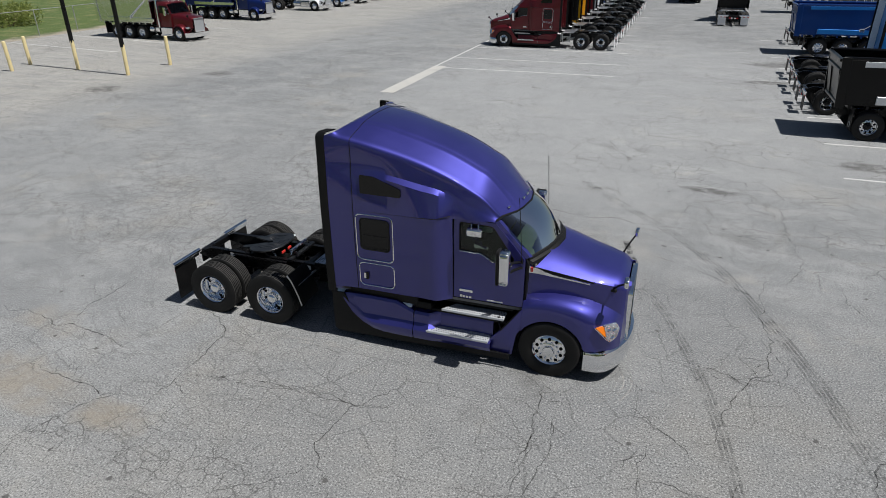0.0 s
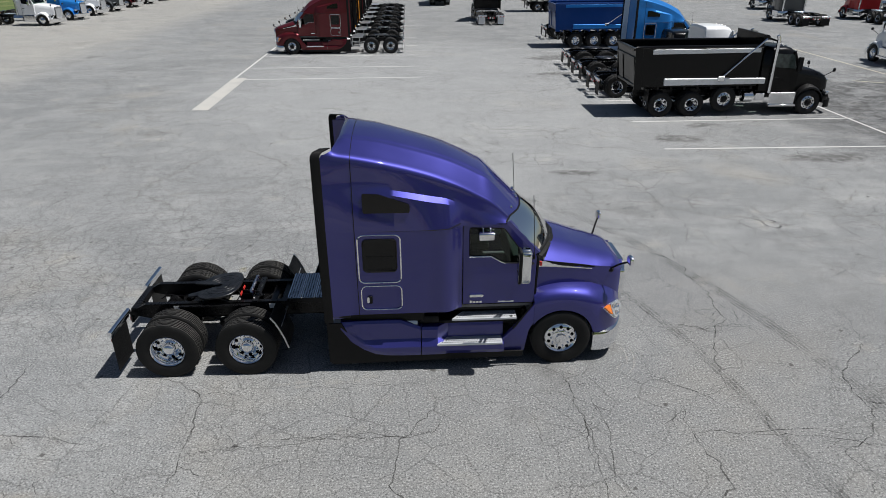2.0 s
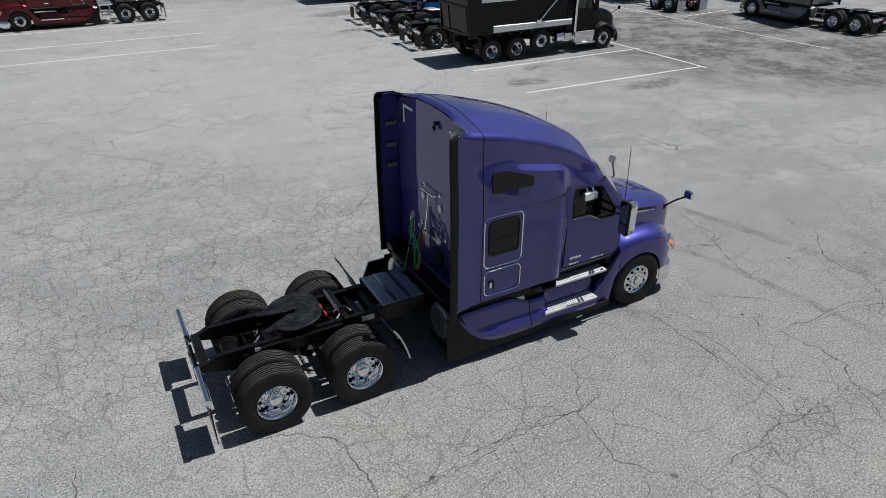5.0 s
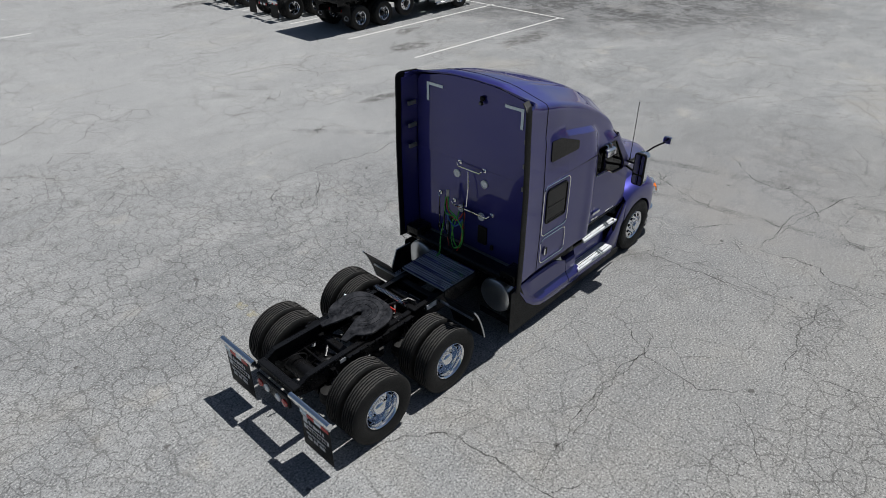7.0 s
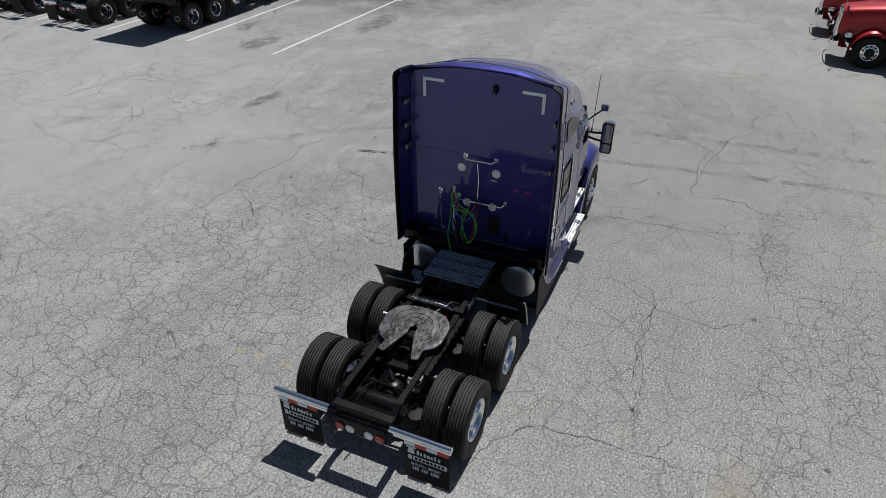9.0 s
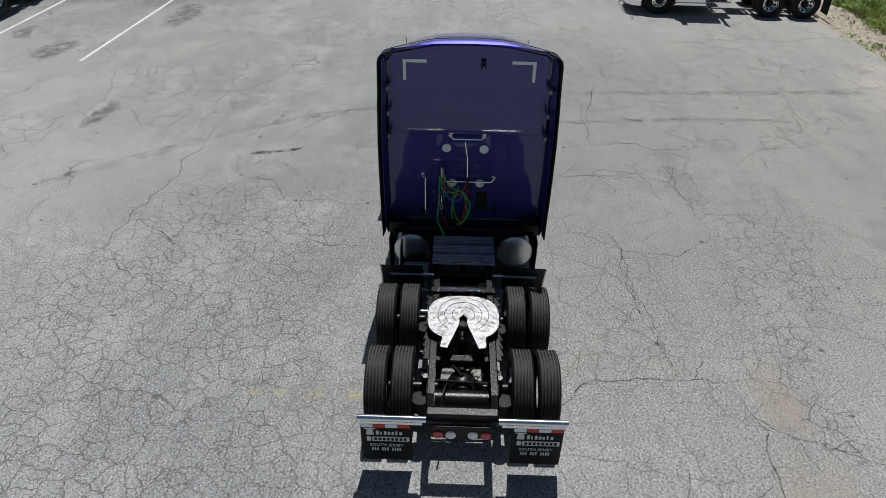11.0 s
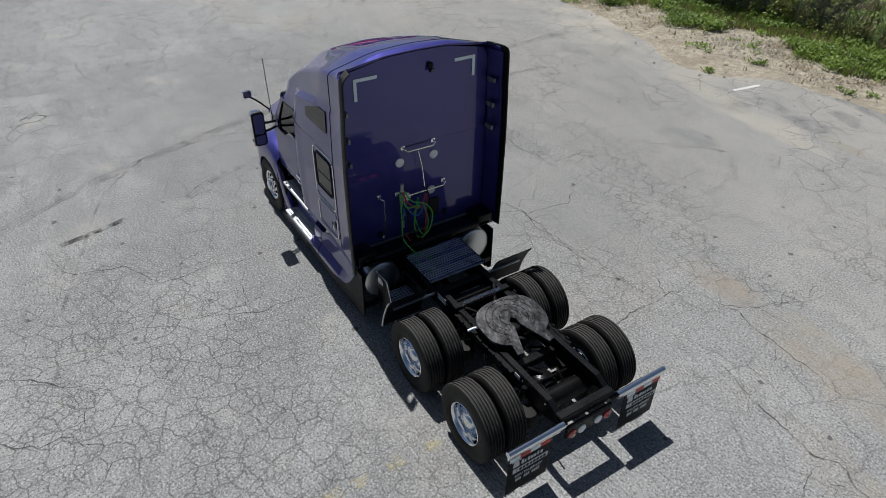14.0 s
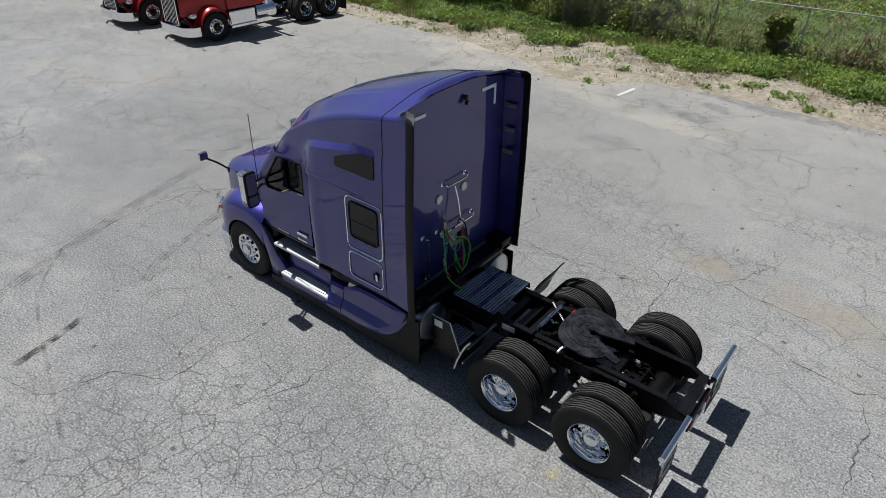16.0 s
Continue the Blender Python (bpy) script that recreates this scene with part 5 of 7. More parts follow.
def suspension(t):
    """Air bags, shock absorbers, brake chambers and torque arms round the rear axles."""
    for ax in (0.66, -0.66):
        for s in BOTH:
            bm = bmesh.new()
            prof = [(0.10, 0.0), (0.13, 0.03), (0.12, 0.07), (0.135, 0.11), (0.12, 0.15), (0.11, 0.19), (0.06, 0.2)]
            lathe(bm, prof, 20, Matrix.Translation((ax - 0.36, s * 0.52, 0.50)))
            part("air_bag", bm, RUBBER, t)
            bm = bmesh.new()
            cyl(bm, (ax - 0.12, s * 0.5, 0.42), (ax - 0.2, s * 0.46, 0.92), 0.035, 10)
            part("shock_absorber", bm, CHASSIS, t)
            bm = bmesh.new()
            lathe(bm, [(0.05, -0.11), (0.085, -0.10), (0.088, -0.01), (0.095, 0.0), (0.088, 0.01), (0.085, 0.09), (0.05, 0.11)], 16, Matrix.Translation((ax + 0.24, s * 0.36, 0.56)) @ Matrix.Rotation(radians(80), 4, "Y"))
            part("brake_chamber", bm, CHASSIS, t)
            bm = bmesh.new()
            box(bm, ax - 0.42, ax + 0.34, s * 0.50 - 0.045, s * 0.50 + 0.045, 0.42, 0.49, 0.015)
            part("trailing_arm", bm, CHASSIS, t)
        bm = bmesh.new()
        tube(bm, [(ax, 0.0, 0.72), (ax + 0.25, 0.22, 0.80), (ax + 0.5, 0.38, 0.82)], 0.028, 8)
        tube(bm, [(ax - 0.1, 0.42, 0.74), (ax - 0.1, -0.42, 0.70)], 0.02, 8)
        part("torque_arm", bm, CHASSIS, t)
    for x, r, z in ((-0.98, 0.13, 0.62), (1.02, 0.14, 0.60)):
        part("air_tank", cyl(bmesh.new(), (x, -0.38, z), (x, 0.38, z), r, 16, bev=0.02), CHASSIS, t)
    for s in BOTH:
        part("height_arm", tube(bmesh.new(), [(-0.1, s * 0.25, 0.58), (-0.30, s * 0.30, 0.72), (-0.52, s * 0.28, 0.70)], 0.03, 8), CHASSIS, t)
        part("rear_air_bag", lathe(bmesh.new(), [(0.06, 0), (0.11, 0.03), (0.10, 0.07), (0.11, 0.11), (0.05, 0.14)], 16, Matrix.Translation((0.08, s * 0.24, 0.44))), RUBBER, t)
    bm = bmesh.new()
    cyl(bm, (0.45, 0, 0.55), (-0.4, 0, 0.53), 0.06, 12)
    cyl(bm, (0.9, 0, 0.58), (2.6, 0, 0.72), 0.065, 12)
    part("drive_shaft", bm, CHASSIS, t)
    for k, (x, y) in enumerate(((0.15, 0.2), (-0.2, -0.18), (-0.95, 0.12))):
        bm = bmesh.new()
        air_hose(bm, [(x, y, 0.62), (x + 0.1, y * 1.5, 0.78), (x - 0.08, y * 1.9, 0.84), (x - 0.25, y * 2.1, 0.74)], 0.010)
        part("brake_hose", bm, PLASTIC, t)
        bm = bmesh.new()
        air_hose(bm, [(x - 0.1, -y, 0.60), (x + 0.16, -y * 1.2, 0.82), (x + 0.3, -y * 1.8, 0.70)], 0.008)
        part("brake_hose", bm, PLASTIC, t)
    for s in BOTH:
        bm = bmesh.new()
        for k in range(6):
            x = -1.2 + k * 0.42
            for z in (0.79, 0.93):
                lathe(bm, [(0.014, 0), (0.012, 0.012)], 6, Matrix.Translation((x, s * 0.43, z)) @ Matrix.Rotation(radians(-90 * s), 4, "X"))
        tagged(part("rail_bolts", bm, CHASSIS, t), kind="stuff")
        for xa, xb, za in ((0.95, 1.16, 0.87), (-0.72, -0.62, 0.90)):
            bm = bmesh.new()
            box(bm, xa, xb, s * 0.431, s * 0.437, za, 0.96)
            part("rail_sticker", bm, WHITELENS, t, "small pale sticker")


def grip_deck(t, x0, x1, y0, y1, z):
    """A step plate of three perforated planks across the frame."""
    n = 3
    for k in range(n):
        a, b = x0 + (x1 - x0) * k / n + 0.010, x0 + (x1 - x0) * (k + 1) / n - 0.010
        bm = bmesh.new()
        box(bm, a, b, y0, y1, z - 0.045, z, 0.006)
        d = part("deck_plank", bm, TREAD, t, "grey perforated deck plank")
        bm = bmesh.new()
        nx, ny = 5, 22
        for i in range(nx):
            for j in range(ny):
                x = a + (b - a) * (i + 0.5) / nx
                y = y0 + (y1 - y0) * (j + (0.25 if i % 2 else 0.75)) / ny
                lathe(bm, [(0.0155, 0.0), (0.0155, 0.0025)], 6, Matrix.Translation((x, y, z)) @ Matrix.Diagonal((0.8, 1.0, 1, 1)))
        tagged(part("perforation", bm, CHASSIS, d), kind="stuff")
        # raised plank edges, in brighter metal to paint in the light they catch
        for e in (a + 0.006, b - 0.006):
            part("plank_edge", box(bmesh.new(), e - 0.009, e + 0.009, y0, y1, z, z + 0.007), ALU, d)
    for ya, yb in ((y0 - 0.02, y0), (y1, y1 + 0.02)):
        bm = bmesh.new()
        box(bm, x0, x1, ya, yb, z - 0.10, z - 0.01, 0.004)
        part("deck_edge", bm, CHASSIS, t)


def quarter_fender(t, s, x):
    """A short bent fender ahead of the drive wheels, on a bracket."""
    bm = bmesh.new()
    prof = [Vector(p) for p in ((x - 0.02, 1.13), (x + 0.05, 1.03), (x + 0.12, 0.88), (x + 0.18, 0.72), (x + 0.23, 0.54))]
    grid(bm, [[Vector((p.x, s * y, p.y)) for y in (0.60, 0.64, 1.18, 1.22)] for p in prof])
    f = part("quarter_fender", thicken(bm, 0.012), PLASTIC, t, "black quarter fender")
    bm = bmesh.new()
    tube(bm, [(p.x - 0.004, s * 1.225, p.y) for p in prof], 0.014, 6)
    part("bright_edge", bm, MILL, f, "bright edge strip")
    bm = bmesh.new()
    tube(bm, [(x + 0.10, s * 0.43, 0.88), (x + 0.10, s * 1.1, 0.88)], 0.022, 8)
    part("fender_bracket", bm, MILL, f)


def hero():
    t = sleeper_tractor(PURPLE, None, "metallic purple high-roofed sleeper tractor parked on asphalt", 2)
    running_gear(t, (0.66, -0.66), 6.06)
    rails(t, -1.52, 6.9)
    tail(t)
    suspension(t)
    fifth_wheel(t, 0.0, 1.13, GREASED)
    grip_deck(t, 1.29, 2.02, -0.47, 0.47, 1.085)
    for s in BOTH:
        mud_flap(t, s, -1.53, True)
        quarter_fender(t, s, 1.16)
    # spring that holds the lines clear of the coupling
    bm = bmesh.new()
    pts = [(0.62 + 0.028 * math.cos(a), 0.33 - 0.0042 * a, 1.12 + 0.028 * math.sin(a)) for a in np.linspace(0, 2 * math.pi * 22, 22 * 9)]
    tube(bm, [(0.64, 0.36, 1.05)] + pts + [(0.64, -0.29, 1.05)], 0.0065, 4)
    for y in (0.24, 0.02):
        part("red_reflector", box(bmesh.new(), 0.425, 0.445, -y - 0.06, -y + 0.06, 1.05, 1.10, 0.004), TAPE_R, t, "small red reflector")
    part("coil_spring", bm, ALU, t, "bare steel coil spring")
    # bracket across the frame ahead of the coupling
    bm = bmesh.new()
    box(bm, 0.66, 0.76, -0.46, 0.46, 0.99, 1.04, 0.008)
    tube(bm, [(0.45, -0.05, 1.03), (0.76, -0.25, 1.10), (0.82, -0.32, 1.05)], 0.025, 8)
    part("frame_bracket", bm, CHASSIS, t)
    # back wall: tape, lamps, rails, vents
    for s in BOTH:
        bm = bmesh.new()
        box(bm, 2.409, 2.414, s * 0.60, s * 0.94, 3.735, 3.78)
        box(bm, 2.409, 2.414, s * 0.895, s * 0.94, 3.48, 3.7349)
        part("corner_tape", bm, TAPE_W, t, "white reflective corner tape")
        for z in (3.42, 3.05, 2.70):
            bm = bmesh.new()
            plate(bm, [(2.20, z - 0.032), (2.36, z - 0.032), (2.36, z + 0.032), (2.20, z + 0.032)], [[(2.31, z - 0.008), (2.345, z - 0.008), (2.345, z + 0.008), (2.31, z + 0.008)]], "y", s * 1.13, s * 1.165)
            part("fin_bracket", bm, SILVER, t, "pale grey fin bracket")
    bm = bmesh.new()
    box(bm, 2.370, 2.415, -0.235, -0.165, 3.74, 3.80, 0.01)
    tube(bm, [(2.380, -0.2, 3.75), (2.370, -0.2, 3.68)], 0.014, 8)
    prism(bm, [(-0.235, 3.68), (-0.165, 3.68), (-0.17, 3.73), (-0.23, 3.73)], "x", 2.345, 2.39, 0.008)
    wl = part("work_lamp", bm, PLASTIC, t, "black work lamp")
    bm = bmesh.new()
    lathe(bm, [(0.022, 0.0), (0.018, 0.004)], 12, Matrix.Translation((2.344, -0.2, 3.705)) @ Matrix.Rotation(radians(-90), 4, "Y"))
    part("lamp_lens", bm, CABIN, wl)
    for y, z in ((0.30, 2.420), (-0.27, 2.410), (0.20, 1.82), (-0.23, 1.82)):
        bm = bmesh.new()
        lathe(bm, [(0.068, 0.0), (0.068, 0.018), (0.05, 0.024), (0.046, 0.016), (0.01, 0.018)], 22, Matrix.Translation((2.430, y, z)) @ Matrix.Rotation(radians(-90), 4, "Y"))
        part("round_lamp", bm, WHITELENS, t, "round white flush lamp")
    for pts in ([(2.430, 0.24, 2.64), (2.360, 0.24, 2.64), (2.350, 0.20, 2.60), (2.350, -0.22, 2.60), (2.360, -0.26, 2.64), (2.430, -0.26, 2.64)],
                [(2.430, 0.35, 1.92), (2.360, 0.35, 1.92), (2.350, 0.31, 1.88), (2.350, -0.40, 1.88), (2.360, -0.44, 1.93), (2.430, -0.44, 1.93)],
                [(2.430, 0.66, 1.96), (2.360, 0.66, 1.96), (2.350, 0.62, 1.92), (2.350, 0.62, 1.26), (2.430, 0.62, 1.24)]):
        bm = bmesh.new()
        tube(bm, pts, 0.014, 8)
        for q in (pts[0], pts[-1]):
            box(bm, 2.415, 2.430, q[1] - 0.035, q[1] + 0.035, q[2] - 0.035, q[2] + 0.03, 0.005)
        part("grab_rail", bm, ALU, t, "bright grab rail")
    bm = bmesh.new()
    prism(bm, rounded(-0.36, -0.18, 1.34, 1.66, 0.02, 3), "x", 2.400, 2.430, 0.004)
    part("wall_plate", bm, PLASTIC, t, "black cover plate")
    for ya, yb, za, zb in ((-0.50, -0.45, 1.30, 1.39), (0.64, 0.70, 1.27, 1.36)):
        part("wall_socket", box(bmesh.new(), 2.390, 2.430, ya, yb, za, zb, 0.006), PLASTIC, t)
    # stand with the coiled lines
    bm = bmesh.new()
    tube(bm, [(2.28, 0.36, 1.05), (2.28, 0.36, 2.08)], 0.014, 8)
    tube(bm, [(2.370, 0.02, 2.55), (2.330, -0.02, 2.3), (2.28, -0.03, 1.98)], 0.009, 6)
    part("hose_stand", bm, ALU, t, "upright stand for the air lines")
    def line(name, pts, mat, label):
        b = bmesh.new()
        air_hose(b, pts)
        part(name, b, mat, t, label)
    line("air_line", [(2.26, 0.36, 2.06), (2.20, 0.30, 1.86), (2.20, 0.10, 1.72), (2.24, -0.03, 1.90), (2.22, -0.02, 1.62), (2.18, 0.05, 1.20), (2.2, 0.22, 1.12), (2.24, 0.34, 1.30)], HOSE_R, "red air line")
    line("air_line", [(2.24, 0.38, 2.0), (2.18, 0.33, 1.80), (2.18, 0.12, 1.78), (2.2, 0.20, 1.64), (2.17, 0.12, 1.32), (2.19, 0.02, 1.24), (2.2, -0.04, 1.45), (2.24, 0.02, 1.75)], HOSE_G, "green air line")
    line("air_line", [(2.25, 0.34, 2.05), (2.18, 0.24, 1.88), (2.15, 0.05, 1.80), (2.14, -0.08, 1.60), (2.14, -0.02, 1.32), (2.16, 0.14, 1.22), (2.2, 0.20, 1.45), (2.26, 0.10, 1.86)], HOSE_G, "green air line")
    line("electric_line", [(2.25, 0.37, 2.0), (2.16, 0.34, 1.66), (2.14, 0.22, 1.36), (2.12, 0.10, 1.16), (2.05, 0.20, 1.08)], PLASTIC, "black electric line")
    line("air_line", [(2.27, 0.40, 2.02), (2.22, 0.40, 1.6), (2.16, 0.42, 1.30), (2.05, 0.33, 1.12), (1.92, 0.28, 1.09)], HOSE_G, "green air line")
    line("power_line", [(2.27, 0.33, 2.02), (2.2, 0.30, 1.75), (2.2, 0.14, 1.6), (2.23, 0.0, 1.75)], HOSE_B, "blue power line")
    line("power_line", [(2.27, 0.02, 2.05), (2.2, -0.05, 1.9), (2.18, -0.07, 1.4), (2.2, 0.1, 1.14), (2.2, 0.26, 1.22), (2.26, 0.30, 1.75)], PLASTIC, "black power line")
    for y, z, mat in ((0.36, 2.04, GALV), (0.33, 1.62, HOSE_B), (0.27, 1.60, PLASTIC), (0.36, 1.42, GALV)):
        bm = bmesh.new()
        cyl(bm, (2.27, y, z), (2.27, y, z + 0.12), 0.026, 10)
        part("line_coupling", bm, mat, t)
    # left-hand battery step beside the deck, black guards below the wall
    bm = bmesh.new()
    for ya, zt in ((0.52, 0.80), (0.96, 1.03)):
        prism(bm, [(1.42, 0.42), (1.98, 0.42), (1.98, zt), (1.66, zt)], "y", ya, ya + 0.015, 0.004)
    box(bm, 1.95, 1.98, 0.53, 0.96, 0.42, 0.66)
    bs = part("battery_step", bm, CHASSIS, t, "black battery box with two step plates")
    bm = bmesh.new()
    tube(bm, [(1.42, 0.98, 0.42), (1.66, 0.98, 1.03), (1.98, 0.98, 1.03)], 0.012, 6)
    part("bright_edge", bm, MILL, bs)
    bm = bmesh.new()
    box(bm, 1.80, 1.94, 0.976, 0.982, 0.86, 0.97)
    part("sticker", bm, WHITELENS, bs, "small pale sticker")
    for x0, x1, z in ((1.42, 1.80, 0.46), (1.55, 1.90, 0.64)):
        bm = bmesh.new()
        box(bm, x0, x1, 0.53, 0.94, z - 0.03, z, 0.006)
        sp = part("step_plate", bm, TREAD, bs, "grey step plate")
        bm = bmesh.new()
        for i in range(6):
            for j in range(8):
                lathe(bm, [(0.014, 0), (0.014, 0.0025)], 6, Matrix.Translation((x0 + 0.04 + i * (x1 - x0 - 0.06) / 5.5, 0.56 + j * 0.05, z)))
        tagged(part("perforation", bm, CHASSIS, sp), kind="stuff")
    bm = bmesh.new()
    box(bm, 2.10, 2.40, -1.15, 1.15, 1.05, 1.17, 0.03)
    box(bm, 2.2, 2.4, -0.55, 0.55, 0.62, 1.1, 0.03)
    for s in BOTH:
        box(bm, 2.10, 2.46, s * 0.90, s * 1.20, 1.06, 1.26, 0.03, 2)
    part("sleeper_underside", bm, CHASSIS, t)
    for s in BOTH:
        bm = bmesh.new()
        box(bm, 2.06, 2.10, s * 0.55, s * 1.18, 0.32, 0.42, 0.01)
        part("tank_guard", bm, CHASSIS, t)
    bm = bmesh.new()
    for s in BOTH:
        box(bm, 2.6, 5.6, s * 0.2, s * 0.42, 0.35, 0.75, 0.05)
    box(bm, 5.3, 6.6, -0.4, 0.4, 0.45, 1.3, 0.08)
    part("engine_and_gearbox", bm, CHASSIS, t)
    return t


hero()


# ---- other vehicles on the lot ----
def day_cab(t, paint, fx, nose="sloped", stack=True, tank=True, low=1.0, shield=None, roof=2.8):
    """A short conventional cab with hood, wings, bumper, lamps, steps and mirrors; the front axle at fx."""
    back, front = fx - 2.25, fx - 0.65
    bm = bmesh.new()
    rows = []
    for x, z0, zt, w, wt in ((back, low, roof - 0.12, 1.0, 0.86), (back + 0.06, low, roof, 1.03, 0.86), (back + 0.9, low, roof + 0.02, 1.04, 0.88), (front - 0.42, low, roof - 0.02, 1.03, 0.86), (front - 0.30, low, roof - 0.12, 1.02, 0.84)):
        rows.append([Vector((x, w, z0)), Vector((x, w + 0.01, 1.95)), Vector((x, w - 0.05, zt - 0.16)), Vector((x, wt, zt - 0.03)), Vector((x, 0.4, zt)), Vector((x, 0, zt + 0.01))])
    lines = [[r[k] for r in rows] for k in range(6)]
    grid(bm, mirrored(lines))
    bm.faces.new([bm.verts.new(p) for p in [l[0] for l in lines] + [Vector((l[0].x, -l[0].y, l[0].z)) for l in lines[-2::-1]]])
    prism(bm, [(front - 0.31, low), (front, low), (front + 0.04, 1.96), (front - 0.31, 1.96)], "y", -1.02, 1.02)
    for s in BOTH:
        tube(bm, [(front - 0.29, s * 0.98, roof - 0.17), (front + 0.03, s * 0.97, 1.95)], 0.05, 6)
    part("cab", bm, paint, t, "painted cab", sharp=45)
    bm = bmesh.new()
    grid(bm, [[Vector((front - 0.29, y, roof - 0.14)), Vector((front - 0.1, y * 1.02, 2.34)), Vector((front + 0.06, y * 1.02, 1.96))] for y in (-0.9, -0.45, 0, 0.45, 0.9)])
    part("windscreen", bm, SCREEN, t, "dark raked windscreen")
    for s in BOTH:
        bm = bmesh.new()
        prism(bm, round_poly([(back + 0.55, 2.0), (front - 0.12, 1.92), (front - 0.30, 2.5), (back + 0.55, 2.55)], 0.06, 3), "y", s * 1.02, s * 1.052)
        part("door_window", bm, WINDOW_SKY_TONE if paint is BLACK else WINDOW_DARK, t, "dark side window")
        bm = bmesh.new()
        tube(bm, [(back + 0.45, s * 1.045, low + 0.05), (back + 0.45, s * 1.05, 1.95), (back + 0.45, s * 1.02, 2.6)], 0.008, 4)
        box(bm, back + 0.55, back + 0.75, s * 1.04, s * 1.07, 1.55, 1.59, 0.006)
        part("door_edge", bm, PLASTIC, t)
        bm = bmesh.new()
        prism(bm, rounded(front - 0.28, front - 0.08, 1.85, 2.45, 0.05, 3), "y", s * 1.30, s * 1.42, 0.02)
        tube(bm, [(front - 0.1, s * 1.02, 1.95), (front - 0.18, s * 1.34, 2.0)], 0.02, 5)
        tube(bm, [(front - 0.1, s * 1.0, 2.35), (front - 0.18, s * 1.34, 2.3)], 0.02, 5)
        part("door_mirror", bm, CHROME if paint is not BLACK else PLASTIC, t, "upright door mirror")
    bm = bmesh.new()
    box(bm, back - 0.012, back + 0.01, -0.55, 0.55, 2.08, 2.45, 0.01)
    part("rear_window", bm, WINDOW_DARK, t)
    # hood
    tall = nose == "tall"
    hx = (front, front + 0.5, front + 1.05, front + (1.62 if tall else 1.45), front + (1.72 if tall else 1.66))
    tops = (1.97, 1.92, 1.84, 1.74, 1.68) if tall else (1.97, 1.90, 1.78, 1.60, 1.42)
    wid = (0.90, 0.82, 0.73, 0.64, 0.60) if tall else (0.92, 0.84, 0.74, 0.66, 0.56)
    half = [[Vector((x, w + 0.02, 0.95)) for x, w in zip(hx, wid)], [Vector((x, w + 0.01, z - 0.35)) for x, w, z in zip(hx, wid, tops)], [Vector((x, w - 0.01, z - 0.12)) for x, w, z in zip(hx, wid, tops)], [Vector((x, w - 0.10, z - 0.03)) for x, w, z in zip(hx, wid, tops)], [Vector((x, 0, z)) for x, z in zip(hx, tops)]]
    half = [curve_through(l, 3) for l in half]
    bm = grid(bmesh.new(), mirrored(half))
    part("hood", thicken(bm, 0.02), paint, t, "painted hood", sharp=45)
    nx = hx[-1]
    # wings
    for s in BOTH:
        bm = bmesh.new()
        rows = []
        for k in range(15):
            a = math.pi * (k / 14)
            flare = 1 + 0.12 * math.sin(a)
            rows.append([Vector((fx + 0.62 * math.cos(a) * 1.02, s * y, 0.50 + (0.62 + dz) * math.sin(a))) for y, dz in ((0.62, 0.16), (0.85, 0.13), (1.05, 0.10), (1.15, 0.04), (1.17, -0.04))])
        front_row = [Vector((min(nx - 0.05, fx + 0.98), s * y, z)) for y, z in ((0.60, 0.95), (0.78, 0.90), (0.92, 0.80), (1.0, 0.70), (1.02, 0.56))]
        grid(bm, [front_row] + rows)
        part("wing", thicken(bm, 0.015), paint if paint is not BLACK else PLASTIC, t, "rounded front wing", sharp=40)
        bm = bmesh.new()
        box(bm, *((fx + 0.62, fx + 0.86, s * 0.70, s * 1.0, 0.90, 1.05) if tall else (fx + 0.84, fx + 1.0, s * 0.62, s * 0.93, 0.78, 0.92)), 0.04, 2)
        lamp = part("headlamp", bm, HEADLAMP, t, "clear headlamp")
    bm = bmesh.new()
    gw = 0.5
    gz = 1.66 if tall else 1.40
    plate(bm, rounded(-gw, gw, 0.62, gz, 0.06, 4), [rounded(-gw + 0.05, gw - 0.05, 0.68, gz - 0.05, 0.04, 4)], "x", nx - 0.02, nx + 0.05)
    g = part("grille", bm, CHROME, t, "chrome grille surround")
    bm = bmesh.new()
    box(bm, nx - 0.06, nx - 0.01, -gw + 0.03, gw - 0.03, 0.64, gz - 0.03)
    part("grille_backing", bm, shield or DARK, g)
    if shield is None:
        for k in range(9):
            y = -0.4 + 0.1 * k
            bm = bmesh.new()
            box(bm, nx, nx + 0.03, y - 0.012, y + 0.012, 0.68, gz - 0.05, 0.004)
            part("grille_bar", bm, CHROME, g)
    bm = bmesh.new()
    plan = curve_through([(fx + 0.68, 1.16), (fx + 0.9, 1.14), (nx + 0.10, 0.85), (nx + 0.16, 0.4), (nx + 0.17, 0), (nx + 0.16, -0.4), (nx + 0.10, -0.85), (fx + 0.9, -1.14), (fx + 0.68, -1.16)], 3)
    grid(bm, [[Vector((p.x, p.y, z)) for z in (0.30, 0.36, 0.56, 0.62)] for p in plan])
    part("bumper", thicken(bm, 0.015), PLASTIC if paint is BLACK else CHROME, t, "wide bumper")
    # steps and tank
    for s in BOTH:
        if tank:
            bm = bmesh.new()
            lathe(bm, [(0.25, 0), (0.30, 0.03), (0.30, 0.9), (0.25, 0.93)], 24, Matrix.Translation((back - 0.5, s * 0.85, 0.72)) @ Matrix.Rotation(radians(90), 4, "Y"))
            part("fuel_tank", bm, ALU, t, "polished fuel tank")
        bm = bmesh.new()
        box(bm, back + 0.5, front + 0.05, s * 0.66, s * 1.14, 0.40, 0.95, 0.03)
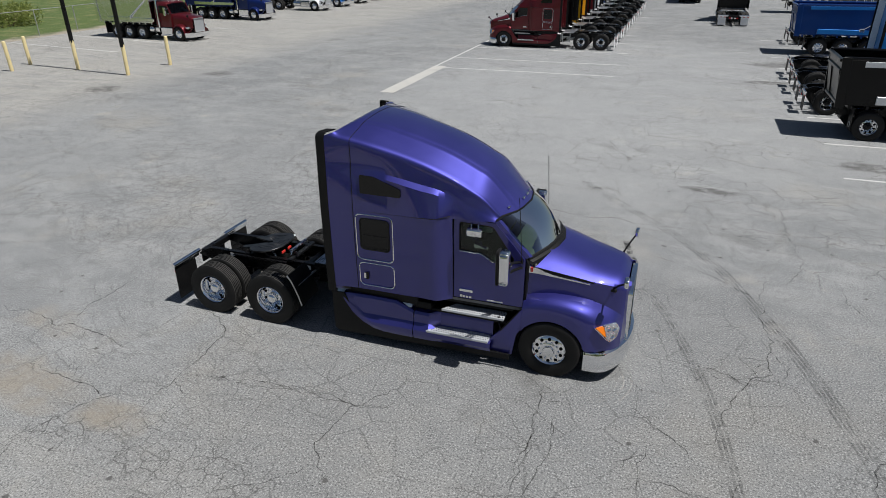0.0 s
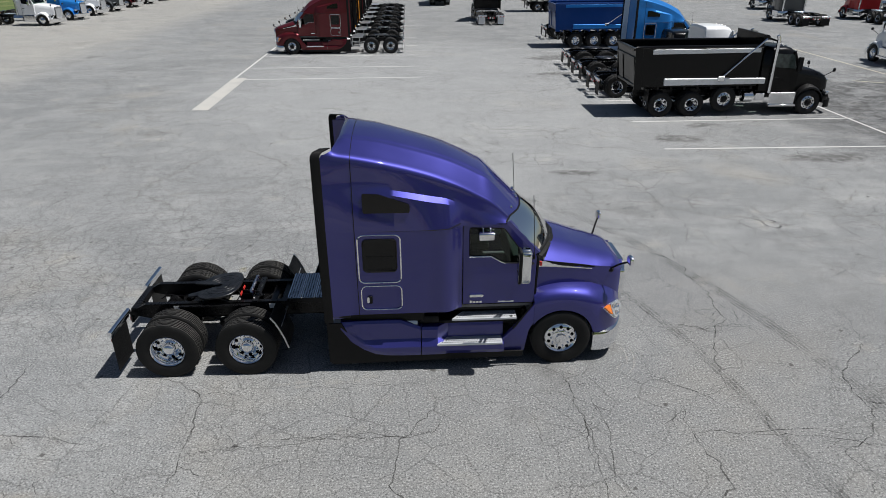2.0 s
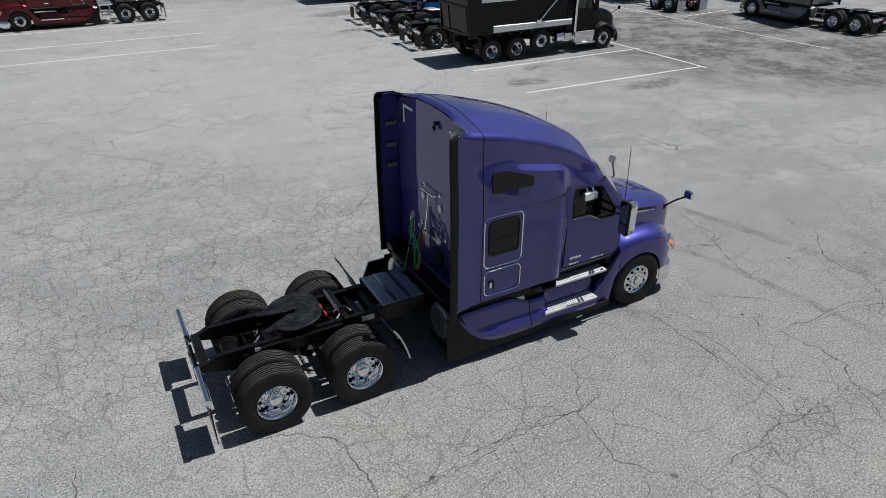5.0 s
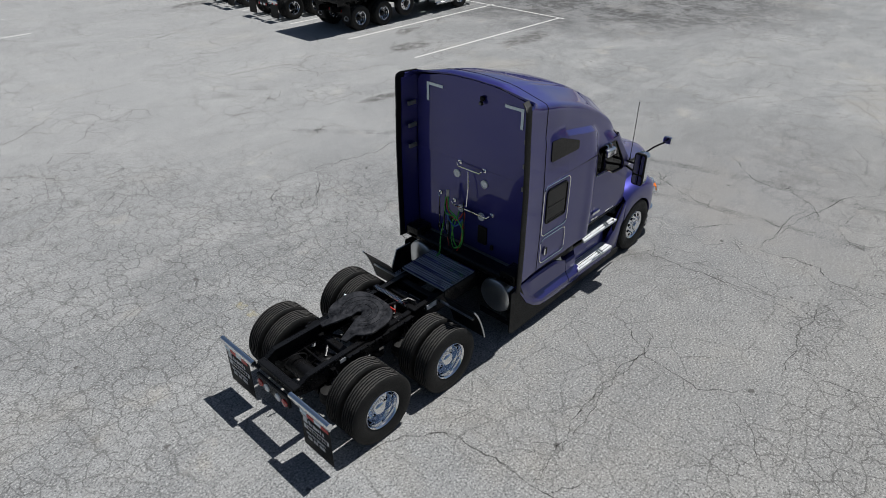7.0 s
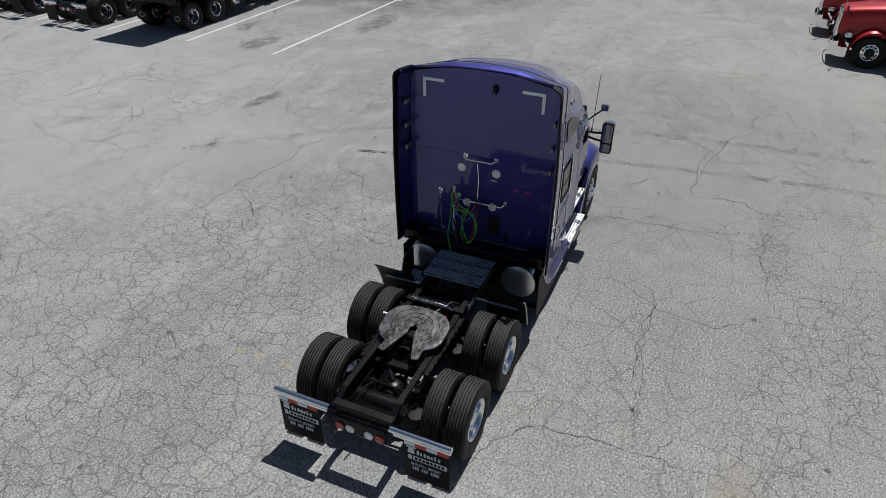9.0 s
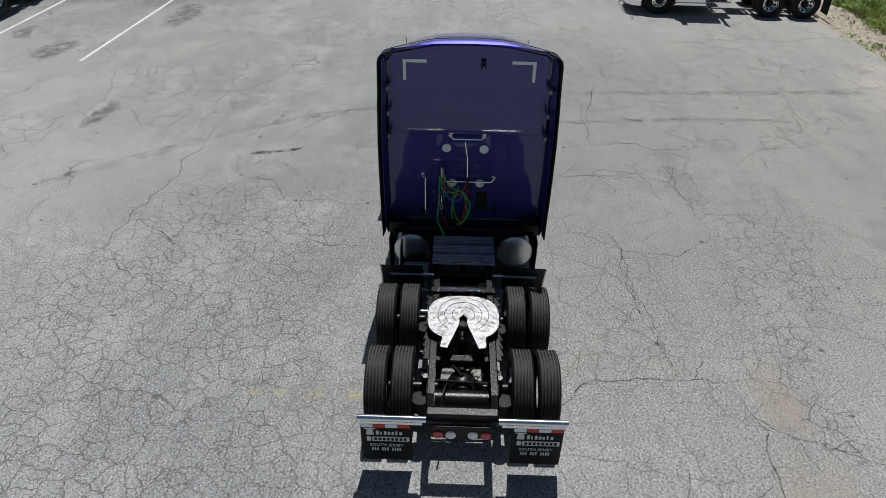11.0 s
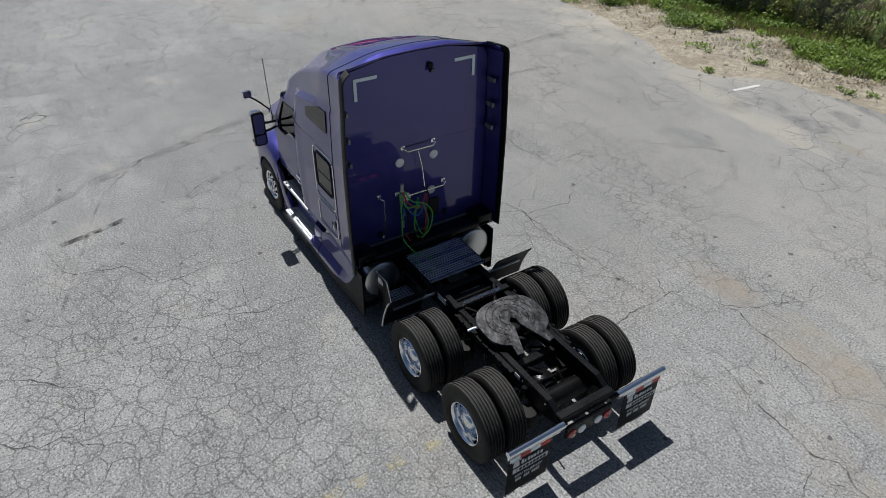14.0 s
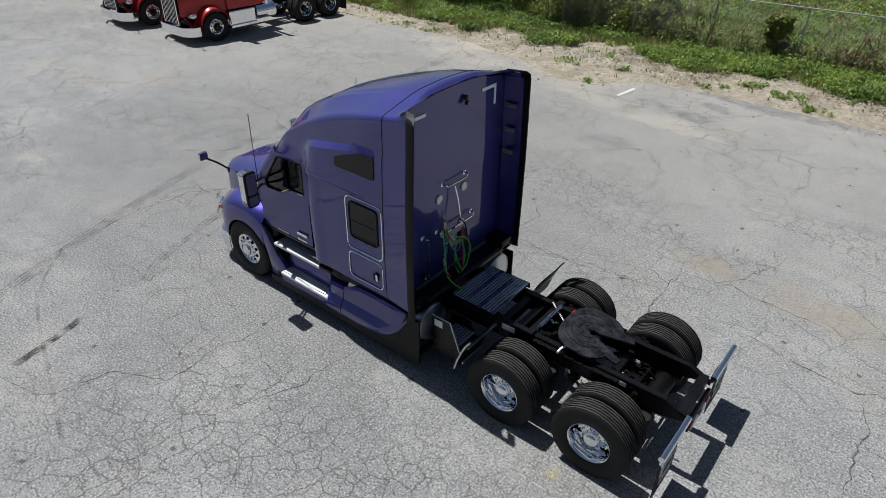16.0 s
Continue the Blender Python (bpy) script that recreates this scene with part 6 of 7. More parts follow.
        prism(bm, [(back + 0.48, 0.36), (front + 0.10, 0.36), (front + 0.05, 0.46), (back + 0.5, 0.46)], "y", s * 1.0, s * 1.22, 0.01)
        part("step_box", bm, ALU, t, "polished step box")
        if stack:
            bm = bmesh.new()
            sx, sy = (back - 0.14, 0.98) if tank else (back + 0.42, 1.14)
            tube(bm, [(sx, s * sy, 0.95), (sx, s * sy, 3.15), (sx - 0.06, s * sy, 3.3)], 0.07, 12)
            part("exhaust_pipe", bm, CHROME, t, "chrome exhaust pipe")
    for s in BOTH:
        bm = tube(bmesh.new(), [(nx - 0.3, s * 0.62, 1.5), (nx - 0.1, s * 0.85, 1.72), (nx - 0.05, s * 0.95, 1.78)], 0.016, 5)
        lathe(bm, [(0.02, -0.03), (0.09, 0.0), (0.085, 0.03)], 14, Matrix.Translation((nx - 0.05, s * 0.97, 1.84)) @ Matrix.Rotation(radians(-80), 4, "Y"))
        part("hood_mirror", bm, PLASTIC, t)
    for y in (-0.5, -0.15, 0, 0.15, 0.5):
        bm = bmesh.new()
        box(bm, front - 0.50, front - 0.45, y - 0.03, y + 0.03, roof - 0.02, roof + 0.025, 0.008)
        part("marker_lamp", bm, WHITELENS, t)
    bm = bmesh.new()
    box(bm, back + 0.1, fx + 0.7, -0.5, 0.5, 0.6, 1.1, 0.05)
    part("engine_and_gearbox", bm, CHASSIS, t)


def bobtail(paint, m, label, group="", front=5.4, nose="sloped", flaps=PLASTIC, stack=True, hub=CHASSIS, headboard=False, shield=None, roof=2.8):
    """A day-cab tractor without a trailer; origin between the rear axles."""
    t = thing("tractor_truck", label, "truck", group, m)
    day_cab(t, paint, front, nose, stack, shield=shield, roof=roof)
    running_gear(t, (0.66, -0.66), front, hub=hub)
    rails(t, -1.52, front + 0.8)
    tail(t)
    fifth_wheel(t, 0.0, 1.13)
    for s in BOTH:
        mud_flap(t, s, -1.55, False, flaps)
    bm = bmesh.new()
    box(bm, 1.3, 2.0, -0.42, 0.42, 1.0, 1.05, 0.01)
    part("deck_plate", bm, TREAD, t)
    if headboard:
        bm = bmesh.new()
        box(bm, front - 2.6, front - 2.5, -1.05, 1.05, 1.05, 2.85, 0.02)
        board = part("headboard", bm, CHASSIS, t, "dark ribbed headboard")
        for k in range(7):
            part("headboard_rib", box(bmesh.new(), front - 2.63, front - 2.603, -1.0, 1.0, 1.2 + k * 0.23, 1.3 + k * 0.23, 0.01), CHASSIS, board)
        bm = bmesh.new()
        box(bm, front - 2.95, front - 2.64, -0.85, 0.85, 1.05, 1.75, 0.04)
        cyl(bm, (front - 2.8, -0.75, 2.1), (front - 2.8, 0.75, 2.1), 0.2, 16)
        part("hydraulic_tank", bm, CHASSIS, t, "dark tank behind the cab")
    return t


def dump_truck(paint, box_mat, m, label, group="", axles=(0.0, 1.35, 2.75), front=6.5, trim=ALU, nose="sloped", length=6.0, bed_tone=None, shield=None, hub=CHASSIS, lift=0.0, top=0.0):
    """A conventional truck with a tipping body; origin on the ground below the last axle."""
    t = thing("dump_truck", label, "truck", group, m)
    day_cab(t, paint, front, nose, True, tank=False, shield=shield)
    running_gear(t, axles if not lift else axles[:-1], front, hub=hub)
    if lift:
        for s in BOTH:
            wheel(t, axles[-1], s * 1.04, 0.508 + lift, s, True, hub=hub)
        part("lift_axle", cyl(bmesh.new(), (axles[-1], -0.9, 0.508 + lift), (axles[-1], 0.9, 0.508 + lift), 0.07, 12), CHASSIS, t)
    rails(t, -1.0, front + 0.8, tapered=False)
    x1 = front - 2.45
    x0 = x1 - length
    tip = (x0 + 0.15, x0)     # foot and top of the sloping tailgate
    for s in BOTH:
        bm = bmesh.new()
        prism(bm, [(x0 + 0.22, 1.32), (x1, 1.32), (x1, 2.98 + top), (x0 + 0.05, 2.98 + top)], "y", s * 1.16, s * 1.22, 0.01)
        part("side_panel", bm, box_mat, t, "smooth dump body side")
        bm = bmesh.new()
        prism(bm, [(x0 + 1.35, 1.33), (x1 + 0.28, 1.36), (x1 + 0.28, 1.60), (x0 + 1.35, 1.62)], "y", s * 1.18, s * 1.30, 0.015)
        part("rub_rail", bm, trim, t, "bright lower rail")
        bm = bmesh.new()
        prism(bm, [(x0 + 0.75, 2.74 + top), (x1 - 0.1, 2.78 + top), (x1 - 0.1, 2.95 + top), (x0 + 0.75, 2.93 + top)], "y", s * 1.21, s * 1.235, 0.004)
        part("top_strip", bm, trim, t, "bright upper strip")
        bm = bmesh.new()
        tube(bm, [(x0 + 0.08, s * 1.16, 3.02 + top), (x1 + 0.05, s * 1.16, 3.02 + top)], 0.06, 8)
        part("top_rail", bm, box_mat, t)
        bm = bmesh.new()
        prism(bm, [(x0 + 0.10, 1.15), (x0 + 0.42, 1.15), (x0 + 0.32, 3.05 + top), (x0, 3.05 + top)], "y", s * 1.20, s * 1.26, 0.01)
        part("corner_post", bm, box_mat, t)
        bm = bmesh.new()
        tube(bm, [(x0 + 3.75, s * 1.31, 1.62), (x1 + 0.05, s * 1.27, 3.18)], 0.035, 8)
        box(bm, x0 + 3.62, x0 + 3.9, s * 1.24, s * 1.36, 1.50, 1.70, 0.02)
        part("tarp_arm", bm, ALU, t, "bare aluminium tarp arm")
        bm = bmesh.new()
        box(bm, x0 + 0.78, x0 + 0.80, s * 0.62, s * 1.2, 0.32, 1.15, 0.004)
        part("mud_flap", bm, PLASTIC, t, "black rubber mud flap with a pale mark")
        bm = bmesh.new()
        tube(bm, [(x0 + 0.775, s * 0.91 + 0.13 * math.cos(a), 0.52 + 0.09 * math.sin(a)) for a in np.linspace(0, 2 * math.pi, 17)[:-1]], 0.012, 4, True)
        part("flap_mark", bm, PRINT, t)
    bm = bmesh.new()
    prism(bm, [(x0 + 0.2, 1.25), (x0 + 0.28, 1.25), (x0 + 0.08, 3.0 + top), (x0, 3.0 + top)], "y", -1.2, 1.2, 0.01)
    gate = part("tailgate", bm, box_mat, t, "ribbed tailgate")
    for y in (-0.78, 0.78):
        bm = bmesh.new()
        prism(bm, [(x0 + 0.155, 1.35), (x0 + 0.2, 1.35), (x0 + 0.06, 2.4), (x0 + 0.02, 2.4)], "y", y - 0.30, y + 0.30, 0.01)
        part("tailgate_panel", bm, box_mat, gate)
    for z, d in ((2.45, 0.05), (1.32, 0.18), (2.95 + top, 0.0)):
        bm = bmesh.new()
        box(bm, x0 + d - 0.06, x0 + d + 0.03, -1.2, 1.2, z - 0.05, z + 0.05, 0.012)
        part("tailgate_rail", bm, box_mat, gate)
    bm = bmesh.new()
    box(bm, x1 - 0.06, x1, -1.2, 1.2, 1.3, 3.35, 0.01)
    prism(bm, [(x1 - 0.03, 3.3), (x1 + 0.75, 3.05), (x1 + 0.75, 3.0), (x1 - 0.03, 3.2)], "y", -1.1, 1.1)
    part("bulkhead", bm, box_mat, t, "front bulkhead with a cab guard")
    bm = bmesh.new()
    box(bm, x0 + 0.2, x1, -1.16, 1.16, 1.25, 1.34)
    floor = part("body_floor", bm, bed_tone or box_mat, t)
    rib = finish(box(bmesh.new(), -0.05, 0.05, -1.15, 1.15, 1.12, 1.25, 0.01), "floor_rib")
    for k in range(9):
        part("floor_rib", rib, box_mat, floor, "", Matrix.Translation((x0 + 0.6 + k * (length - 0.8) / 8, 0, 0)))
    bm = bmesh.new()
    cyl(bm, (x1 - 0.05, 0, 3.22), (x1 + 0.2, 0, 3.22), 0.14, 12)
    tube(bm, [(x1 + 0.1, -1.2, 3.22), (x1 + 0.1, 1.2, 3.22)], 0.11, 10)
    part("tarp_roll", bm, PLASTIC, t, "rolled black tarpaulin")
    for s in BOTH:
        bm = bmesh.new()
        lathe(bm, [(0.18, 0), (0.24, 0.03), (0.24, 0.42), (0.18, 0.45)], 20, Matrix.Translation((axles[-1] + 0.85, s * 0.95, 0.78)) @ Matrix.Rotation(radians(90), 4, "Y"))
        box(bm, axles[-1] + 1.4, axles[-1] + 1.8, s * 0.8, s * 1.1, 0.62, 0.92, 0.02)
        part("air_tank", bm, ALU, t, "polished tank")
    bm = bmesh.new()
    box(bm, x0 + 0.72, x0 + 0.80, -1.2, 1.2, 1.05, 1.18, 0.01)
    box(bm, x0 + 0.9, x0 + 1.0, -0.9, 0.9, 0.62, 0.9, 0.02)
    part("rear_beam", bm, CHASSIS, t)
    for y in (-0.42, 0.0, 0.42):
        bm = bmesh.new()
        lathe(bm, [(0.07, 0), (0.06, 0.02)], 14, Matrix.Translation((x0 + 0.9, y, 0.76)) @ Matrix.Rotation(radians(-90), 4, "Y"))
        part("tail_lamp", bm, REDLENS, t)
    return t


def parked_sleeper(paint, m, label, group, flaps=PRINT, hub=CHASSIS):
    t = sleeper_tractor(paint, m, label, 1, group=group)
    running_gear(t, (0.66, -0.66), 6.06, hub=hub)
    rails(t, -1.52, 6.9)
    tail(t)
    fifth_wheel(t, 0.0, 1.13)
    for s in BOTH:
        mud_flap(t, s, -1.55, False, flaps)
        bm = bmesh.new()
        for z in (0.5, 0.78):
            box(bm, 1.45, 1.95, s * 0.55, s * 0.95, z - 0.03, z, 0.006)
        for x in (1.45, 1.95):
            box(bm, x - 0.02, x + 0.02, s * 0.93, s * 0.96, 0.42, 1.05, 0.004)
        part("side_step", bm, MILL, t, "bright side steps")
    bm = bmesh.new()
    box(bm, 1.25, 2.0, -0.85, 0.85, 1.02, 1.06, 0.01)
    part("deck_plate", bm, MILL, t)
    bm = bmesh.new()
    box(bm, 2.6, 6.6, -0.42, 0.42, 0.45, 1.1, 0.06)
    part("engine_and_gearbox", bm, CHASSIS, t)
    return t


ROW = "sleeper tractors parked side by side"
for y, paint, colour in ((36.9, MAROON, "maroon"), (41.4, BLACK, "black"), (46.0, YELLOW, "yellow"), (50.6, MAROON, "maroon"), (55.2, WHITE, "white"), (59.7, GREY, "grey"), (64.3, BLUE, "blue")):
    parked_sleeper(paint, pose(1.55, y, 0, 0, 0, 180), "%s sleeper tractor without trailer in a marked bay" % colour, ROW)

BAYS = "trucks parked in the bays"
dump_truck(BLACK, BLACK, pose(14.17, 17.75, 0), "black four-axle dump truck with bright side rails", BAYS, trim=STEP, lift=0.2, length=5.4, top=-0.14)
bobtail(WHITE, pose(14.1, 21.6, 0), "white day-cab tractor beside the black dump truck", BAYS, front=5.6, roof=3.2, stack=False)
bobtail(BLACK, pose(14.25, 25.6, 0), "black day-cab tractor without trailer", BAYS, front=5.6, roof=2.5, stack=False)
parked_sleeper(SKYBLUE, pose(14.5, 29.4, 0), "bright blue high-roofed sleeper tractor without trailer", BAYS, PLASTIC)
dump_truck(SKYBLUE, BLUE, pose(15.4, 38.4, 0), "blue dump truck with a pale blue rail", BAYS, trim=SKYBLUE, hub=ALU, front=6.85)
bobtail(BLACK, pose(15.8, 43.2, 0), "black day-cab tractor beside the blue dump truck", BAYS)
dump_truck(GREY, RUSTY, pose(17.8, 66.3, 0), "grey dump truck with a weathered steel body", BAYS, trim=RUSTY)
sl = parked_sleeper(BLACK, pose(11.1, 53.6, 0, 0, 0, 90), "dark sleeper tractor seen from behind with pale mud flaps", BAYS)
dump_truck(BLACK, BLACK, pose(7.4, 76.0, 0, 0, 0, 90), "black dump truck at the far end of the lot", BAYS)

EAST = "trucks along the far side of the lot"
bobtail(WHITE, pose(33.0, 23.7, 0, 0, 0, 84), "white day-cab tractor with a dark headboard and pale mud flaps", EAST, front=6.2, flaps=PRINT, headboard=True, hub=ALU)
dump_truck(GREY, RUSTY, pose(41.9, 25.8, 0, 0, 0, 85), "grey dump truck with an aluminium tarp arm", EAST, front=6.3, axles=(0.0, 1.35))
parked_sleeper(SILVER, pose(36.0, 13.4, 0, 0, 0, 89), "grey high-roofed sleeper tractor without trailer", EAST, PLASTIC, ALU)
bobtail(GREY, pose(39.6, 49.6, 0, 0, 0, 86), "dark grey day-cab tractor without trailer", EAST)
bobtail(RED, pose(47.6, 50.5, 0, 0, 0, 86), "red day-cab tractor without trailer", EAST)
bobtail(BLACK, pose(44.0, 62.0, 0, 0, 0, 86), "black day-cab tractor without trailer", EAST)
dump_truck(GREY, RUSTY, pose(52.5, 44.0, 0, 0, 0, 86), "grey dump truck with a weathered body", EAST)
bobtail(WHITE, pose(56.5, 60.0, 0, 0, 0, 86), "white day-cab tractor without trailer", EAST)

WEST = "trucks parked nose out along the fence"
PANEL = surface("grey_winter_front", (0.30, 0.31, 0.32), 0.7, 0, 0.1, 4, 60, 0.1, 200)
def west(y, kind, paint, body, label, x=-36.9):
    if kind == "dump":
        dump_truck(paint, body, pose(x, y, 0, 0, 0, -5), label, WEST, nose="tall", shield=PANEL, hub=ALU)
    else:
        bobtail(paint, pose(x + 1.6, y, 0, 0, 0, -5), label, WEST, nose="tall", shield=PANEL, hub=ALU)
west(33.3, "dump", MAROON, ALU, "maroon dump truck with a bright aluminium body", -35.4)
west(47.4, "dump", NAVY, NAVY, "dark blue dump truck parked nose out", -38.4)
west(57.3, "bob", WHITE, None, "white long-nosed tractor parked nose out", -38.0)
west(62.4, "bob", SKYBLUE, None, "bright blue long-nosed tractor parked nose out", -38.0)
west(67.2, "bob", WHITE, None, "white long-nosed tractor parked nose out", -38.0)
west(72.0, "bob", GREY, None, "dark grey long-nosed tractor parked nose out", -38.0)
west(77.5, "bob", MAROON, None, "maroon long-nosed tractor parked nose out", -38.0)
west(82.8, "bob", WHITE, None, "white long-nosed tractor parked nose out", -38.0)
west(88.0, "bob", BLACK, None, "black long-nosed tractor parked nose out", -38.0)

SOUTH = "red tractors beside the verge"
bobtail(RED, pose(20.35, -12.3, 0, 0, 0, 88), "red day-cab tractor with chrome bumper and tanks", SOUTH, front=4.8, nose="tall", hub=CHASSIS)
bobtail(RED, pose(24.2, -12.0, 0, 0, 0, 88), "red day-cab tractor with chrome bumper and tanks", SOUTH, front=4.8, nose="tall", hub=CHASSIS)


def bollard(x, y):
    bm = bmesh.new()
    lathe(bm, [(0.105, 0.0), (0.105, 1.62), (0.095, 1.68), (0.06, 1.715), (0.01, 1.72)], 18)
    ob = part("bollard", bm, BOLLARD, None, "", Matrix.Translation((x, y, 0)) @ Matrix.Rotation(radians(random.uniform(-2, 2)), 4, "X"))
    return tagged(ob, "pale yellow steel bollard on the asphalt", "bollard", "bollards round the sign posts")


for x, y in ((-29.98, 18.1), (-31.02, 20.23), (-26.53, 19.7), (-22.2, 19.12), (-22.23, 22.62)):
    bollard(x, y)
for x, y in ((-26.53, 19.7), (-22.2, 19.12)):
    bm = bmesh.new()
    box(bm, x - 0.09, x + 0.09, y - 0.09, y + 0.09, 1.55, 9.5, 0.015)
    tagged(part("sign_post", bm, CHASSIS), "tall black square steel post", "post", "black posts behind the bollards")


# ---- fence, weeds and bushes ----
def along(x, stops):
    """A value that runs smoothly through (x, value) stops."""
    for (xa, ya), (xb, yb) in zip(stops, stops[1:]):
        if x <= xb:
            u = min(1.0, max(0.0, (x - xa) / (xb - xa)))
            return ya + (yb - ya) * u * u * (3 - 2 * u)
    return stops[-1][1]


def pave_edge(x):
    """How far south the pavement reaches."""
    y = along(x, ((-12, -13.6), (-1.6, -13.9), (2.3, -13.85), (4.9, -13.65), (6.4, -12.2), (7.5, -12.0), (9.7, -12.95), (13, -13.6), (18, -13.5)))
    return y + 0.10 * noise.noise((x * 0.9, 3.1, 0)) + 0.06 * noise.noise((x * 2.9, 1.0, 0)) + 0.6 * min(1, max(0, abs(x - 5) / 8 - 1)) * noise.noise((x * 0.12, 9.7, 0))


def weed_edge(x):
    """Where the green growth ends towards the sand."""
    y = along(x, ((-6, -16.4), (0.2, -16.5), (2.6, -16.9), (3.7, -16.2), (4.4, -15.5), (6.0, -16.0), (7.6, -16.9), (8.7, -16.7), (9.4, -15.1), (10.3, -15.0), (11.2, -15.9), (12.3, -16.1), (13.2, -15.0), (16, -15.2)))
    return y + 0.25 * noise.noise((x * 1.1, 7.7, 0)) + 0.15 * noise.noise((x * 3.0, 2.2, 0))


def chain_fence(x0, x1, y, lean=0.0, name="fence", h=1.8, step=0.085):
    """Chain-link fence along x with galvanised posts and a top rail."""
    t = thing(name, "galvanised chain-link fence overgrown with weeds", "fence")
    n = max(1, round((x1 - x0) / 3.0))
    for k in range(n + 1):
        bm = bmesh.new()
        x = x0 + (x1 - x0) * k / n
        cyl(bm, (x, y + lean * x, -0.05), (x, y + lean * x, h), 0.03, 10)
        part("post", bm, GALV, t)
    bm = bmesh.new()
    tube(bm, [(x0, y + lean * x0, h), (x1, y + lean * x1, h)], 0.022, 8)
    part("top_rail", bm, GALV, t)
    bm = bmesh.new()
    m = int((x1 - x0) / step)
    for k in range(-int(h / step), m):
        for d in (1, -1):
            xa, xb = x0 + k * step, x0 + k * step + h
            za, zb = (0, h) if d > 0 else (h, 0)
            if xa < x0:
                u = (x0 - xa) / h
                xa, za = x0, za + (zb - za) * u
            if xb > x1:
                u = (x1 - xa) / (xb - xa)
                xb, zb = x1, za + (zb - za) * u
            if xb - xa < 0.02:
                continue
            a, b = Vector((xa, y + lean * xa, za)), Vector((xb, y + lean * xb, zb))
            s = Vector((0, 0, 0.0025))
            o = Vector((0, 0.0025, 0))
            va = [bm.verts.new(p) for p in (a + s, a - s + o, a - s - o)]
            vb = [bm.verts.new(p) for p in (b + s, b - s + o, b - s - o)]
            for j in range(3):
                bm.faces.new((va[j], va[(j + 1) % 3], vb[(j + 1) % 3], vb[j]))
    tagged(part("wire_mesh", bm, GALV, t), kind="stuff")
    return t


chain_fence(-10.0, 11.0, -19.48, 0.096)
RNG = random.Random(7)


def leaf_mesh(name, spots, size, material, label, category, upright=0.5, stems=False):
    """Many small leaves round spots of (x, y, radius, height, count), as one mesh."""
    vs, fs = [], []
    for cx, cy, r, h, count in spots:
        for _ in range(count):
            a, d = RNG.uniform(0, 2 * math.pi), r * math.sqrt(RNG.random())
            top = h * (1 - 0.65 * (d / r) ** 2) * RNG.uniform(0.7, 1.15)
            z = top * RNG.random() ** 0.55
            x, y = cx + d * math.cos(a), cy + d * math.sin(a)
            s = size * RNG.uniform(0.6, 1.5)
            yaw, tilt = RNG.uniform(0, 2 * math.pi), RNG.uniform(0.1, 1.3) * upright * 1.6
            u = Vector((math.cos(yaw) * math.cos(tilt), math.sin(yaw) * math.cos(tilt), math.sin(tilt)))
            w = Vector((-math.sin(yaw), math.cos(yaw), RNG.uniform(-0.4, 0.4)))
            c = Vector((x, y, z - 0.03))
            k = len(vs)
            vs += [c, c + u * s * 0.55 + w * s * 0.28, c + u * s * 1.1, c + u * s * 0.5 - w * s * 0.28]
            fs.append((k, k + 1, k + 2, k + 3))
    me = bpy.data.meshes.new(name)
    me.from_pydata([tuple(v) for v in vs], [], fs)
    me.materials.append(material)
    return tagged(new(name, me), label, category, kind="stuff")


def blades(name, area, count, height, material, label, category):
    """Thin upright blades over patches of ground."""
    vs, fs = [], []
    while len(fs) < count:
        x, y = RNG.uniform(*area[0]), RNG.uniform(*area[1])
        edge = weed_edge(x)
        thin = noise.noise((x * 0.7, y * 0.7, 1.7))
        if y > edge + 0.5 * max(0, thin) - 0.2 and (RNG.random() > 0.05 or y > pave_edge(x) - 0.25 or noise.noise((x * 1.6, y * 1.6, 6.1)) < 0.32):
            continue
        if thin < -0.35 and RNG.random() > 0.3:
            continue
        h = height * RNG.uniform(0.4, 1.4)
        yaw = RNG.uniform(0, 2 * math.pi)
        w, b = 0.012 + 0.018 * RNG.random(), RNG.uniform(0.1, 0.6) * h
        dx, dy = math.cos(yaw), math.sin(yaw)
        k = len(vs)
        vs += [(x - dy * w, y + dx * w, -0.05), (x + dy * w, y - dx * w, -0.05), (x + dx * b * 0.4 + dy * w * 0.7, y + dy * b * 0.4 - dx * w * 0.7, h * 0.6), (x + dx * b, y + dy * b, h)]
        fs.append((k, k + 1, k + 2, k + 3))
    me = bpy.data.meshes.new(name)
    me.from_pydata(vs, [], fs)
    me.materials.append(material)
    return tagged(new(name, me), label, category, kind="stuff")


blades("grass", ((-9, 34), (-24, -13.2)), 45000, 0.16, LEAF, "rough green grass and weeds behind the sandy edge", "grass")
blades("dry_grass", ((-9, 34), (-18.5, -13.4)), 14000, 0.14, DRYLEAF, "dry pale grass among the green", "grass")
# low leafy weeds in front of the fence
spots = []
for _ in range(1150):
    x = RNG.uniform(-8, 30)
    front = weed_edge(x) - 0.1
    y = front + (-19.1 - front) * RNG.random() ** 1.15
    lush = noise.noise((x * 0.5, y * 0.6, 8.8)) + 0.5 * math.exp(-((x - 9.9) / 0.9) ** 2 - ((y + 15.6) / 0.8) ** 2)
    if lush > -0.22:
        spots.append((x, y, RNG.uniform(0.2, 0.55), RNG.uniform(0.12, 0.32) + 0.3 * max(0, lush), 110))
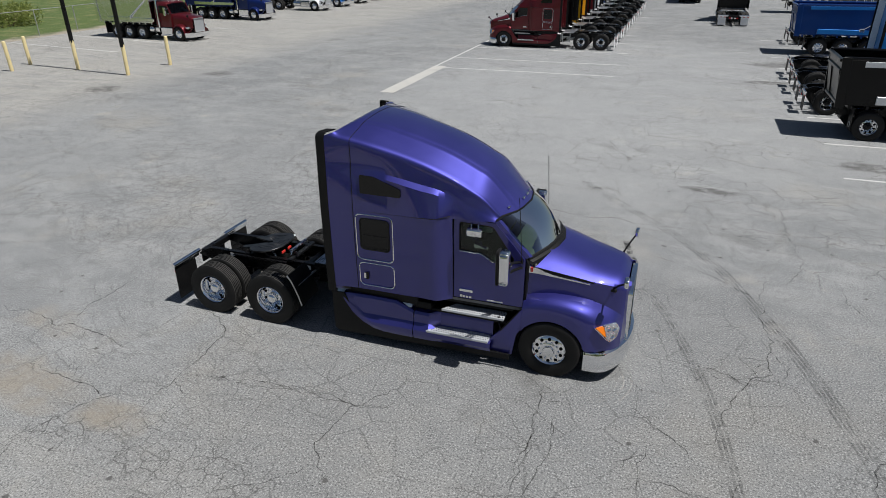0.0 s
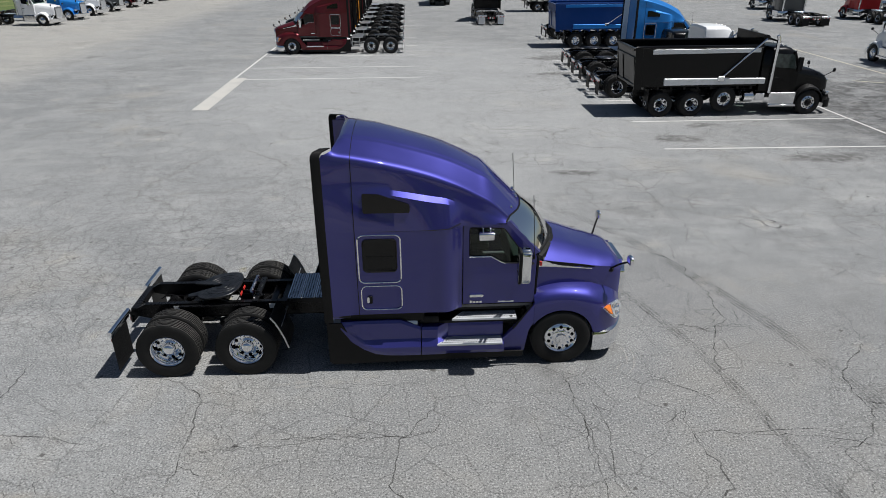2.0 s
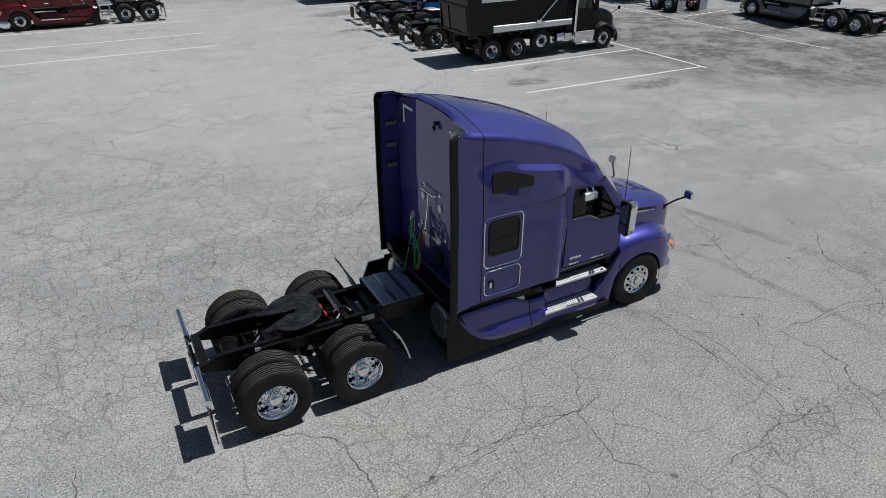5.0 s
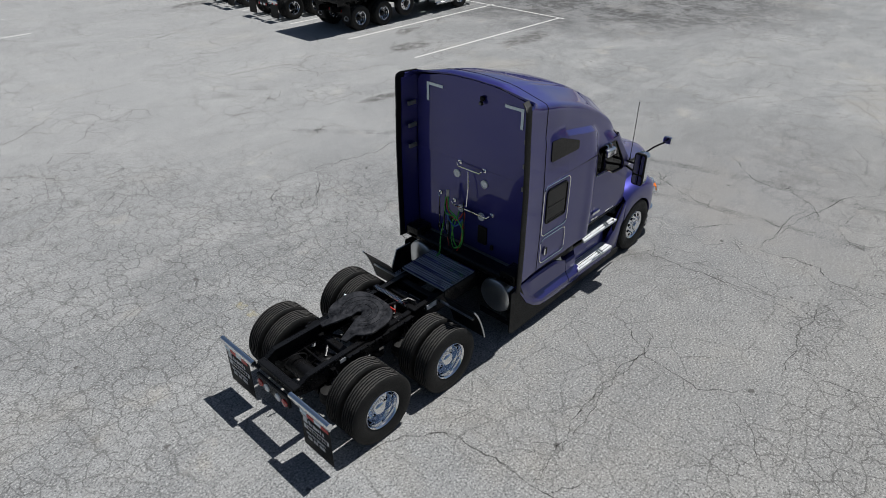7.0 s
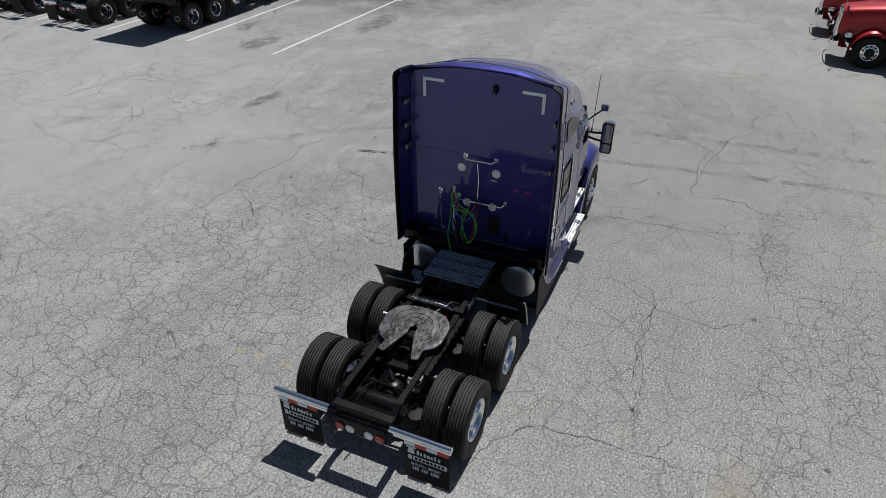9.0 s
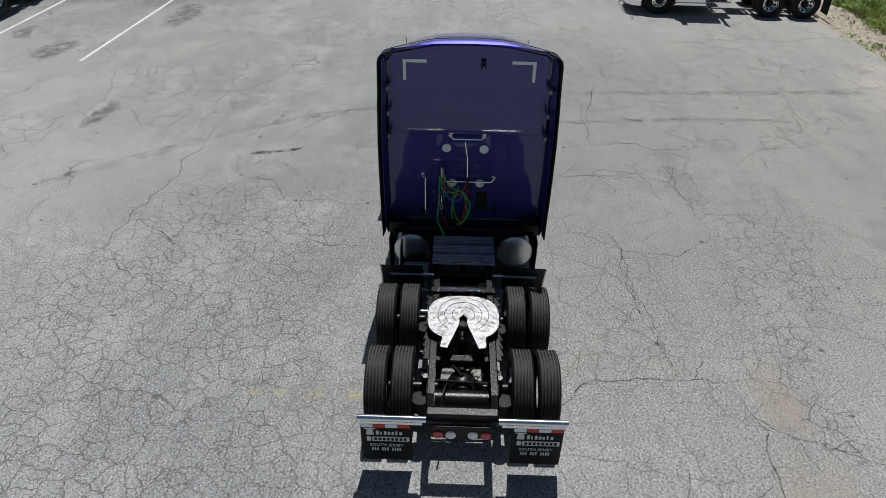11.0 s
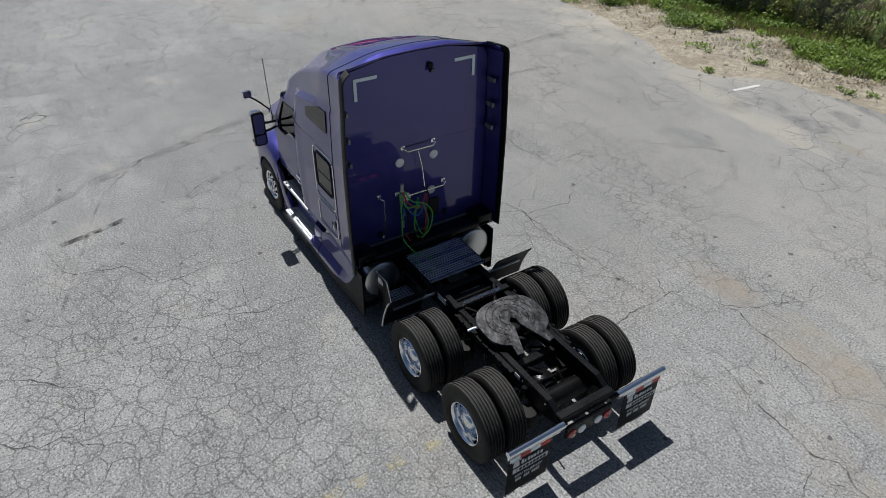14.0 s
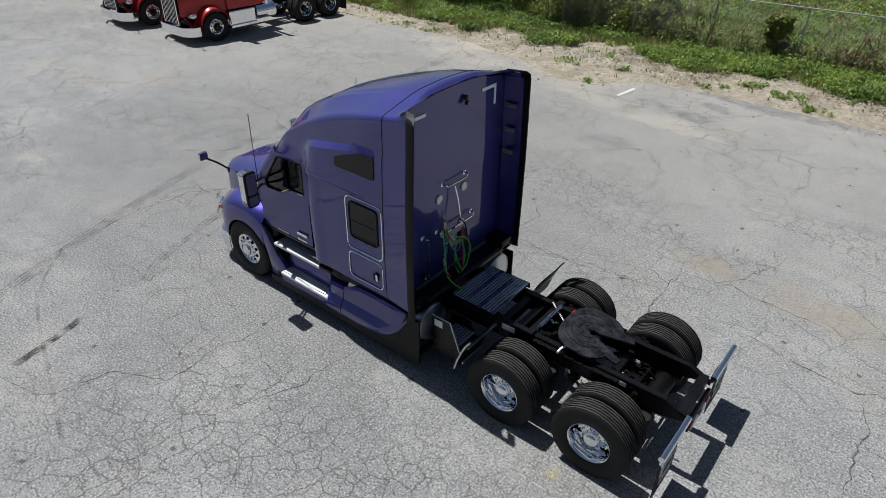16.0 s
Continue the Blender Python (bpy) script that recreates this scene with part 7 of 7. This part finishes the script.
# creeping tufts on the sand: some by themselves, some in loose clusters
for cx, cy, n, r in ((6.64, -12.5, 3, 0.10), (3.04, -14.85, 2, 0.09), (3.56, -14.5, 4, 0.2), (2.08, -15.7, 9, 0.32), (1.0, -15.3, 12, 0.36), (0.18, -14.4, 7, 0.3), (-0.6, -16.2, 4, 0.2), (7.1, -15.4, 6, 0.3), (6.3, -14.3, 4, 0.3), (8.3, -14.0, 5, 0.35), (-2.4, -15.2, 9, 0.4), (-4.0, -14.7, 8, 0.4), (14.6, -13.9, 5, 0.4), (16.0, -14.0, 6, 0.5)):
    for _ in range(n):
        spots.append((cx + RNG.gauss(0, r), cy + RNG.gauss(0, r * 0.6), RNG.uniform(0.08, 0.22), RNG.uniform(0.03, 0.07), 22))
leaf_mesh("weeds", spots, 0.085, LEAF, "low leafy green weeds along the fence", "weeds")
# taller growth along and behind the fence, dense in places and open in others
spots = []
for _ in range(230):
    x = RNG.uniform(-9, 12)
    tall = 0.5 + 0.5 * noise.noise((x * 0.55, 3.3, 0)) + 0.35 * noise.noise((x * 1.7, 6.3, 0))
    if RNG.random() < 0.25 + tall:
        spots.append((x, -19.5 + 0.096 * x + RNG.uniform(-0.9, 0.45), RNG.uniform(0.15, 0.5), max(0.3, RNG.uniform(0.3, 0.8) + 1.3 * tall * RNG.random()), 85))
leaf_mesh("undergrowth", spots, 0.075, BUSHLEAF, "tall green undergrowth and vines on the fence", "undergrowth")


def saplings():
    """Thin bare stems that stand out of the undergrowth."""
    bm = bmesh.new()
    for _ in range(95):
        x = RNG.uniform(-9, 12)
        y = -19.5 + 0.096 * x + RNG.uniform(-0.7, 0.35)
        h = RNG.uniform(0.7, 1.7)
        dx, dy = RNG.gauss(0, 0.4), RNG.gauss(0, 0.2)
        tube(bm, [(x, y, -0.05), (x + dx * 0.4, y + dy * 0.4, h * 0.5), (x + dx, y + dy, h)], RNG.uniform(0.008, 0.02), 4)
    tagged(part("sapling_stems", bm, DRYLEAF), "thin dry upright stems along the fence", "stems", kind="stuff")


saplings()
spots = [(RNG.uniform(-12, 30), RNG.uniform(-34, -19.9), RNG.uniform(0.4, 1.0), RNG.uniform(0.1, 0.5), 62) for _ in range(1500)]
leaf_mesh("field_weeds", spots, 0.11, LEAF, "rough weeds in the field behind the fence", "weeds")
spots = [(RNG.uniform(-8, 11), RNG.uniform(-20.2, -18.8), 0.3, RNG.uniform(0.6, 1.5), 45) for _ in range(60)]
spots += [(RNG.uniform(-10, 20), RNG.uniform(-33, -20.5), 0.6, RNG.uniform(0.2, 0.5), 45) for _ in range(260)]
leaf_mesh("dry_stalks", spots, 0.12, DRYLEAF, "dry brown stalks among the green", "weeds", 1.0)


# fallen leaves and dead stalks where the growth meets the sand
spots = []
for _ in range(420):
    x = RNG.uniform(-7, 16)
    y = weed_edge(x) + 0.5 + RNG.gauss(0, 0.35)
    if noise.noise((x * 0.7, y * 0.7, 12.5)) > -0.15:
        spots.append((x, min(y, pave_edge(x) - 0.3), 0.3, 0.05, 9))
leaf_mesh("dead_leaves", spots, 0.06, DRYLEAF, "dead brown leaves and stalks on the sand", "dead leaves", 0.25)


def bush(x, y, r, h, n, label):
    """A bush: stems that fork, and a crown of many leaves in uneven clumps."""
    t = thing("bush", label, "bush", "bushes along the fence", Matrix.Translation((x, y, -0.04)))
    bm = bmesh.new()
    tips = []
    for k in range(7):
        a = RNG.uniform(0, 2 * math.pi)
        d = r * RNG.uniform(0.3, 0.85)
        tip = Vector((d * math.cos(a), d * math.sin(a), h * RNG.uniform(0.55, 0.95)))
        tube(bm, [(0.1 * math.cos(a), 0.1 * math.sin(a), 0), tip * 0.5 + Vector((0, 0, 0.15 * h)), tip], 0.025, 5)
        tips.append(tip)
    part("stem", bm, DRYLEAF, t)
    vs, fs = [], []
    clumps = [tp + Vector((RNG.uniform(-0.3, 0.3), RNG.uniform(-0.3, 0.3), RNG.uniform(-0.3, 0.2))) * r for tp in tips for _ in range(4)]
    clumps += [Vector((RNG.uniform(-r, r) * 0.8, RNG.uniform(-r, r) * 0.8, RNG.uniform(0.1, 0.5) * h)) for _ in range(14)]
    for c in clumps:
        cr = r * RNG.uniform(0.22, 0.42)
        for _ in range(n):
            v = Vector((RNG.gauss(0, 1), RNG.gauss(0, 1), RNG.gauss(0, 0.8))).normalized() * cr * RNG.random() ** 0.4
            p = c + v
            s = RNG.uniform(0.05, 0.11)
            u = Vector((RNG.gauss(0, 1), RNG.gauss(0, 1), RNG.gauss(0, 0.6))).normalized()
            w = u.cross(Vector((RNG.gauss(0, 1), RNG.gauss(0, 1), RNG.gauss(0, 1)))).normalized()
            k = len(vs)
            vs += [tuple(p - u * s), tuple(p + w * s * 0.5), tuple(p + u * s), tuple(p - w * s * 0.5)]
            fs.append((k, k + 1, k + 2, k + 3))
    me = bpy.data.meshes.new("crown")
    me.from_pydata(vs, [], fs)
    me.materials.append(BUSHLEAF)
    part("crown", me, BUSHLEAF, t)


for x, y, r, h in ((9.5, -19.6, 1.5, 2.2), (11.8, -19.4, 1.6, 2.6), (14.2, -19.8, 1.7, 2.6), (16.8, -19.5, 1.6, 2.8), (19.4, -19.9, 1.8, 2.8), (22.2, -20.0, 1.8, 2.6), (25.0, -20.4, 1.8, 2.8), (2.9, -19.3, 0.45, 1.6), (7.6, -19.6, 0.7, 1.5), (28, -20.5, 1.9, 2.8)):
    bush(x, y, r, h, 120, "dense dark green bush at the lot's edge")


# western fence and grass
wf = thing("fence", "galvanised chain-link fence in front of a grass field", "fence")
for k in range(9):
    bm = bmesh.new()
    cyl(bm, (-43.2, 8 + k * 3.9, 0), (-43.2, 8 + k * 3.9, 2.0), 0.035, 8)
    part("post", bm, GALV, wf)
bm = bmesh.new()
tube(bm, [(-43.2, 8, 2.0), (-43.2, 40, 2.0)], 0.025, 6)
part("top_rail", bm, GALV, wf)
for x, y, r, h in ((-52, 36, 2.2, 1.6), (-55, 39, 2.0, 1.4)):
    bush(x, y, r, h, 110, "low dark bush in the grass field")

# stones and crumbled asphalt along the pavement's edge
def rubble():
    vs, fs = [], []
    for _ in range(1700):
        x = RNG.uniform(-6, 20)
        far = pave_edge(x)
        if RNG.random() < 0.3:
            x, y = 7.7 + RNG.gauss(0, 0.8), -15.4 + RNG.gauss(0, 0.7)
        elif RNG.random() < 0.06:
            y = far + abs(RNG.gauss(0, 0.5))
        else:
            y = far - 0.1 - (far - weed_edge(x)) * RNG.random() ** 0.7
        s = 0.012 + 0.05 * RNG.random() ** 3
        k = len(vs)
        base = 0.0 if y > pave_edge(x) else -0.04
        for dx, dy, dz in ((1, 0, 0), (-0.6, 0.9, 0), (-0.6, -0.9, 0), (0.1, 0.1, 1.1), (0.2, 0.8, 0.6)):
            vs.append((x + s * dx * RNG.uniform(0.7, 1.3), y + s * dy * RNG.uniform(0.7, 1.3), base + s * dz))
        fs += [(k, k + 4, k + 3), (k, k + 1, k + 4), (k + 1, k + 3, k + 4), (k + 1, k + 2, k + 3), (k + 2, k, k + 3)]
    me = bpy.data.meshes.new("rubble")
    me.from_pydata(vs, [], fs)
    me.materials.append(STONE)
    tagged(new("rubble", me), "small stones and crumbs of asphalt at the pavement's edge", "stones", kind="stuff")


STONE = surface("pale_stone", (0.46, 0.43, 0.37), 0.9, 0, 0.35, 3, 30, 0.3, 100)
rubble()


# ---- ground ----
def lot():
    """The paved lot with a ragged edge towards the verge."""
    bm = bmesh.new()
    south = []
    x = -42.0
    while x <= 120:
        south.append((x, pave_edge(x)))
        x += 0.2 if -8 < x < 20 else 0.5
    west = [(-42.0 + 0.4 * noise.noise((0.0, y * 0.3, 5)), y) for y in np.arange(150, -13, -1.0)]
    pts = south + [(120, 150)] + west
    prism(bm, pts, "z", -0.12, 0.0)
    bmesh.ops.triangulate(bm, faces=[f for f in bm.faces if len(f.verts) > 4])
    ob = part("pavement", bm, ASPHALT)
    return tagged(ob, "pale worn cracked asphalt lot with tyre traces", "pavement", kind="structure")


lot()
bm = bmesh.new()
box(bm, -700, 700, -700, 700, -0.6, -0.04)
tagged(part("ground", bm, VERGE), "sandy soil and rough grass round the lot", "ground", kind="structure")
bm = bmesh.new()
box(bm, -700, 700, -50, -35.2, -0.04, -0.02)
tagged(part("road", bm, ROADWAY), "grey road beyond the fence", "road", kind="structure")


def strip(name, pts, width, material, label, category, z=0.005):
    bm = bmesh.new()
    ps = [Vector((*p, 0)) for p in pts]
    rows = []
    for i, p in enumerate(ps):
        d = (ps[min(i + 1, len(ps) - 1)] - ps[max(i - 1, 0)]).normalized()
        s = Vector((-d.y, d.x, 0)) * width / 2
        rows.append([p + s + Vector((0, 0, z)), p - s + Vector((0, 0, z))])
    grid(bm, rows)
    return tagged(part(name, bm, material), label, category, kind="structure")


for a, b, w in (((-6.05, 19.15), (-6.05, 27.0), 0.75), ((-6.34, 27.0), (-6.34, 60), 0.12),
                ((12.75, 15.75), (22.3, 15.75), 0.11), ((12.7, 11.75), (21.95, 11.55), 0.11), ((22.0, 11.3), (22.5, 60), 0.11), ((12.7, 19.8), (22.3, 19.8), 0.11), ((12.7, 23.8), (22.3, 23.8), 0.11), ((12.7, 27.8), (22.3, 27.8), 0.11), ((12.7, 31.8), (22.3, 31.8), 0.11), ((12.7, 35.8), (22.3, 35.8), 0.11), ((12.7, 43.8), (22.3, 43.8), 0.11),
                ((-41.5, 27.4), (-29.6, 25.9), 0.12), ((-41.5, 32.2), (-29.6, 30.6), 0.12), ((-41.5, 40.5), (-29.5, 39.4), 0.12), ((31.4, 21.4), (36.0, 21.9), 0.11), ((5.23, -11.8), (5.10, -12.75), 0.11)):
    strip("painted_line", [a, b], w, LINEPAINT if w < 0.5 else OLDPAINT, "worn white painted parking line" if w < 0.5 else "broad worn white painted bar", "line", 0.005 if w < 0.5 else 0.009)
for k in range(9):
    y = 26.6 + 4.57 * k - (0.85 if k > 0 else 0.0)
    strip("painted_line", [(-6.5, y), (4.1, y)], 0.11, LINEPAINT, "worn white painted parking line", "line")
for a, b in (((30.35, 11.0), (30.8, 60)), ((27.4, 23.8), (30.6, 22.0))):
    strip("painted_line", [a, b], 0.11, YLINE, "worn yellow painted line", "line")
# tyre traces that sweep round the nose of the tractor, each of several tread lines
def tread_trace(pts, lines, gap, width):
    """Parallel dark lines that a tyre's ribs left along a curve."""
    bm = bmesh.new()
    ps = curve_through([(*q, 0) for q in pts], 8)
    for k in range(lines):
        off = (k - (lines - 1) / 2) * gap
        rows = []
        for i, p in enumerate(ps):
            d = (ps[min(i + 1, len(ps) - 1)] - ps[max(i - 1, 0)]).normalized()
            side = Vector((-d.y, d.x, 0))
            w = width / 2 * (1 + 0.35 * noise.noise((p.x * 1.7, p.y * 1.7, k * 3.1)))
            rows.append([p + side * (off + w) + Vector((0, 0, 0.004)), p + side * (off - w) + Vector((0, 0, 0.004))])
        grid(bm, rows)
    tagged(part("tyre_trace", bm, TYREMARK), "faint dark tyre trace across the asphalt", "tyre mark", kind="structure")


tread_trace(((5.2, 8.9), (6.36, 7.53), (8.01, 5.55), (8.84, 4.18), (9.45, 2.72), (10.07, 1.03), (10.55, -0.60), (10.98, -2.87), (11.28, -7.7), (11.5, -11.6)), 4, 0.075, 0.045)
tread_trace(((7.3, 2.5), (7.79, 1.83), (8.39, 0.09), (8.74, -1.3), (8.95, -2.6), (9.3, -5.6), (9.38, -8.5)), 3, 0.075, 0.05)
tread_trace(((9.47, 2.96), (8.3, 3.9), (6.4, 4.6), (4.84, 5.11)), 1, 0.1, 0.05)


def crack(width, *pts, branches=2):
    """One crack in the asphalt: a jagged line of uneven width with a few short branches."""
    bm = bmesh.new()

    def run(ps, w0, depth):
        line = [Vector((*p, 0)) for p in ps]
        for size in (0.07, 0.09, 0.09):
            out = [line[0]]
            for a, b in zip(line, line[1:]):
                d = b - a
                side = Vector((-d.y, d.x, 0)).normalized()
                if d.length > 0.12:
                    out.append(a.lerp(b, RNG.uniform(0.35, 0.65)) + side * RNG.gauss(0, size) * min(1.0, d.length))
                out.append(b)
            line = out
        rows = []
        n = len(line)
        for i, p in enumerate(line):
            d = (line[min(i + 1, n - 1)] - line[max(i - 1, 0)]).normalized()
            side = Vector((-d.y, d.x, 0))
            w = w0 * RNG.uniform(0.5, 1.2) * min(1.0, 0.25 + 2.2 * min(i, n - 1 - i) / n)
            up = Vector((0, 0, 0.003 + 0.0004 * depth))
            rows.append([p + side * w / 2 + up, p - side * w / 2 + up])
        grid(bm, rows)
        if depth < 2:
            for _ in range(branches if depth == 0 else 1):
                k = RNG.randrange(1, n - 1)
                d = (line[k + 1] - line[k - 1]).normalized()
                a = RNG.choice((-1, 1)) * RNG.uniform(0.5, 1.2)
                e = Vector((d.x * math.cos(a) - d.y * math.sin(a), d.x * math.sin(a) + d.y * math.cos(a), 0))
                reach = RNG.uniform(0.3, 0.8) * (0.6 if depth else 1)
                run([tuple(line[k].xy), tuple((line[k] + e * reach * 0.5 + Vector((RNG.gauss(0, 0.05), RNG.gauss(0, 0.05), 0))).xy), tuple((line[k] + e * reach).xy)], w0 * 0.6, depth + 1)

    run(pts, width, 0)
    tagged(part("crack", bm, CRACK), "dark jagged crack in the worn asphalt", "crack", kind="structure")


crack(0.028, (-5.11, -2.44), (-4.14, -2.46), (-3.3, -2.68), (-2.5, -2.6), (-1.8, -2.73), (-1.25, -2.77))
crack(0.030, (-1.26, -1.12), (-0.47, -1.37), (0.04, -1.9), (0.10, -2.7), (0.10, -3.35), (-0.10, -3.75))
crack(0.022, (-0.1, -3.75), (-0.64, -4.05), (-0.94, -4.5), (-1.10, -5.0), (-1.04, -5.48))
crack(0.026, (-0.1, -3.82), (-0.83, -4.05), (-1.3, -3.9), (-1.83, -3.88), (-2.63, -3.76))
crack(0.020, (-0.9, -4.3), (-1.05, -4.76), (-0.9, -5.04), (-1.22, -5.1), (-1.3, -5.6))
crack(0.018, (-6.41, -1.41), (-6.2, -0.83), (-5.84, -0.4), (-5.6, 0.2), (-4.34, 0.0))
crack(0.026, (-3.25, -2.5), (-3.36, -1.85), (-3.27, -1.2), (-3.3, -0.5))
crack(0.016, (0.15, -3.1), (0.9, -3.03), (1.8, -3.0), (2.6, -2.9), (3.2, -2.9), (3.85, -2.8), (4.05, -2.3))
crack(0.022, (3.86, -2.1), (3.7, -2.5), (3.25, -3.0), (3.21, -3.47), (3.16, -3.95), (3.45, -4.34), (3.9, -4.95))
crack(0.018, (3.3, -4.0), (3.25, -4.4), (2.9, -4.8), (2.4, -5.1))
crack(0.028, (6.03, -1.36), (6.1, -1.85), (6.1, -2.5), (6.07, -3.1), (6.02, -3.75))
crack(0.018, (6.45, -2.04), (6.43, -2.68), (6.36, -3.3), (6.25, -3.95), (6.34, -4.5))
crack(0.018, (6.25, -2.3), (6.19, -3.01), (6.11, -3.98), (6.02, -4.7))
crack(0.022, (7.5, -1.55), (7.95, -1.95), (8.25, -2.2), (8.46, -2.53), branches=1)
crack(0.028, (7.76, -2.27), (7.71, -3.0), (7.85, -3.7), (7.83, -4.2), (7.5, -4.44), (7.55, -4.9), (7.66, -5.4), (7.6, -5.8))
crack(0.022, (7.47, -3.1), (8.0, -3.03), (8.8, -3.1), (9.82, -3.17), (10.28, -3.27))
crack(0.022, (8.06, 0.06), (8.54, -0.04), (9.07, -0.23), (9.69, -0.07), (10.25, -0.35), (10.55, -0.49))
crack(0.024, (9.85, 3.9), (9.72, 2.6), (9.66, 1.9), (9.8, 1.2), (9.66, 0.7), (9.68, 0.1), (9.22, -0.4), (8.85, -1.2), (8.77, -1.8), (8.7, -2.4))
crack(0.020, (11.28, 4.23), (11.33, 3.15), (11.82, 2.42), branches=1)
crack(0.024, (12.0, 0.93), (11.93, -0.6), (11.39, -1.23), (10.8, -1.87), (10.75, -2.43), (10.68, -2.95), (10.35, -3.3), (9.75, -3.6), (9.88, -4.1), (9.62, -4.55))
crack(0.018, (8.1, -5.04), (8.32, -5.05), (8.45, -5.5), branches=1)
crack(0.024, (4.02, -4.81), (4.6, -4.65), (5.41, -4.55), (6.2, -4.6), (6.8, -4.7), (7.4, -4.5))
crack(0.018, (13.67, -4.36), (11.71, -4.02), (10.2, -3.46), (9.0, -3.2), (7.92, -3.16))
crack(0.022, (4.59, -4.75), (4.63, -5.07), (4.65, -5.54), (4.84, -6.0))
crack(0.020, (7.5, -4.45), (7.48, -4.76), (7.57, -5.36), (7.9, -6.2))
crack(0.026, (2.2, 7.98), (2.54, 7.17), (3.0, 6.46), (3.67, 6.48), (4.51, 6.36), (5.45, 6.27), (6.23, 6.29), (7.55, 6.09), (9.07, 6.0), (10.43, 6.09))
crack(0.026, (2.95, 6.4), (2.34, 5.97), (2.13, 5.29), (1.5, 4.9))
crack(0.026, (3.9, 6.35), (3.6, 5.83), (3.15, 5.33), (2.7, 4.7))
crack(0.020, (7.13, 5.42), (6.57, 5.1), (6.0, 4.98), (5.75, 4.78), (5.6, 4.1), (5.35, 3.92), (4.78, 3.65), (4.75, 3.2), (4.83, 2.7), (4.67, 2.15), (4.84, 1.5))
crack(0.018, (3.62, 3.51), (3.55, 2.96), (3.57, 2.53), (4.07, 2.51), (4.5, 2.24))
crack(0.016, (4.87, 3.69), (5.0, 3.0), (4.95, 1.9), branches=1)
crack(0.020, (3.17, 1.3), (3.22, 1.82), (3.19, 2.41), (3.39, 2.86), (3.61, 3.46))
crack(0.022, (4.0, -2.35), (3.8, -2.83), (3.2, -2.92), (2.35, -2.94), (1.46, -2.89), (0.6, -3.05), (0.15, -3.08))
crack(0.020, (9.6, 1.4), (9.98, 0.4), (9.66, -0.4), branches=1)

# dry pale scuffs beside the wheels
for pts in (((1.1, -1.56), (1.7, -1.48), (2.4, -1.41), (2.9, -1.38)), ((1.5, -1.62), (2.1, -1.53), (2.6, -1.5))):
    strip("scuff", pts, 0.07, SCUFF, "pale dry scuff on the asphalt beside the wheels", "mark", 0.005)
for r in (0.62, 0.72, 0.85):
    strip("scuff", [(6.6 + r * math.cos(a), -0.95 + r * math.sin(a)) for a in np.linspace(-1.2, 0.5, 12)], 0.035, SCUFF, "pale curved scuff beside the front wheel", "mark", 0.005)
strip("tar_trace", [(6.8, 4.9), (6.9, 4.5), (7.0, 4.1), (7.15, 3.7)], 0.14, TAR, "short dark tar smear on the asphalt", "mark", 0.006)

strip("tar_trace", [(13.0 + 0.2 * math.cos(a), 4.75 + 0.28 * math.sin(a)) for a in np.linspace(0.4, 6.2, 22)], 0.06, TAR, "dark ring-shaped tar mark on the asphalt", "mark", 0.006)
for y0, y1 in ((1.35, 1.62), (1.9, 2.12), (2.38, 2.62), (2.74, 2.98)):
    strip("paint_trace", [(-0.37, y0), (-0.40, y1)], 0.16, YTRACE, "faint worn yellow paint on the asphalt", "mark", 0.005)
